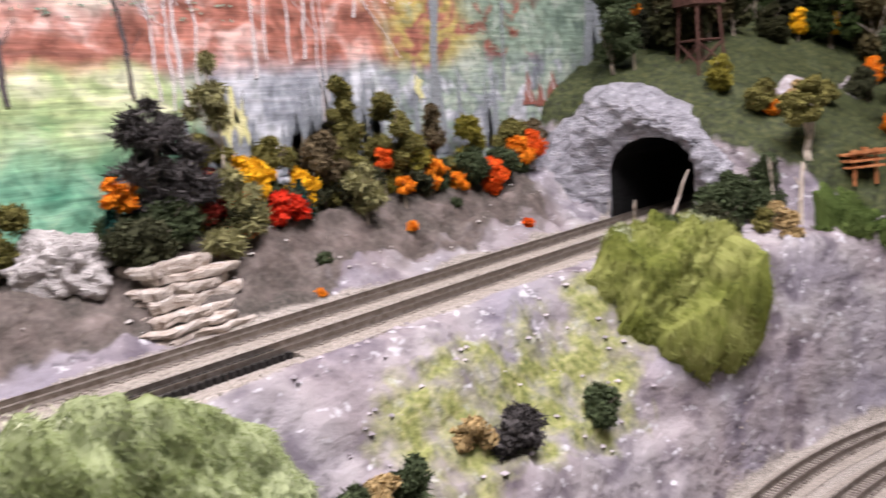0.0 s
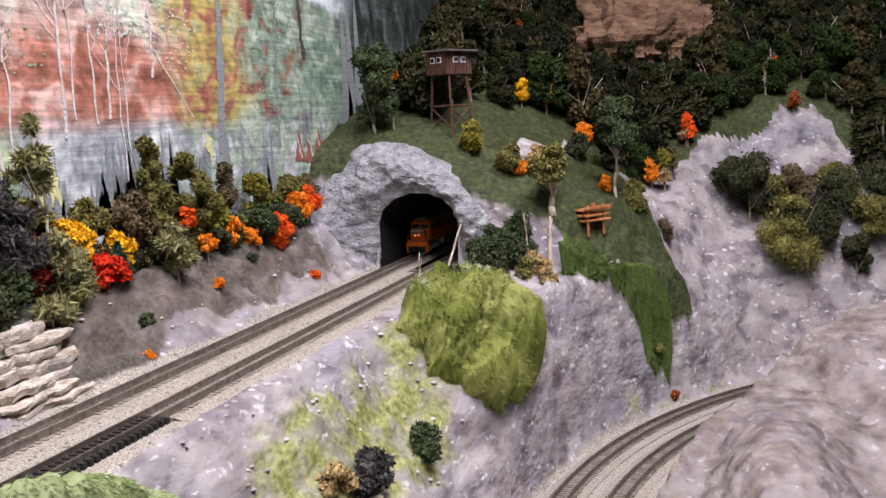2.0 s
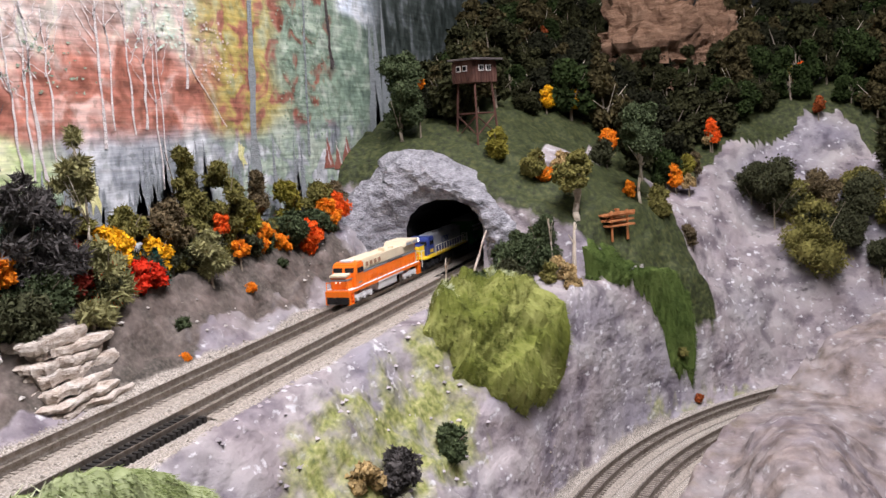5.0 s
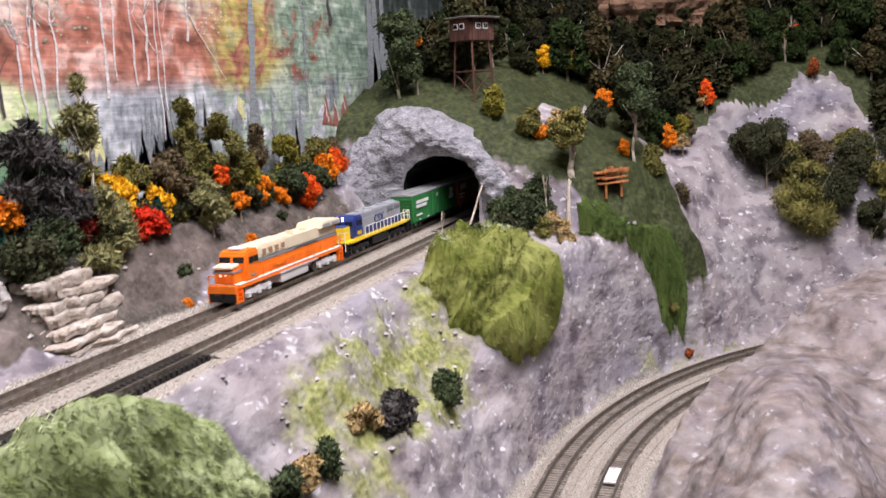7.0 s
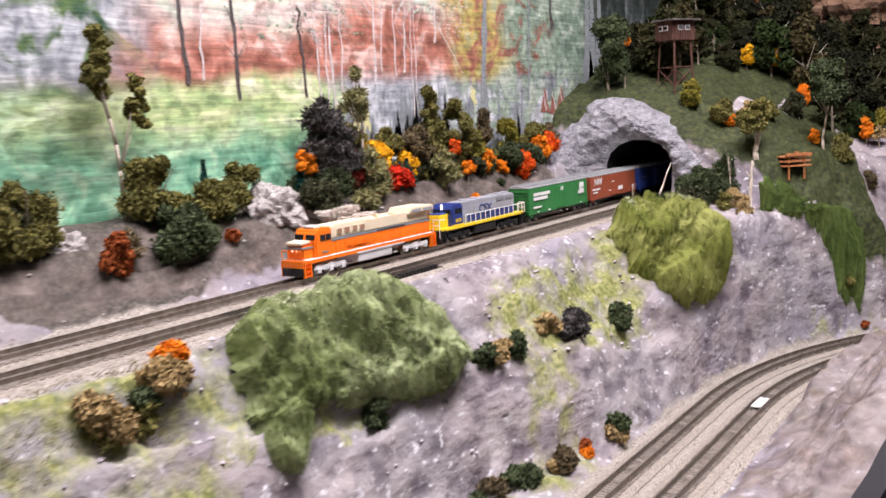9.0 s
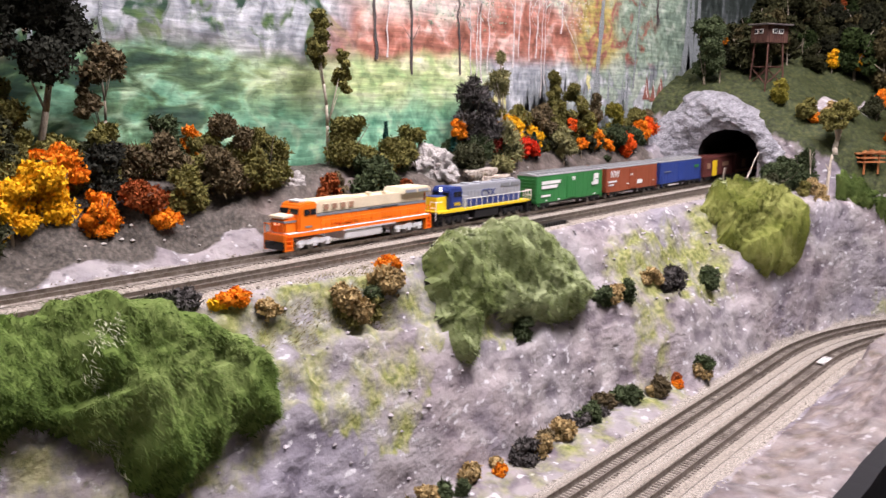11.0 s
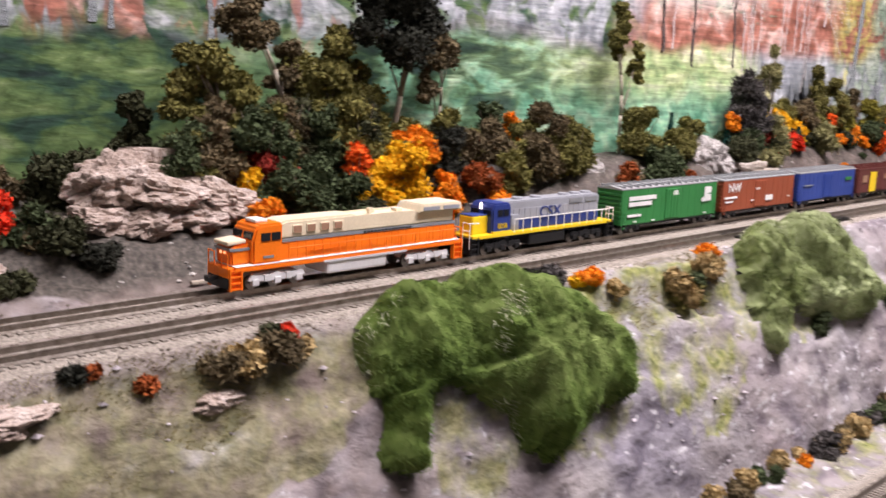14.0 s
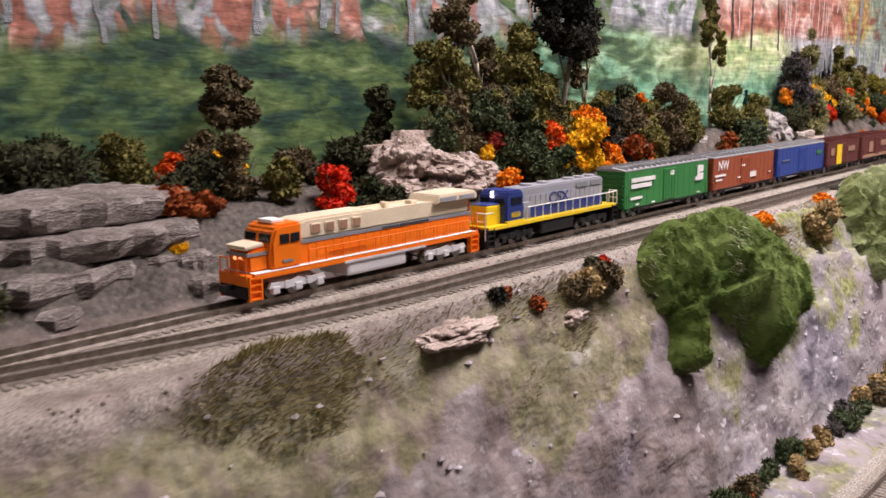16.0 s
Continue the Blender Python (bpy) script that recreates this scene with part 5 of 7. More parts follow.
for row in (
    ("red", -0.098, 0.411, 1.122, 0.010), ("green", -0.050, 0.420, 1.140, 0.015), ("dark", -0.035, 0.418, 1.128, 0.012), ("red", -0.216, 0.434, 1.142, 0.009), ("green", -0.200, 0.428, 1.134, 0.0095),
    ("olive", -0.240, 0.446, 1.146, 0.010), ("brown", -0.252, 0.458, 1.158, 0.011), ("olive", -0.262, 0.548, 1.156, 0.018), ("redor", -0.252, 0.520, 1.146, 0.009), ("yellow", -0.229, 0.508, 1.146, 0.012),
    ("rust", -0.298, 0.445, 1.137, 0.009), ("rust", -0.287, 0.437, 1.135, 0.008), ("dark", -0.400, 0.406, 1.126, 0.014), ("dark", -0.270, 0.470, 1.138, 0.016)):
    bush(*row)
for row in (("dark", -0.330, 0.520, 1.140, 0.030), ("green", -0.400, 0.470, 1.132, 0.022), ("yellow", -0.309, 0.423, 1.118, 0.0032), ("orange", -0.130, 0.440, 1.135, 0.010), ("dark", -0.235, 0.424, 1.120, 0.010), ("dark", -0.170, 0.470, 1.150, 0.018),
            ("dark", -0.192, 0.424, 1.126, 0.012), ("black", -0.178, 0.418, 1.116, 0.009), ("brown", -0.206, 0.430, 1.128, 0.012), ("dark", -0.216, 0.412, 1.110, 0.008), ("brown", -0.205, 0.475, 1.146, 0.016), ("dark", -0.245, 0.492, 1.144, 0.016)):
    bush(*row)
FILL = random.Random(29)
for i in range(34):
    x = -0.125 + 0.0085 * i + FILL.uniform(-0.004, 0.004)
    y = min(backdrop_y(x) - 0.016, 0.448 + FILL.uniform(-0.008, 0.018))
    bush(FILL.choice(("olive", "olive", "dark", "brown", "green", "olive")), x, y, 1.142 + FILL.uniform(0.004, 0.026) + 0.016 * (x < 0.05), FILL.uniform(0.010, 0.016))
for i in range(30):
    x = 0.355 + 0.0115 * i + FILL.uniform(-0.004, 0.004)
    bush(FILL.choice(("olive", "dark", "brown", "dark", "green", "yolive")), x, 0.444 + FILL.uniform(-0.004, 0.002), 1.146 + FILL.uniform(0.0, 0.020) * (1 if x < 0.62 else 0.5), FILL.uniform(0.008, 0.013))
# tall trees against the mural
tree("olive", 0.217, 0.447, [(-0.010, 0.086, 0.008, 0.042), (0.014, 0.066, 0.005, 0.034)], 0.0013, M_BARK_PALE, "leaning pine with two narrow olive crowns", bend=0.002)
tree("black", 0.008, 0.456, [(0.000, 0.086, 0.020, 0.040), (0.006, 0.106, 0.018, 0.036), (-0.008, 0.128, 0.010, 0.02), (0.020, 0.130, 0.009, 0.018)], 0.0020, M_BARK, "tall tree with an almost black ragged crown")
tree("olive", -0.092, 0.466, [(-0.010, 0.062, 0.014, 0.026), (0.008, 0.050, 0.010, 0.020), (-0.022, 0.044, 0.009, 0.016), (-0.004, 0.036, 0.010, 0.014)], 0.0018, M_BARK_PALE, "broad olive-green tree on a slim trunk")
tree("brown", -0.052, 0.480, [(-0.012, 0.090, 0.013, 0.034), (0.006, 0.062, 0.010, 0.026)], 0.0018, M_BARK_PALE, "brownish tree with a pale leaning trunk", bend=0.008)
tree("olive", -0.030, 0.470, [(0.004, 0.062, 0.016, 0.038), (0.022, 0.050, 0.014, 0.03)], 0.0015, M_BARK_PALE, "olive tree with a pale bare trunk")
tree("brown", 0.052, 0.468, [(0.006, 0.068, 0.011, 0.018), (-0.004, 0.046, 0.005, 0.02)], 0.0012, M_BARK, "thin dead-looking tree with brown tufts")
tree("dark", -0.130, 0.490, [(0, 0.042, 0.008, 0.020), (0.001, 0.026, 0.009, 0.02), (0, 0.014, 0.008, 0.018)], 0.0012, M_BARK, "narrow dark green tree before the mural")
tree("brown", -0.216, 0.536, [(0.014, 0.050, 0.013, 0.034), (-0.006, 0.022, 0.010, 0.018)], 0.0012, M_BARK, "leaning slender tree with brown leaves")

# ---- rock ledges and boulders ----
M_LEDGE = material("ledge_stone", [(0.15, 0.10, 0.07), (0.42, 0.35, 0.29), (0.58, 0.52, 0.46), (0.70, 0.66, 0.62)], 110, 0.75, 0.7, stretch=(1, 1, 3.0), detail=8)
M_SLATE = material("grey_slab_stone", [(0.055, 0.046, 0.040), (0.18, 0.155, 0.138), (0.37, 0.335, 0.315)], 90, 0.75, 0.6, stretch=(1, 1, 2.5), detail=8)
M_TANROCK = material("tan_boulder", [(0.14, 0.09, 0.065), (0.42, 0.335, 0.285), (0.62, 0.54, 0.50)], 120, 0.75, 0.7, detail=8)
M_WHITEROCK = material("pale_plaster_rock", [(0.20, 0.18, 0.17), (0.42, 0.39, 0.37), (0.62, 0.59, 0.57)], 130, 0.75, 0.8, detail=8, stretch=(1, 1, 2))


def ledge(name, x, y, z, w, d, h, layers, mat, label, seed, turn=0.0, jag=0.18, taper=0.25):
    """Stacked broken strata: each layer is a slab of its own."""
    rng = random.Random(seed)
    e = empty(name, pose(x, y, z, 0, 0, turn))
    zz = -0.003
    for k in range(layers):
        t = h / layers * rng.uniform(0.75, 1.25)
        u = k / max(1, layers - 1)
        ww, dd = w * (1 - taper * u) * rng.uniform(0.85, 1.05), d * (1 - taper * u)
        ox, oy = w * rng.uniform(-0.08, 0.08), 0.12 * d * u + d * rng.uniform(-0.06, 0.06)
        n = 64
        verts, faces = [], []
        ring = []
        for i in range(n):
            a = 2 * math.pi * i / n
            g = 1 + jag * (noise.noise(Vector((math.cos(a) * 1.7, math.sin(a) * 1.7, seed + k * 3.3))) + 0.45 * noise.noise(Vector((math.cos(a) * 6, math.sin(a) * 6, seed + k))) + 0.22 * rng.uniform(-1, 1))
            sq = (abs(math.cos(a)) ** 3 + abs(math.sin(a)) ** 3) ** (-1 / 3)
            ring.append((ox + ww / 2 * g * sq * math.cos(a), oy + dd / 2 * g * sq * math.sin(a)))
        levels = ((0.0, 0.84), (0.10, 0.93), (0.45, 0.99), (0.80, 1.0), (1.0, 0.95), (1.02, 0.6))
        for lv, sc in levels:
            for i, (px, py) in enumerate(ring):
                k2 = sc + 0.07 * noise.noise(Vector((px * 260, py * 260, k * 5 + lv * 4)))
                verts.append((px * k2, py * k2, zz + t * lv * 0.9 + 0.0013 * noise.noise(Vector((px * 90, py * 90, k * 0.2))) + 0.0008 * noise.noise(Vector((px * 400, py * 400, lv * 3)))))
        for j in range(len(levels) - 1):
            for i in range(n):
                a, b = j * n + i, j * n + (i + 1) % n
                faces.append((a, b, b + n, a + n))
        top = (len(levels) - 1) * n
        verts.append((ox, oy, zz + t * 0.92))
        c = len(verts) - 1
        faces += [(top + i, top + (i + 1) % n, c) for i in range(n)]
        obj("slab", verts, faces, mat, e, smooth=False)
        zz += t * 0.93
    return tagged(e, label, "rock outcrop")


def boulder(x, y, z, rx, ry, rz, mat, label, seed, tilt=0.0, name="boulder", strata=0.0):
    bm = bmesh.new()
    bmesh.ops.create_icosphere(bm, subdivisions=5, radius=1.0)
    for v in bm.verts:
        p = v.co.copy()
        g = 0.35 * fbm(p.x * 1.3 + seed, p.y * 1.3, p.z * 1.8, 3) + 0.16 * noise.ridged_multi_fractal(p * 2.6 + Vector((seed, 0, 0)), 0.9, 2.1, 4, 1.0, 2.0)
        if strata:
            g += strata * (noise.noise(Vector((seed, 0.6 * p.x, p.z * 7))) + 0.6 * noise.noise(Vector((p.x * 2, p.y * 2, p.z * 16))))
        v.co = p * (0.85 + g)
        v.co = Vector((v.co.x * rx, v.co.y * ry, v.co.z * rz))
    ob = part(name, bm, mat, smooth=False)
    ob.matrix_basis = pose(x, y, z, 0, tilt, 0)
    return tagged(ob, label, "rock")


ledge("rock_ledge", 0.370, 0.420, 1.099, 0.076, 0.034, 0.040, 7, M_LEDGE, "pale layered rock ledge beside the far track", 3, 4, jag=0.34, taper=0.42)
ledge("rock_ledge", -0.345, 0.452, 1.096, 0.120, 0.078, 0.050, 4, M_SLATE, "grey stacked rock slabs beside the far track", 8, 5, taper=0.16, jag=0.42)
ledge("rock_ledge", -0.298, 0.424, 1.098, 0.052, 0.030, 0.020, 2, M_SLATE, "low grey rock slabs beside the far track", 12, -6, jag=0.3)
ledge("rock_ledge", -0.136, 0.450, 1.112, 0.098, 0.042, 0.046, 7, M_TANROCK, "pinkish tan rock heap behind the track", 22, -4, taper=0.6, jag=0.5)
boulder(-0.162, 0.438, 1.140, 0.018, 0.011, 0.012, M_TANROCK, "pinkish tan boulder behind the track", 7, -12)
boulder(-0.112, 0.432, 1.128, 0.018, 0.010, 0.010, M_TANROCK, "small tan boulder behind the track", 9, 14)
for k, (bx, by, bz, br) in enumerate(((-0.140, 0.430, 1.134, 0.012), (-0.170, 0.434, 1.124, 0.012), (-0.126, 0.428, 1.122, 0.010), (-0.098, 0.430, 1.122, 0.008), (-0.150, 0.428, 1.122, 0.010))):
    boulder(bx, by, bz, br * 1.3, br * 0.8, br * 0.7, M_TANROCK, "pinkish tan boulder in the rock heap", 40 + k, 10 - 5 * k)
boulder(-0.236, 0.421, 1.106, 0.021, 0.011, 0.013, M_TANROCK, "pale grey rock on the dark slope", 4)
boulder(0.322, 0.436, 1.133, 0.022, 0.014, 0.017, M_WHITEROCK, "white plaster rock face in the scrub", 5, 14)
boulder(0.172, 0.440, 1.128, 0.012, 0.010, 0.012, M_WHITEROCK, "white plaster rock between bushes", 6)
boulder(-0.254, 0.327, 1.085, 0.021, 0.010, 0.005, M_TANROCK, "flat pale rock on the olive bank", 14)
boulder(-0.178, 0.323, 1.077, 0.010, 0.005, 0.004, M_TANROCK, "flat pale rock on the olive bank", 15)

# ---- fibre mats draped over the cliff edge ----
def pile_material(name, dark, mid, light, patch=26.0):
    """Short pile: patches of wear, and a shade of its own for each fibre."""
    m = bpy.data.materials.new(name)
    m.use_nodes = True
    nt = m.node_tree
    b = nt.nodes["Principled BSDF"]
    b.inputs["Roughness"].default_value, b.inputs["Specular IOR Level"].default_value = 0.9, 0.15
    tc, g, n1, n2 = (nt.nodes.new(k) for k in ("ShaderNodeTexCoord", "ShaderNodeNewGeometry", "ShaderNodeTexNoise", "ShaderNodeTexNoise"))
    for n, sc, dt in ((n1, patch, 4.0), (n2, 240.0, 3.0)):
        n.inputs["Scale"].default_value, n.inputs["Detail"].default_value = sc, dt
        nt.links.new(tc.outputs["Object"], n.inputs["Vector"])
    total = None
    for out, k in ((n1.outputs["Fac"], 0.95), (n2.outputs["Fac"], 0.30), (g.outputs["Random Per Island"], 0.34)):
        a = nt.nodes.new("ShaderNodeMath")
        a.operation = "MULTIPLY_ADD"
        a.inputs[1].default_value, a.inputs[2].default_value = k, -0.295
        nt.links.new(out, a.inputs[0])
        if total:
            nt.links.new(total, a.inputs[2])
        total = a.outputs[0]
    rp = nt.nodes.new("ShaderNodeValToRGB")
    els = rp.color_ramp.elements
    els.new(0.5)
    for e, (p, c) in zip(els, ((0.22, dark), (0.48, mid), (0.80, light))):
        e.position, e.color = p, (*c, 1)
    nt.links.new(total, rp.inputs["Fac"])
    nt.links.new(rp.outputs["Color"], b.inputs["Base Color"])
    return m


M_PILE = pile_material("mat_pile_green", (0.035, 0.062, 0.012), (0.085, 0.135, 0.026), (0.17, 0.22, 0.070))
M_PILE_LIME = pile_material("mat_pile_lime", (0.055, 0.070, 0.014), (0.135, 0.155, 0.030), (0.30, 0.31, 0.105), 32.0)
M_PILE_GREY = pile_material("mat_pile_grey", (0.050, 0.070, 0.018), (0.13, 0.165, 0.050), (0.32, 0.36, 0.20), 16.0)
M_PILE_DEEP = pile_material("mat_pile_deep", (0.025, 0.045, 0.010), (0.055, 0.085, 0.018), (0.095, 0.13, 0.035))
M_PILE_OLIVE = pile_material("static_grass_olive", (0.17, 0.145, 0.06), (0.30, 0.265, 0.12), (0.46, 0.39, 0.22), 40.0)
M_MAT_PALE = foliage("mat_fibre_pale", (0.44, 0.47, 0.30), 0.3)


def face_normal(x, y, e=0.006):
    return Vector((-(height(x + e, y) - height(x - e, y)) / (2 * e), -(height(x, y + e) - height(x, y - e)) / (2 * e), 1.0)).normalized()


def edge_distance(x, y, outline):
    """Distance inside a plan outline, negative outside; depth into the slope counts for more."""
    inside, best = False, 9.0
    px, py = x, y * 3.5
    for i in range(len(outline)):
        (ax, ay), (bx, by) = outline[i], outline[(i + 1) % len(outline)]
        ay, by = ay * 3.5, by * 3.5
        if (ay > py) != (by > py) and px < (bx - ax) * (py - ay) / (by - ay) + ax:
            inside = not inside
        u = max(0.0, min(1.0, ((px - ax) * (bx - ax) + (py - ay) * (by - ay)) / max(1e-12, (bx - ax) ** 2 + (by - ay) ** 2)))
        best = min(best, math.hypot(px - ax - u * (bx - ax), py - ay - u * (by - ay)))
    return best if inside else -best


def drape(outline, thick, tone, label, n, fibre, faded=(), lump=0.5, name="grass_mat", category="grass mat", seed=1, droop=0.7, sheet=True):
    """A pile sheet laid over the ground inside a plan outline, hanging where the ground falls away."""
    rng = random.Random(seed)
    cx, cy = sum(p[0] for p in outline) / len(outline), sum(p[1] for p in outline) / len(outline)
    base = Vector((cx, cy, height(cx, cy)))
    x0, x1 = min(p[0] for p in outline) - 0.006, max(p[0] for p in outline) + 0.006
    y0, y1 = min(p[1] for p in outline) - 0.003, max(p[1] for p in outline) + 0.003
    dx, dy = 0.0020, 0.0008
    nx, ny = int((x1 - x0) / dx) + 1, int((y1 - y0) / dy) + 1
    index, verts, norms, faces = {}, [], [], []
    for i in range(nx):
        for j in range(ny):
            x, y = x0 + i * dx, y0 + j * dy
            d = edge_distance(x, y, outline) + 0.0035 * fbm(x * 60, y * 160, seed)
            if d < -0.0012:
                continue
            nrm = face_normal(x, y)
            puff = thick * (1 - math.exp(-max(0.0, d) / 0.008)) * (1 + lump * fbm(x * 38, y * 50, seed + 4.0)) + 0.16 * thick * fbm(x * 130, y * 170, seed + 9.0)
            index[i, j] = len(verts)
            verts.append(Vector((x, y, height(x, y))) + nrm * (puff - 0.0012 if d > 0 else -0.0025) - base)
            norms.append(nrm)
    for (i, j), a in index.items():
        q = [index.get(k) for k in ((i + 1, j), (i + 1, j + 1), (i, j + 1))]
        if None not in q:
            faces.append((a, *q))
    e = empty(name, pose(*base))
    V, F = ([tuple(v) for v in verts], list(faces)) if sheet else ([], [])

    def fibres(V, F, picks, length):
        for f in picks:
            u, w = rng.random(), rng.random()
            a, b, c, d = (verts[k] for k in f)
            p = (a * (1 - u) + b * u) * (1 - w) + (d * (1 - u) + c * u) * w
            nrm = norms[f[0]]
            t = nrm * 0.75 + Vector((rng.gauss(0, 0.35), rng.gauss(0, 0.35) - 0.25, rng.gauss(0, 0.25) - droop))
            t.normalize()
            L = length * rng.uniform(0.5, 1.3)
            side = t.cross(nrm + Vector((rng.gauss(0, 0.3), rng.gauss(0, 0.3), 0.1))).normalized() * (0.075 * L)
            k = len(V)
            V += [tuple(p - side - nrm * 0.0003), tuple(p + side - nrm * 0.0003), tuple(p + t * L)]
            F.append((k, k + 1, k + 2))

    fibres(V, F, [faces[rng.randrange(len(faces))] for _ in range(n)], fibre)
    tagged(obj("turf_sheet", V, F, tone, e), kind="stuff")
    if faded:
        V, F = [], []
        picks = []
        for f in faces:
            p = verts[f[0]] + base
            for fx, fy, fr in faded:
                if math.hypot(p.x - fx, 2 * (p.y - fy)) < fr * (1 + 0.5 * fbm(p.x * 90, p.y * 90, 2.0)):
                    picks += [f] * 5
        fibres(V, F, picks, fibre * 1.25)
        tagged(obj("faded_fibre", V, F, M_MAT_PALE, e, "faded whitish fibres"), kind="stuff")
    return tagged(e, label, category, group="grass mats on the cliff edge")


drape([(0.545, 0.309), (0.572, 0.313), (0.610, 0.316), (0.650, 0.318), (0.676, 0.306), (0.672, 0.280), (0.648, 0.258), (0.638, 0.249), (0.622, 0.247), (0.600, 0.249), (0.576, 0.253), (0.560, 0.261), (0.552, 0.270), (0.548, 0.280), (0.548, 0.289), (0.552, 0.295), (0.544, 0.302)],
      0.017, M_PILE_LIME, "moss-green fibre mat hanging over the rock promontory", 17000, 0.0032, [(0.575, 0.308, 0.020), (0.655, 0.288, 0.020)], lump=0.75, seed=3)
drape([(0.174, 0.329), (0.205, 0.334), (0.250, 0.334), (0.300, 0.328), (0.328, 0.317), (0.336, 0.305), (0.322, 0.297), (0.304, 0.297), (0.264, 0.299), (0.236, 0.302), (0.206, 0.306), (0.193, 0.299), (0.181, 0.2955), (0.171, 0.300), (0.169, 0.309), (0.170, 0.320)],
      0.018, M_PILE_GREY, "grey-green fibre mat draped on the cliff edge", 20000, 0.0032, [(0.200, 0.330, 0.026), (0.245, 0.330, 0.028), (0.288, 0.326, 0.018)], lump=0.8, seed=5)
drape([(-0.116, 0.327), (-0.104, 0.334), (-0.060, 0.336), (-0.017, 0.331), (0.010, 0.325), (0.032, 0.318), (0.039, 0.308), (0.035, 0.300), (0.020, 0.299), (0.010, 0.301), (-0.011, 0.297), (-0.030, 0.295), (-0.044, 0.298), (-0.048, 0.304), (-0.060, 0.307), (-0.080, 0.313), (-0.089, 0.309), (-0.102, 0.301), (-0.118, 0.303), (-0.113, 0.311), (-0.115, 0.320)],
      0.022, M_PILE, "bright green fibre mat draped on the cliff edge", 24000, 0.0030, [(-0.108, 0.324, 0.014), (-0.050, 0.304, 0.010), (-0.030, 0.322, 0.006)], lump=0.6, seed=7)
drape([(0.742, 0.252), (0.772, 0.230), (0.790, 0.210), (0.810, 0.190), (0.826, 0.174), (0.818, 0.168), (0.802, 0.170), (0.784, 0.185), (0.782, 0.193), (0.770, 0.204), (0.744, 0.222), (0.736, 0.238)],
      0.008, M_PILE_DEEP, "deep green turf tongue running down the gorge wall", 9000, 0.0032, lump=0.5, seed=9)
drape([(-0.335, 0.340), (-0.310, 0.334), (-0.298, 0.326), (-0.312, 0.320), (-0.330, 0.316), (-0.360, 0.317), (-0.376, 0.328)],
      0.003, M_PILE_OLIVE, "tuft of long olive static grass on the bank", 4600, 0.0034, lump=0.9, name="static_grass", category="grass", seed=11, droop=-0.1, sheet=False)
drape([(-0.318, 0.331), (-0.240, 0.332), (-0.150, 0.330), (-0.146, 0.318), (-0.196, 0.311), (-0.222, 0.309), (-0.262, 0.318), (-0.310, 0.322)],
      0.002, M_PILE_OLIVE, "thin yellow-olive static grass on the bank", 5200, 0.0025, name="static_grass", category="grass", seed=13, droop=-0.3, sheet=False)
drape([(0.020, 0.328), (0.100, 0.331), (0.150, 0.331), (0.158, 0.320), (0.120, 0.312), (0.060, 0.312), (0.030, 0.318)],
      0.002, M_PILE_OLIVE, "thin yellow-olive static grass on the bank", 2600, 0.0025, name="static_grass", category="grass", seed=15, droop=-0.3, sheet=False)

# ---- clumps on the cliff side ----
for row in (("beige", 0.412, 1.060, 0.010), ("grey", 0.432, 1.058, 0.013), ("green", 0.499, 1.050, 0.012), ("beige", 0.356, 1.056, 0.009), ("green", 0.370, 1.056, 0.009), ("green", 0.342, 1.056, 0.009), ("green", 0.243, 1.050, 0.010),
            ("green", 0.120, 1.088, 0.008), ("beige", 0.104, 1.092, 0.013), ("beige", 0.135, 1.096, 0.012), ("olive", 0.102, 1.080, 0.007), ("olive", 0.120, 1.082, 0.007), ("beige", 0.050, 1.092, 0.007)):
    cliff_bush(*row)
for row in (("brown", -0.152, 1.096, 0.0095), ("beige", -0.164, 1.095, 0.008), ("brown", -0.174, 1.093, 0.0075), ("beige", -0.142, 1.093, 0.006), ("rust", -0.201, 1.090, 0.0042), ("rust", -0.219, 1.096, 0.0032), ("black", -0.224, 1.097, 0.0035)):
    cliff_bush(*row)
for row in (("orange", 0.143, 0.326, 1.100, 0.008), ("orange", 0.032, 0.324, 1.098, 0.008), ("yellow", 0.025, 0.326, 1.097, 0.005), ("black", -0.006, 0.330, 1.100, 0.008), ("grey", 0.006, 0.329, 1.101, 0.008), ("red", -0.145, 0.327, 1.100, 0.0035), ("dark", -0.151, 0.329, 1.099, 0.004)):
    bush(*row)
TOE = random.Random(17)
for i in range(40):
    x = -0.13 + 0.0145 * i + TOE.uniform(-0.005, 0.005)
    if x > 0.44:
        break
    y = lerp_to(x, [(0.30, 0.272), (0.36, 0.268), (0.43, 0.252)]) + TOE.uniform(-0.005, 0.005)
    tone = TOE.choice(("green", "green", "beige", "beige", "grey", "brown", "rust" if i % 3 else "orange"))
    r = TOE.uniform(0.005, 0.010) if tone not in ("orange", "rust") else 0.0045
    bush(tone, x, y, Z_LOW + 0.004 + r * TOE.uniform(1.2, 1.7), r)
bush("rust", 0.806, 0.166, Z_LOW + 0.011, 0.005)
bush("olive", 0.795, 0.180, Z_LOW + 0.009, 0.009)

# ---- over the tunnel: the tower hill ----
M_TOWER = material("stained_wood", [(0.035, 0.016, 0.012), (0.085, 0.038, 0.028), (0.14, 0.07, 0.052)], 150, 0.85, 0.3, stretch=(1, 1, 0.25))
M_PLANK = material("orange_lumber", [(0.22, 0.07, 0.025), (0.45, 0.17, 0.06), (0.60, 0.30, 0.14)], 150, 0.8, 0.3)


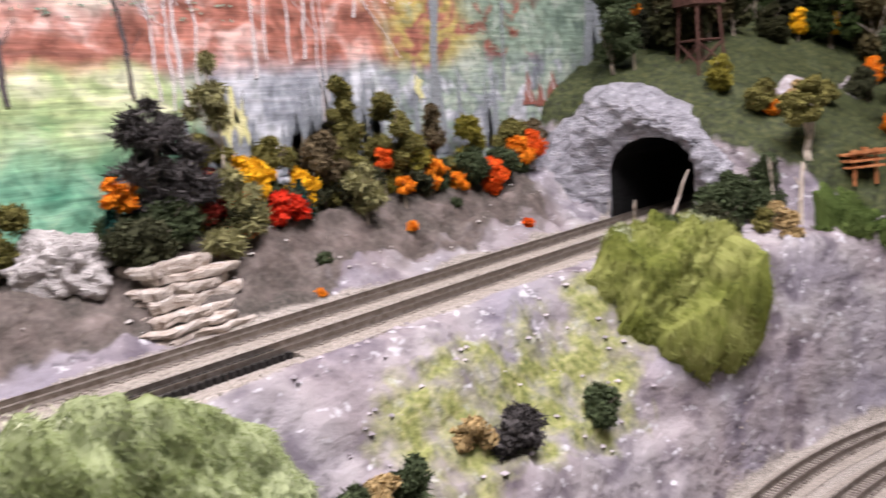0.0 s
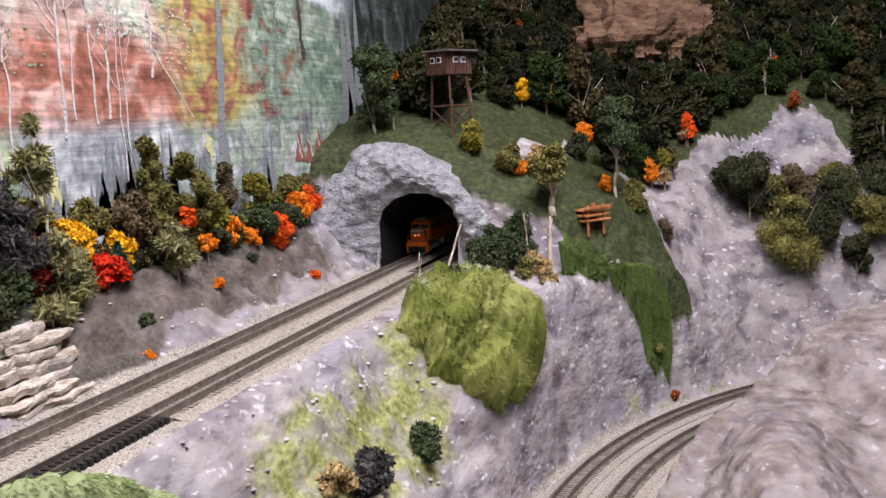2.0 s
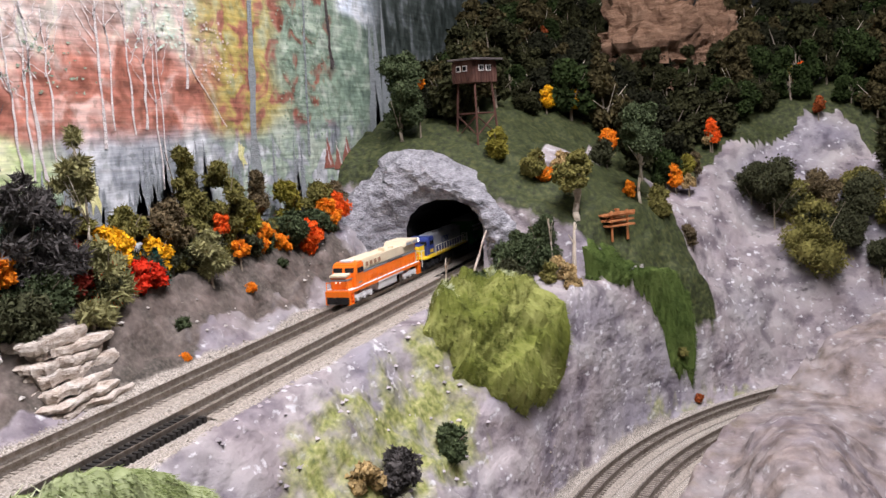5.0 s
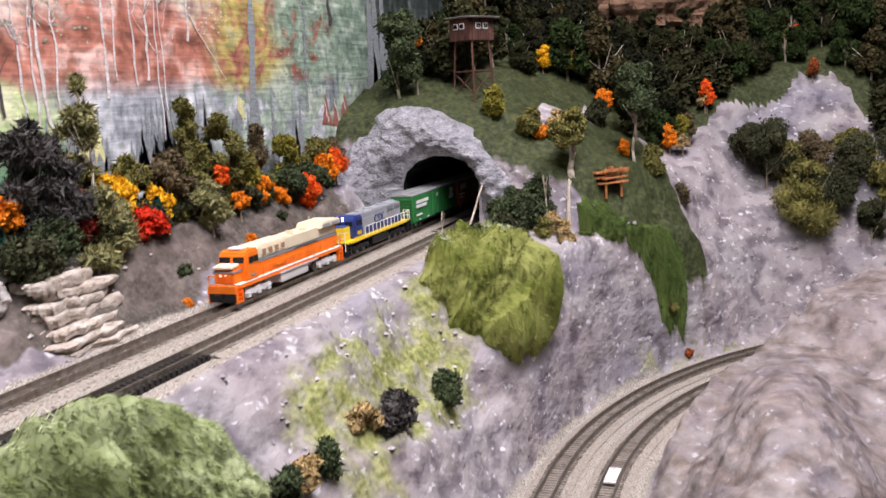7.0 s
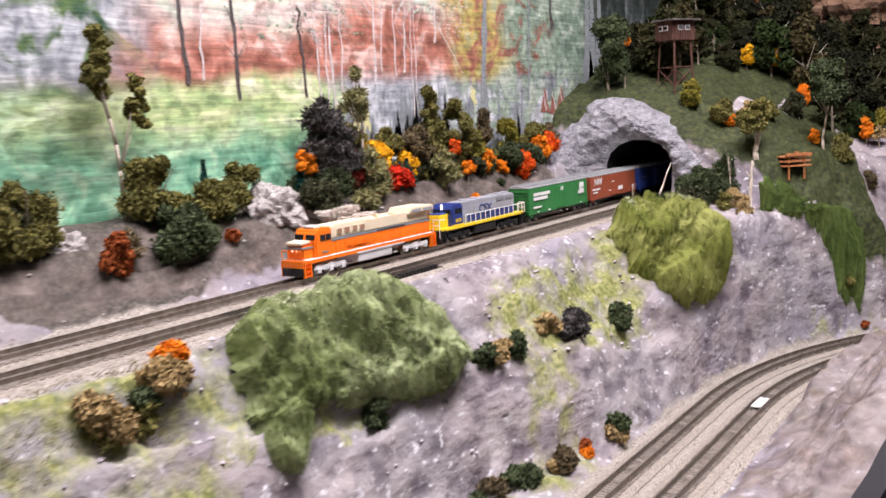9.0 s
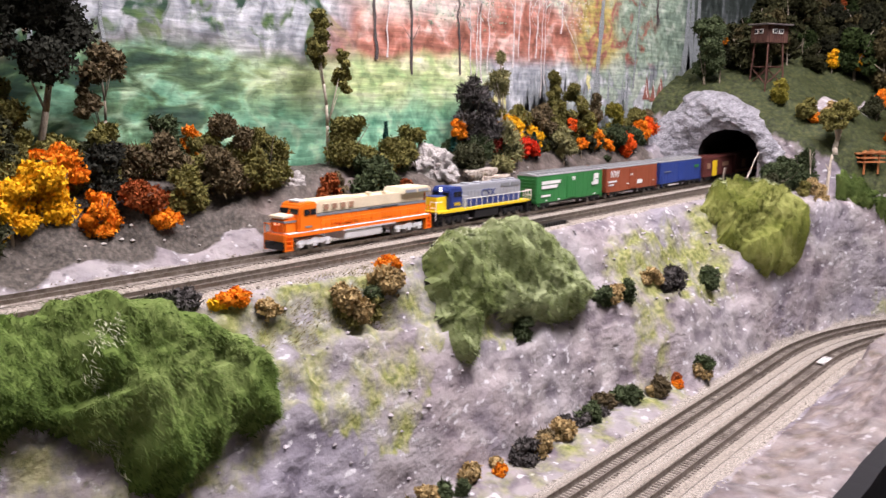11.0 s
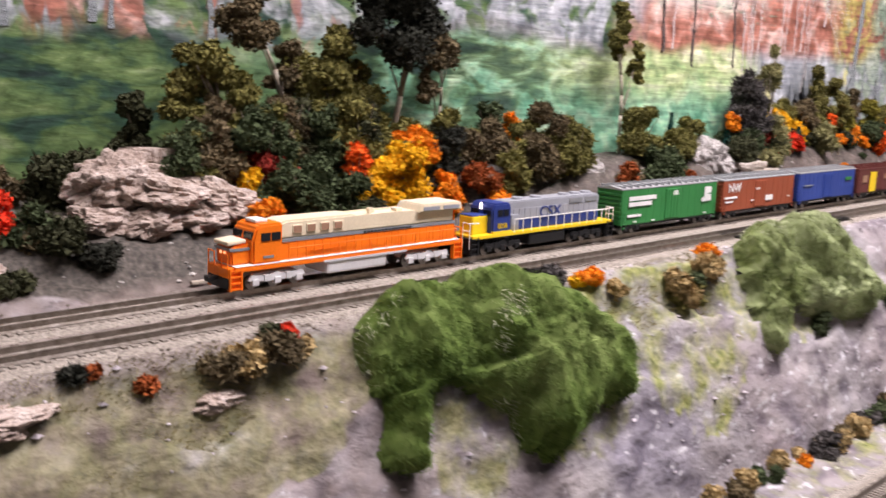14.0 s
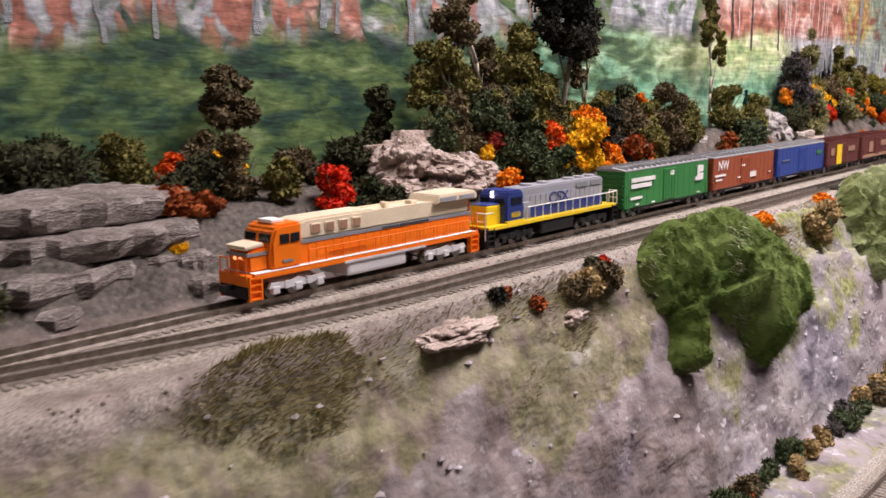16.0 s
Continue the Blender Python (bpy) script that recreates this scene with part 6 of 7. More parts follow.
def watchtower(x, y):
    z = ground_z(x, y) - 0.004
    e = empty("watchtower", pose(x, y, z, 0, 0, -28))
    H, w = 0.052, 0.0115
    for sx in (-1, 1):
        for sy in (-1, 1):
            bm = bmesh.new()
            add_rod(bm, (sx * w * 1.15, sy * w * 1.15, -0.004), (sx * w * 0.9, sy * w * 0.9, H), 0.0011, 0.0010)
            part("leg", bm, M_TOWER, e)
    for k in range(4):
        a = math.pi / 2 * k
        R = Matrix.Rotation(a, 4, "Z")
        bm = bmesh.new()
        add_rod(bm, R @ Vector((-w * 1.1, -w * 1.05, 0.004)), R @ Vector((w * 0.95, -w, 0.022)), 0.0007)
        add_rod(bm, R @ Vector((w * 1.1, -w * 1.05, 0.004)), R @ Vector((-w * 0.95, -w, 0.022)), 0.0007)
        add_rod(bm, R @ Vector((-w, -w, 0.024)), R @ Vector((w, -w, 0.024)), 0.0007)
        part("brace", bm, M_TOWER, e)
    cabin = box_part("cabin", (-0.0145, 0.0145, -0.0125, 0.0125, H - 0.001, H + 0.018), M_TOWER, e, 0.0005)
    for i in range(9):
        for sgn in (-1, 1):
            xx = -0.0135 + i * 0.0034
            box_part("board", (xx - 0.0013, xx + 0.0013, sgn * 0.0126 - 0.0004, sgn * 0.0126 + 0.0004, H - 0.0012, H + 0.0165), M_TOWER, cabin)
    for i in range(8):
        for sgn in (-1, 1):
            yy = -0.0112 + i * 0.0032
            box_part("board", (sgn * 0.0146 - 0.0004, sgn * 0.0146 + 0.0004, yy - 0.0013, yy + 0.0013, H - 0.0012, H + 0.0165), M_TOWER, cabin)
    for o in (-0.0045, 0.0045):
        wn = box_part("window", (o - 0.0030, o + 0.0030, -0.0136, -0.0128, H + 0.0085, H + 0.0135), M_WHITE, cabin)
        for q in (-0.0013, 0.0013):
            box_part("pane", (o + q - 0.0010, o + q + 0.0010, -0.0139, -0.0134, H + 0.0092, H + 0.0128), M_GLASS, wn)
    for o in (-0.004, 0.004):
        wn = box_part("window", (-0.0157, -0.0149, o - 0.0026, o + 0.0026, H + 0.0085, H + 0.0135), M_WHITE, cabin)
        box_part("pane", (-0.0160, -0.0155, o - 0.0020, o + 0.0020, H + 0.0092, H + 0.0128), M_GLASS, wn)
    bm = bmesh.new()
    add_box(bm, -0.0185, 0.0185, -0.0165, 0.0165, H + 0.018, H + 0.0196, 0.0003, Matrix.Rotation(0.02, 4, "X"))
    part("roof", bm, material("tower_roof", [(0.06, 0.05, 0.05), (0.16, 0.14, 0.13)], 120, 0.8, 0.3), e, "flat grey-brown roof")
    return tagged(e, "brown wooden lookout tower on braced legs on the hill", "tower")


watchtower(0.822, 0.352)


def lumber_cart(x, y):
    z = ground_z(x, y)
    e = empty("timber_hoist", pose(x, y, z, 0, 0, -35))
    for sx in (-1, 1):
        for sy in (-1, 1):
            bm = bmesh.new()
            add_rod(bm, (sx * 0.009, sy * 0.006, -0.008), (sx * 0.009, sy * 0.006, 0.017), 0.0011)
            part("post", bm, M_PLANK, e)
    for k in range(3):
        for i in range(6):
            box_part("plank", (-0.015, 0.015, -0.0085 + i * 0.0029, -0.0060 + i * 0.0029, 0.004 + k * 0.0042, 0.0056 + k * 0.0042), M_PLANK, e, 0.0002, m=Matrix.Rotation(0.05 * ((i * 7 + k * 3) % 5 - 2), 4, "Z"))
    for sgn in (-1, 1):
        box_part("rail_board", (-0.015, 0.015, sgn * 0.0088 - 0.0006, sgn * 0.0088 + 0.0006, 0.0140, 0.0165), M_PLANK, e)
    return tagged(e, "small orange-brown timber platform stacked with planks", "platform")


lumber_cart(0.788, 0.228)


def stick(name, x, y, dx, dy, h, r, bark, label, twigs=0):
    z = ground_z(x, y)
    bm = bmesh.new()
    n = 5
    pts = [Vector((dx * (i / n) ** 1.2 + 0.0015 * math.sin(3 * i), dy * i / n, h * i / n - 0.002)) for i in range(n + 1)]
    for i in range(n):
        add_rod(bm, pts[i], pts[i + 1], r * (1 - 0.12 * i), r * (0.88 - 0.12 * i))
    for k in range(twigs):
        p = pts[3 + k % 2]
        add_rod(bm, p, p + Vector((GREENS.uniform(-0.012, 0.012), GREENS.uniform(-0.006, 0.006), GREENS.uniform(0.006, 0.014))), r * 0.4, r * 0.15, 5)
    ob = part(name, bm, bark)
    ob.matrix_basis = pose(x, y, z)
    return tagged(ob, label, "stick" if name != "marker_post" else "post")


M_POST = material("pale_post_wood", [(0.36, 0.28, 0.22), (0.62, 0.52, 0.44), (0.75, 0.68, 0.6)], 200, 0.8, 0.2, stretch=(1, 1, 0.3))
stick("marker_post", 0.672, 0.318, 0.010, -0.012, 0.042, 0.0013, M_POST, "pale leaning wooden post before the tunnel mouth")
stick("twig", 0.640, 0.325, 0.002, 0.0, 0.030, 0.0008, M_BARK_PALE, "thin pale twig beside the track", 3)
stick("dead_trunk", 0.735, 0.268, -0.004, 0.002, 0.046, 0.0011, M_BARK_PALE, "thin dead trunk with bare twigs", 5)
stick("dead_trunk", 0.735, 0.252, 0.008, 0.0, 0.042, 0.0021, M_BARK_PALE, "stout broken pale trunk", 2)
for row in (("green", 0.640, 0.300, 1.116, 0.010), ("brown", 0.632, 0.295, 1.110, 0.008), ("green", 0.690, 0.290, 1.128, 0.020), ("green", 0.720, 0.288, 1.136, 0.018), ("dark", 0.665, 0.282, 1.118, 0.014), ("green", 0.745, 0.280, 1.145, 0.016), ("beige", 0.712, 0.256, 1.112, 0.011), ("beige", 0.700, 0.246, 1.104, 0.008),
            ("olive", 0.789, 0.294, 1.192, 0.012), ("beige", 0.813, 0.274, 1.190, 0.011), ("orange", 0.792, 0.282, 1.176, 0.009), ("olive", 0.855, 0.268, 1.190, 0.009), ("dark", 0.930, 0.256, 1.196, 0.016), ("orange", 0.985, 0.262, 1.205, 0.011)):
    bush(*row)
for row in (("orange", 0.866, 0.226, 1.160, 0.006), ("olive", 0.872, 0.200, 1.152, 0.015), ("yolive", 0.801, 0.328, 1.216, 0.011), ("olive", 0.700, 0.262, 1.110, 0.010), ("dark", 1.005, 0.103, 1.166, 0.034), ("olive", 0.985, 0.066, 1.132, 0.034), ("dark", 1.010, 0.040, 1.115, 0.026), ("brown", 0.880, 0.176, 1.116, 0.008),
            ("dark", 1.005, 0.005, 1.084, 0.018), ("olive", 1.05, 0.02, 1.15, 0.026), ("dark", 1.06, -0.03, 1.12, 0.03), ("dark", 1.02, 0.125, 1.160, 0.030), ("olive", 1.01, 0.085, 1.140, 0.030), ("dark", 0.998, 0.055, 1.120, 0.026), ("brown", 1.03, 0.06, 1.150, 0.026), ("dark", 1.035, 0.02, 1.130, 0.030), ("olive", 1.03, -0.01, 1.115, 0.026)):
    bush(*row)
tree("olive", 0.756, 0.252, [(0.004, 0.044, 0.015, 0.026), (-0.010, 0.036, 0.010, 0.018)], 0.0026, M_BARK_PALE, "olive tree beside the tunnel hill")
tree("green", 0.862, 0.216, [(0.012, 0.072, 0.020, 0.034), (-0.006, 0.060, 0.014, 0.02)], 0.0013, M_BARK_PALE, "dark green tree on two pale stems")
tree("green", 0.790, 0.412, [(0.0, 0.052, 0.020, 0.052), (0.006, 0.026, 0.018, 0.03)], 0.0014, M_BARK, "dark green tree at the edge of the mural")
bush("orange", 0.800, 0.398, 1.262, 0.007, low=1.250)

# ---- the wooded mountainside: a few crown shapes, set out tree by tree ----
M_FOREST = [foliage("forest_" + str(i), c) for i, c in enumerate(((0.016, 0.017, 0.008), (0.030, 0.031, 0.012), (0.058, 0.048, 0.020), (0.024, 0.038, 0.010)))]
M_SPARK = [FOLIAGE["orange"], FOLIAGE["redor"], FOLIAGE["yellow"]]


def forest_template(mat, seed, slim):
    rng = random.Random(seed)
    e = empty("tree")
    bm = bmesh.new()
    add_rod(bm, (0, 0, -0.004), (0.002, 0.001, 0.040), 0.0014, 0.0008)
    for _ in range(4):
        add_rod(bm, (0.001, 0, rng.uniform(0.015, 0.03)), (rng.uniform(-0.018, 0.018), rng.uniform(-0.018, 0.018), rng.uniform(0.03, 0.055)), 0.0006, 0.0002, 5)
    part("trunk", bm, M_BARK if seed % 2 else M_BARK_PALE, e)
    bl = lobes(rng, 0.027 if not slim else 0.017, 0.046 if not slim else 0.060, 0.008, 8)
    v, f = soup(rng, bl, 2400, 0.0019)
    v, f = core(v, f, bl, 0.66)
    obj("crown", v, f, mat, e)
    return tagged(e, "dark green model tree in the mountain forest", "tree", group="forest on the mountainside")


def plant_forest():
    rng = random.Random(21)
    temps = [forest_template(M_FOREST[i % 4], 40 + i, i % 3 == 2) for i in range(6)]
    spots = []
    tries = 0
    while len(spots) < 300 and tries < 20000:
        tries += 1
        x, y = rng.uniform(0.85, 1.42), rng.uniform(-0.22, 0.44)
        d, s = low_coords(x, y)
        if x < 0.95 and y < 0.36:
            continue
        if d < 0.172 + 0.34 * min(0.16, max(0.0, s - 0.9)) - 3.0 * max(0.0, s - 1.065) + 0.02 * math.sin(23 * x + 9 * y) and s > 0.86:
            continue
        if x < 1.0 and 0.24 < y < 0.33:
            continue
        if any((x - a) ** 2 + (y - b) ** 2 < 0.027 ** 2 for a, b in spots):
            continue
        spots.append((x, y))
    for i, (x, y) in enumerate(spots):
        t = temps[i % 6] if i < 6 else copy_thing(temps[rng.randrange(6)], Matrix())
        s = rng.uniform(0.7, 1.3)
        t.scale = (s, s, s * rng.uniform(0.85, 1.15))
        t.location = (x, y, height(x, y) - 0.003)
        t.rotation_euler = (0, 0, rng.uniform(0, 6.28))
    for i in range(64):
        x, y = spots[rng.randrange(len(spots))]
        x, y = x - 0.022, y - 0.018 + rng.uniform(-0.01, 0.01)
        if 0.86 < x < 1.5:
            r = rng.uniform(0.006, 0.011)
            bush(rng.choice(("orange", "redor", "yellow", "beige", "yolive", "rust", "brown", "yolive", "rust")), x, y, height(x, y) + rng.uniform(0.016, 0.042), r, low=height(x, y) + 0.012)


plant_forest()
M_SANDSTONE = material("sandstone", [(0.10, 0.055, 0.035), (0.25, 0.145, 0.09), (0.38, 0.25, 0.17)], 60, 0.85, 0.8, stretch=(1, 1, 4), detail=8)
boulder(1.225, 0.250, height(1.225, 0.250) + 0.05, 0.045, 0.058, 0.085, M_SANDSTONE, "tan layered sandstone outcrop among the forest trees", 31, 0, "rock_outcrop", 0.22)
boulder(1.260, 0.175, height(1.260, 0.175) + 0.03, 0.035, 0.036, 0.065, M_SANDSTONE, "tan layered sandstone outcrop among the forest trees", 35, 0, "rock_outcrop", 0.22)

# ---- mural brushwork: trunks and firs laid on the board in thin paint ----
M_BIRCH = material("mural_white", [(0.44, 0.37, 0.35), (0.66, 0.61, 0.60), (0.80, 0.77, 0.76)], 120, 0.5, 0.4, stretch=(1, 1, 3))
M_MDARK = material("mural_dark", [(0.05, 0.04, 0.04), (0.13, 0.11, 0.11)], 120, 0.5, 0.4, stretch=(1, 1, 3))
M_MGREY = material("mural_grey", [(0.20, 0.22, 0.23), (0.32, 0.35, 0.36)], 120, 0.5, 0.4, stretch=(1, 1, 3))
M_MFIR = material("mural_fir", [(0.20, 0.22, 0.24), (0.33, 0.355, 0.37)], 120, 0.5, 0.4, stretch=(1, 1, 3))
M_MYEL = material("mural_yellow", [(0.60, 0.58, 0.22), (0.80, 0.76, 0.45)], 150, 0.5, 0.4)
M_MLEAF = material("mural_leaf", [(0.45, 0.60, 0.50), (0.70, 0.80, 0.70)], 200, 0.5, 0.4)

M_MSAGE = material("mural_sage", [(0.13, 0.19, 0.15), (0.26, 0.36, 0.26), (0.42, 0.51, 0.40)], 90, 0.5, 0.4)
M_MBLUSH = material("mural_blush", [(0.52, 0.38, 0.36), (0.78, 0.68, 0.66)], 150, 0.5, 0.4)
M_MBLUFF = material("mural_bluff", [(0.22, 0.075, 0.055), (0.40, 0.17, 0.13)], 120, 0.5, 0.4)


class Brush:
    """Gathers flat strokes on the wall."""

    def __init__(self, lift):
        self.v, self.f, self.lift = [], [], lift

    def ribbon(self, pts):
        b = len(self.v)
        for x, z, w in pts:
            for s in (-1, 1):
                self.v.append((x + s * w, backdrop_y(x + s * w) - self.lift, z))
        for i in range(len(pts) - 1):
            a = b + 2 * i
            self.f.append((a, a + 1, a + 3, a + 2))

    def trunk(self, x0, z0, x1, z1, w, rng, wig=0.003):
        n, o = 12, rng.uniform(0, 9)
        self.ribbon([(x0 + (x1 - x0) * i / n + wig * noise.noise(Vector((i * 0.5, o, 0))), z0 + (z1 - z0) * i / n, w * (1.1 - 0.6 * i / n) * rng.uniform(0.6, 1.2)) for i in range(n + 1)])

    def fir(self, x, z0, z1, w, rng):
        n = 9
        self.ribbon([(x + rng.uniform(-0.0006, 0.0006), z0 + (z1 - z0) * i / n, max(0.0003, w * (1 - i / n) * rng.uniform(0.75, 1.2))) for i in range(n + 1)])

    def blob(self, x, z, rx, rz, rng):
        n, b = 14, len(self.v)
        for i in range(n):
            a = 6.283 * i / n
            k = rng.uniform(0.35, 1.3)
            xx = x + rx * k * math.cos(a)
            self.v.append((xx, backdrop_y(xx) - self.lift, z + rz * k * math.sin(a)))
        self.f.append(tuple(range(b, b + n)))

    def done(self, name, mat, label):
        return obj(name, self.v, self.f, mat, backdrop, label)


def paint_mural():
    rng = random.Random(5)
    birch, dark, grey, fir, yel, leaf = Brush(0.00055), Brush(0.0007), Brush(0.0006), Brush(0.0005), Brush(0.00065), Brush(0.00075)
    sage, blush, bluff = Brush(0.0006), Brush(0.0007), Brush(0.0005)
    for x, z0, z1 in ((0.460, 1.215, 1.33), (0.470, 1.225, 1.33), (0.489, 1.222, 1.30), (0.499, 1.225, 1.30), (0.508, 1.188, 1.30), (0.516, 1.20, 1.31), (0.404, 1.20, 1.29), (0.396, 1.205, 1.28), (0.412, 1.20, 1.30), (0.422, 1.21, 1.29), (0.290, 1.218, 1.30), (0.544, 1.25, 1.33)):
        birch.trunk(x, z0, x + rng.uniform(-0.004, 0.008), z1, rng.uniform(0.0007, 0.0013), rng)
        for _ in range(5):
            z = rng.uniform(z0 + 0.45 * (z1 - z0), z1)
            birch.trunk(x, z, x + rng.choice((-1, 1)) * rng.uniform(0.010, 0.026), z + rng.uniform(0.012, 0.03), 0.00045, rng, 0.003)
    birch.trunk(0.545, 1.268, 0.585, 1.225, 0.0008, rng, 0.002)
    for x, z0, z1, w in ((0.278, 1.216, 1.31, 0.0016), (0.320, 1.206, 1.31, 0.0016), (0.382, 1.207, 1.27, 0.0014), (0.754, 1.272, 1.34, 0.0032)):
        dark.trunk(x, z0, x - 0.004, z1, w, rng)
        for _ in range(3):
            z = rng.uniform(z0 + 0.02, z1)
            dark.trunk(x, z, x + rng.choice((-1, 1)) * rng.uniform(0.006, 0.014), z + 0.012, 0.0005, rng, 0.001)
    for x in (-0.30, -0.255, -0.225, -0.17, -0.13, -0.12, -0.07, 0.03, 0.07):
        grey.trunk(x, 1.208 + rng.uniform(-0.006, 0.010), x + rng.uniform(-0.004, 0.004), 1.31, rng.uniform(0.0012, 0.0026), rng)
    grey.trunk(0.616, 1.19, 0.632, 1.36, 0.0056, rng, 0.0015)
    grey.trunk(0.700, 1.20, 0.712, 1.35, 0.0024, rng, 0.0015)
    for _ in range(46):
        x = rng.uniform(0.385, 0.69)
        z0 = 1.16
        fir.fir(x, z0, 1.190 + rng.uniform(0.0, 0.032), rng.uniform(0.004, 0.008), rng)
    for x, z in ((0.441, 1.197), (0.436, 1.192), (0.447, 1.190), (0.600, 1.205)):
        yel.blob(x, z, 0.005, 0.013, rng)
    # leaf dabs: pale crowns over the birches, sage woods beyond them, dark scrub on the hill
    for x0, x1, z0, z1, n, r, brush in ((0.500, 0.560, 1.270, 1.325, 110, 0.0014, leaf), (0.550, 0.595, 1.255, 1.295, 70, 0.0012, blush), (0.665, 0.745, 1.215, 1.325, 260, 0.0015, sage), (0.33, 0.46, 1.245, 1.275, 90, 0.0012, sage)):
        for _ in range(n):
            brush.blob(rng.uniform(x0, x1) + rng.gauss(0, 0.006), rng.uniform(z0, z1), r * rng.uniform(0.5, 1.5), r * rng.uniform(0.35, 0.9), rng)
    for x, z, w, h in ((0.735, 1.188, 0.010, 0.026), (0.752, 1.186, 0.008, 0.020), (0.772, 1.192, 0.011, 0.022)):
        bluff.fir(x, z, z + h, w, rng)
    for x in (0.738, 0.758, 0.776):
        birch.trunk(x, 1.190, x - 0.007, 1.210, 0.0012, rng)
    for x, z in ((0.851, 1.335), (0.870, 1.345), (0.838, 1.325)):
        grey.fir(x, 1.195, z, 0.016, rng)
    sage.done("painted_sage_dabs", M_MSAGE, "grey-green painted leaf dabs")
    blush.done("painted_blush_dabs", M_MBLUSH, "pale pink painted leaf dabs")
    bluff.done("painted_bluffs", M_MBLUFF, "rust-brown painted rock peaks")
    birch.done("painted_birches", M_BIRCH, "white painted birch trunks")
    dark.done("painted_trunks", M_MDARK, "dark painted tree trunks")
    grey.done("painted_grey_trunks", M_MGREY, "broad grey painted trunks")
    fir.done("painted_firs", M_MFIR, "blue-grey painted fir trees")
    yel.done("painted_shrubs", M_MYEL, "pale yellow painted shrubs")
    leaf.done("painted_leaves", M_MLEAF, "dabs of pale green painted leaves")


paint_mural()

# ---- small things ----
M_CHALK = paint("white_card", (0.78, 0.77, 0.74), 0.6)
bm = bmesh.new()
add_box(bm, -0.011, 0.011, -0.0036, 0.0036, 0.0, 0.0012, 0.0002)
crossing = part("crossing_board", bm, M_CHALK)
crossing.matrix_basis = pose(0.548, 0.1910, Z_LOW + 0.0042, 0, 0, -1)
tagged(crossing, "small white board lying between the lower rails", "board")
for i in range(7):
    box_part("slot", (-0.009 + i * 0.003, -0.0082 + i * 0.003, -0.0032, 0.0032, 0.0011, 0.0014), M_GREYLINE, crossing)


def chips(name, n, x0, x1, y0, y1, size, mat, label, seed):
    """Loose stones, one object of stuff."""
    rng = random.Random(seed)
    verts, faces = [], []
    base = [(1, 0, 0), (-1, 0, 0), (0, 1, 0), (0, -1, 0), (0, 0, 0.8), (0, 0, -0.8)]
    tri = [(0, 2, 4), (2, 1, 4), (1, 3, 4), (3, 0, 4), (2, 0, 5), (1, 2, 5), (3, 1, 5), (0, 3, 5)]
    for _ in range(n):
        x, y = rng.uniform(x0, x1), rng.uniform(y0, y1)
        if tracks_clear(x, y) < 0.05 and min(abs(y - Y_FAR), abs(y - Y_NEAR), abs(low_coords(x, y)[0]), abs(low_coords(x, y)[0] + 0.034)) < 0.0095:
            continue
        z, s, a = rough_height(x, y), size * rng.uniform(0.4, 1.3) ** 1.5, rng.uniform(0, 6.28)
        b = len(verts)
        for p, q, r in base:
            k = rng.uniform(0.7, 1.2)
            verts.append((x + s * k * (p * math.cos(a) - q * math.sin(a)), y + s * k * (p * math.sin(a) + q * math.cos(a)), z + s * r * 0.7))
        faces += [tuple(b + i for i in t) for t in tri]
    return tagged(obj(name, verts, faces, mat), label, "stones", kind="stuff")


M_GRAIN = foliage("ballast_grain", (0.285, 0.252, 0.214), 0.6)
chips("ballast_stones", 4200, -0.45, 0.08, 0.327, 0.402, 0.00085, foliage("ballast_dirty", (0.17, 0.14, 0.115), 0.6), "loose brown ballast stones along the upper tracks", 13)
chips("ballast_stones", 7000, 0.06, 0.74, 0.327, 0.402, 0.00085, M_GRAIN, "loose grey and buff ballast stones along the upper tracks", 3)
chips("ballast_stones", 5000, 0.05, 0.62, 0.165, 0.246, 0.00085, M_GRAIN, "loose grey and buff ballast stones along the lower tracks", 4)
chips("pebbles", 190, -0.2, 0.7, 0.405, 0.438, 0.0013, foliage("pebble_pale", (0.46, 0.43, 0.40), 0.4), "pale pebbles scattered on the dark slope", 5)
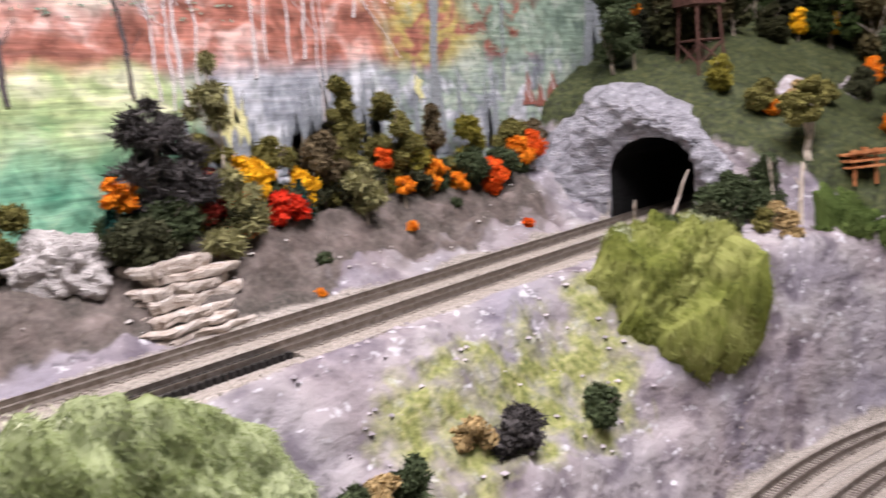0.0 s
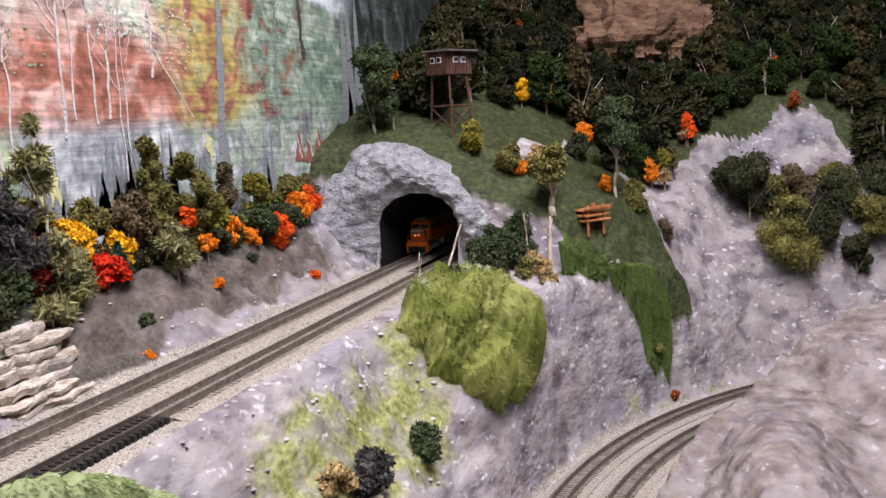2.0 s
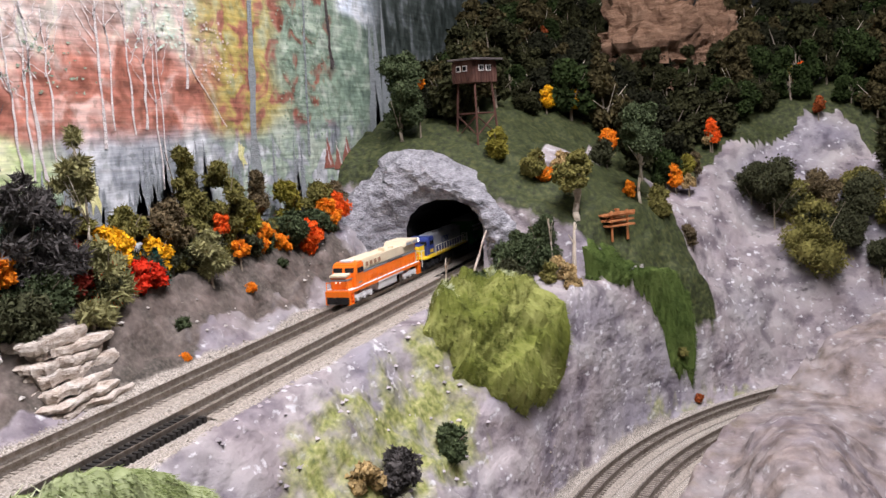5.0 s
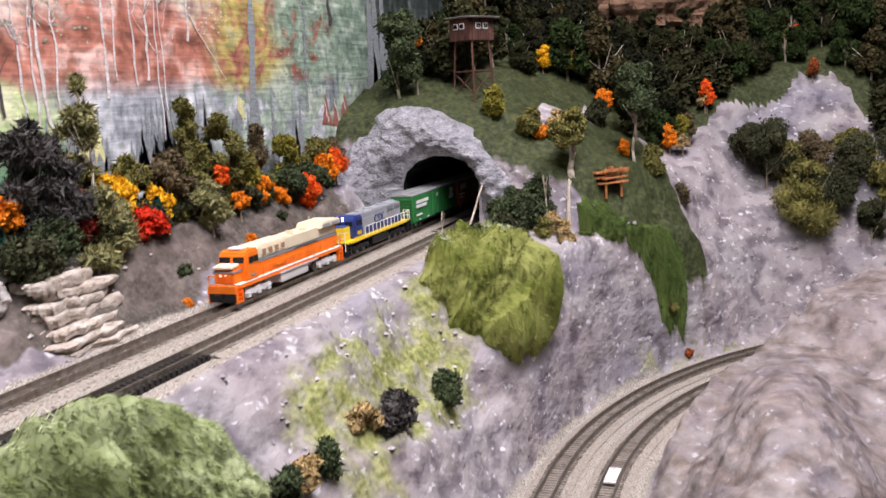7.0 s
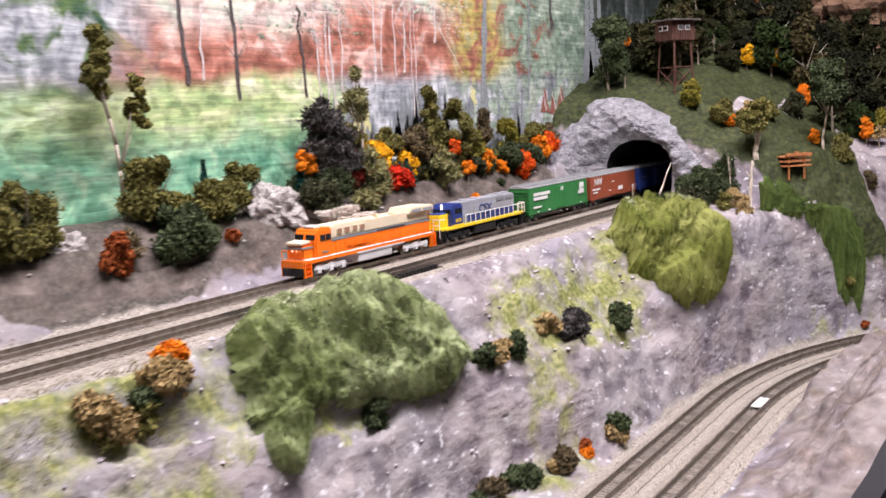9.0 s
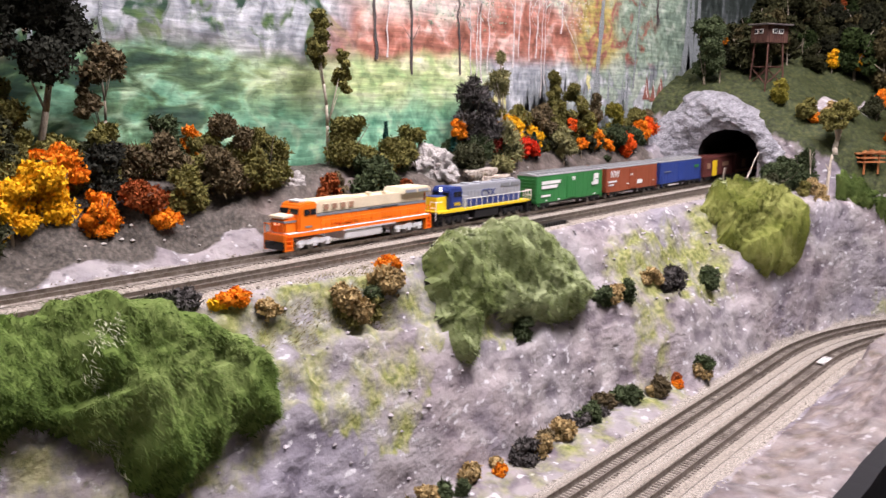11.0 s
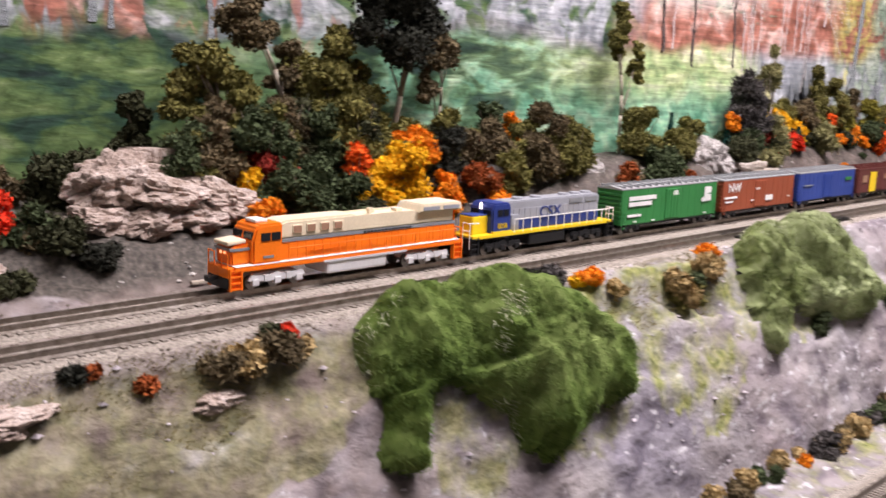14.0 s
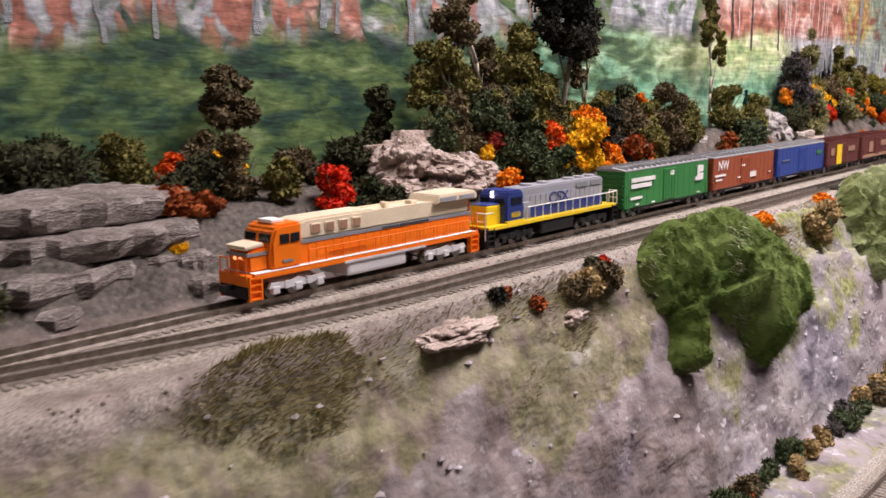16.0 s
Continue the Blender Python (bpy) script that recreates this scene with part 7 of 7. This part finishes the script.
chips("rubble", 500, -0.4, 0.6, 0.262, 0.33, 0.0016, foliage("rock_chip", (0.42, 0.38, 0.40), 0.5), "small rock chips on the cliff", 6)


def fallen_branch():
    z = Z_UP + 0.004
    bm = bmesh.new()
    pts = [Vector((-0.145 + 0.075 * u, 0.402 + 0.016 * u ** 2, z + 0.008 * u ** 3)) for u in [i / 8 for i in range(9)]]
    for a, b in zip(pts, pts[1:]):
        add_rod(bm, a, b, 0.0010, 0.0009)
    tagged(part("fallen_branch", bm, M_BARK_PALE), "bleached bent branch lying beside the far track", "branch")


fallen_branch()
# lamp housings in the ceiling, over the aisle
M_TUBE = bpy.data.materials.new("lamp_diffuser")
M_TUBE.use_nodes = True
M_TUBE.node_tree.nodes["Principled BSDF"].inputs["Emission Color"].default_value = (1.0, 0.95, 0.9, 1)
M_TUBE.node_tree.nodes["Principled BSDF"].inputs["Emission Strength"].default_value = 2.0
for x, y, z in ((0.28, 0.0, 2.04), (-2.1, -0.2, 2.56)):
    e = empty("ceiling_light", pose(x, y, z))
    box_part("housing", (-0.64, 0.64, -0.19, 0.19, 0.0, 0.04), M_CEIL, e, 0.01)
    box_part("diffuser", (-0.6, 0.6, -0.15, 0.15, -0.01, 0.0), M_TUBE, e)
    if z < 2.5:
        for o in (-0.5, 0.5):
            bm = bmesh.new()
            add_rod(bm, (o, 0, 0.03), (o, 0, 2.6 - z), 0.006, n=8)
            part("hanger_rod", bm, M_WHEEL, e)
        tagged(e, "white light fitting hung from the ceiling on two rods", "ceiling light")
    else:
        tagged(e, "white rectangular ceiling light over the aisle", "ceiling light")


# ---- motion: the train runs down the straight far track ----
FRONT_X = [(0.0, 0.925), (1.5, 0.826), (3.0, 0.722), (3.5, 0.688), (4.0, 0.650), (6.5, 0.476), (8.0, 0.359), (9.0, 0.276), (10.0, 0.191), (12.5, -0.0205), (13.0, -0.063), (14.5, -0.186), (16.0, -0.3155)]


def motions():
    for thing, back in TRAIN:
        walk(thing, [(t, pose(x + back, Y_FAR, RAIL_Z)) for t, x in FRONT_X])


motions()
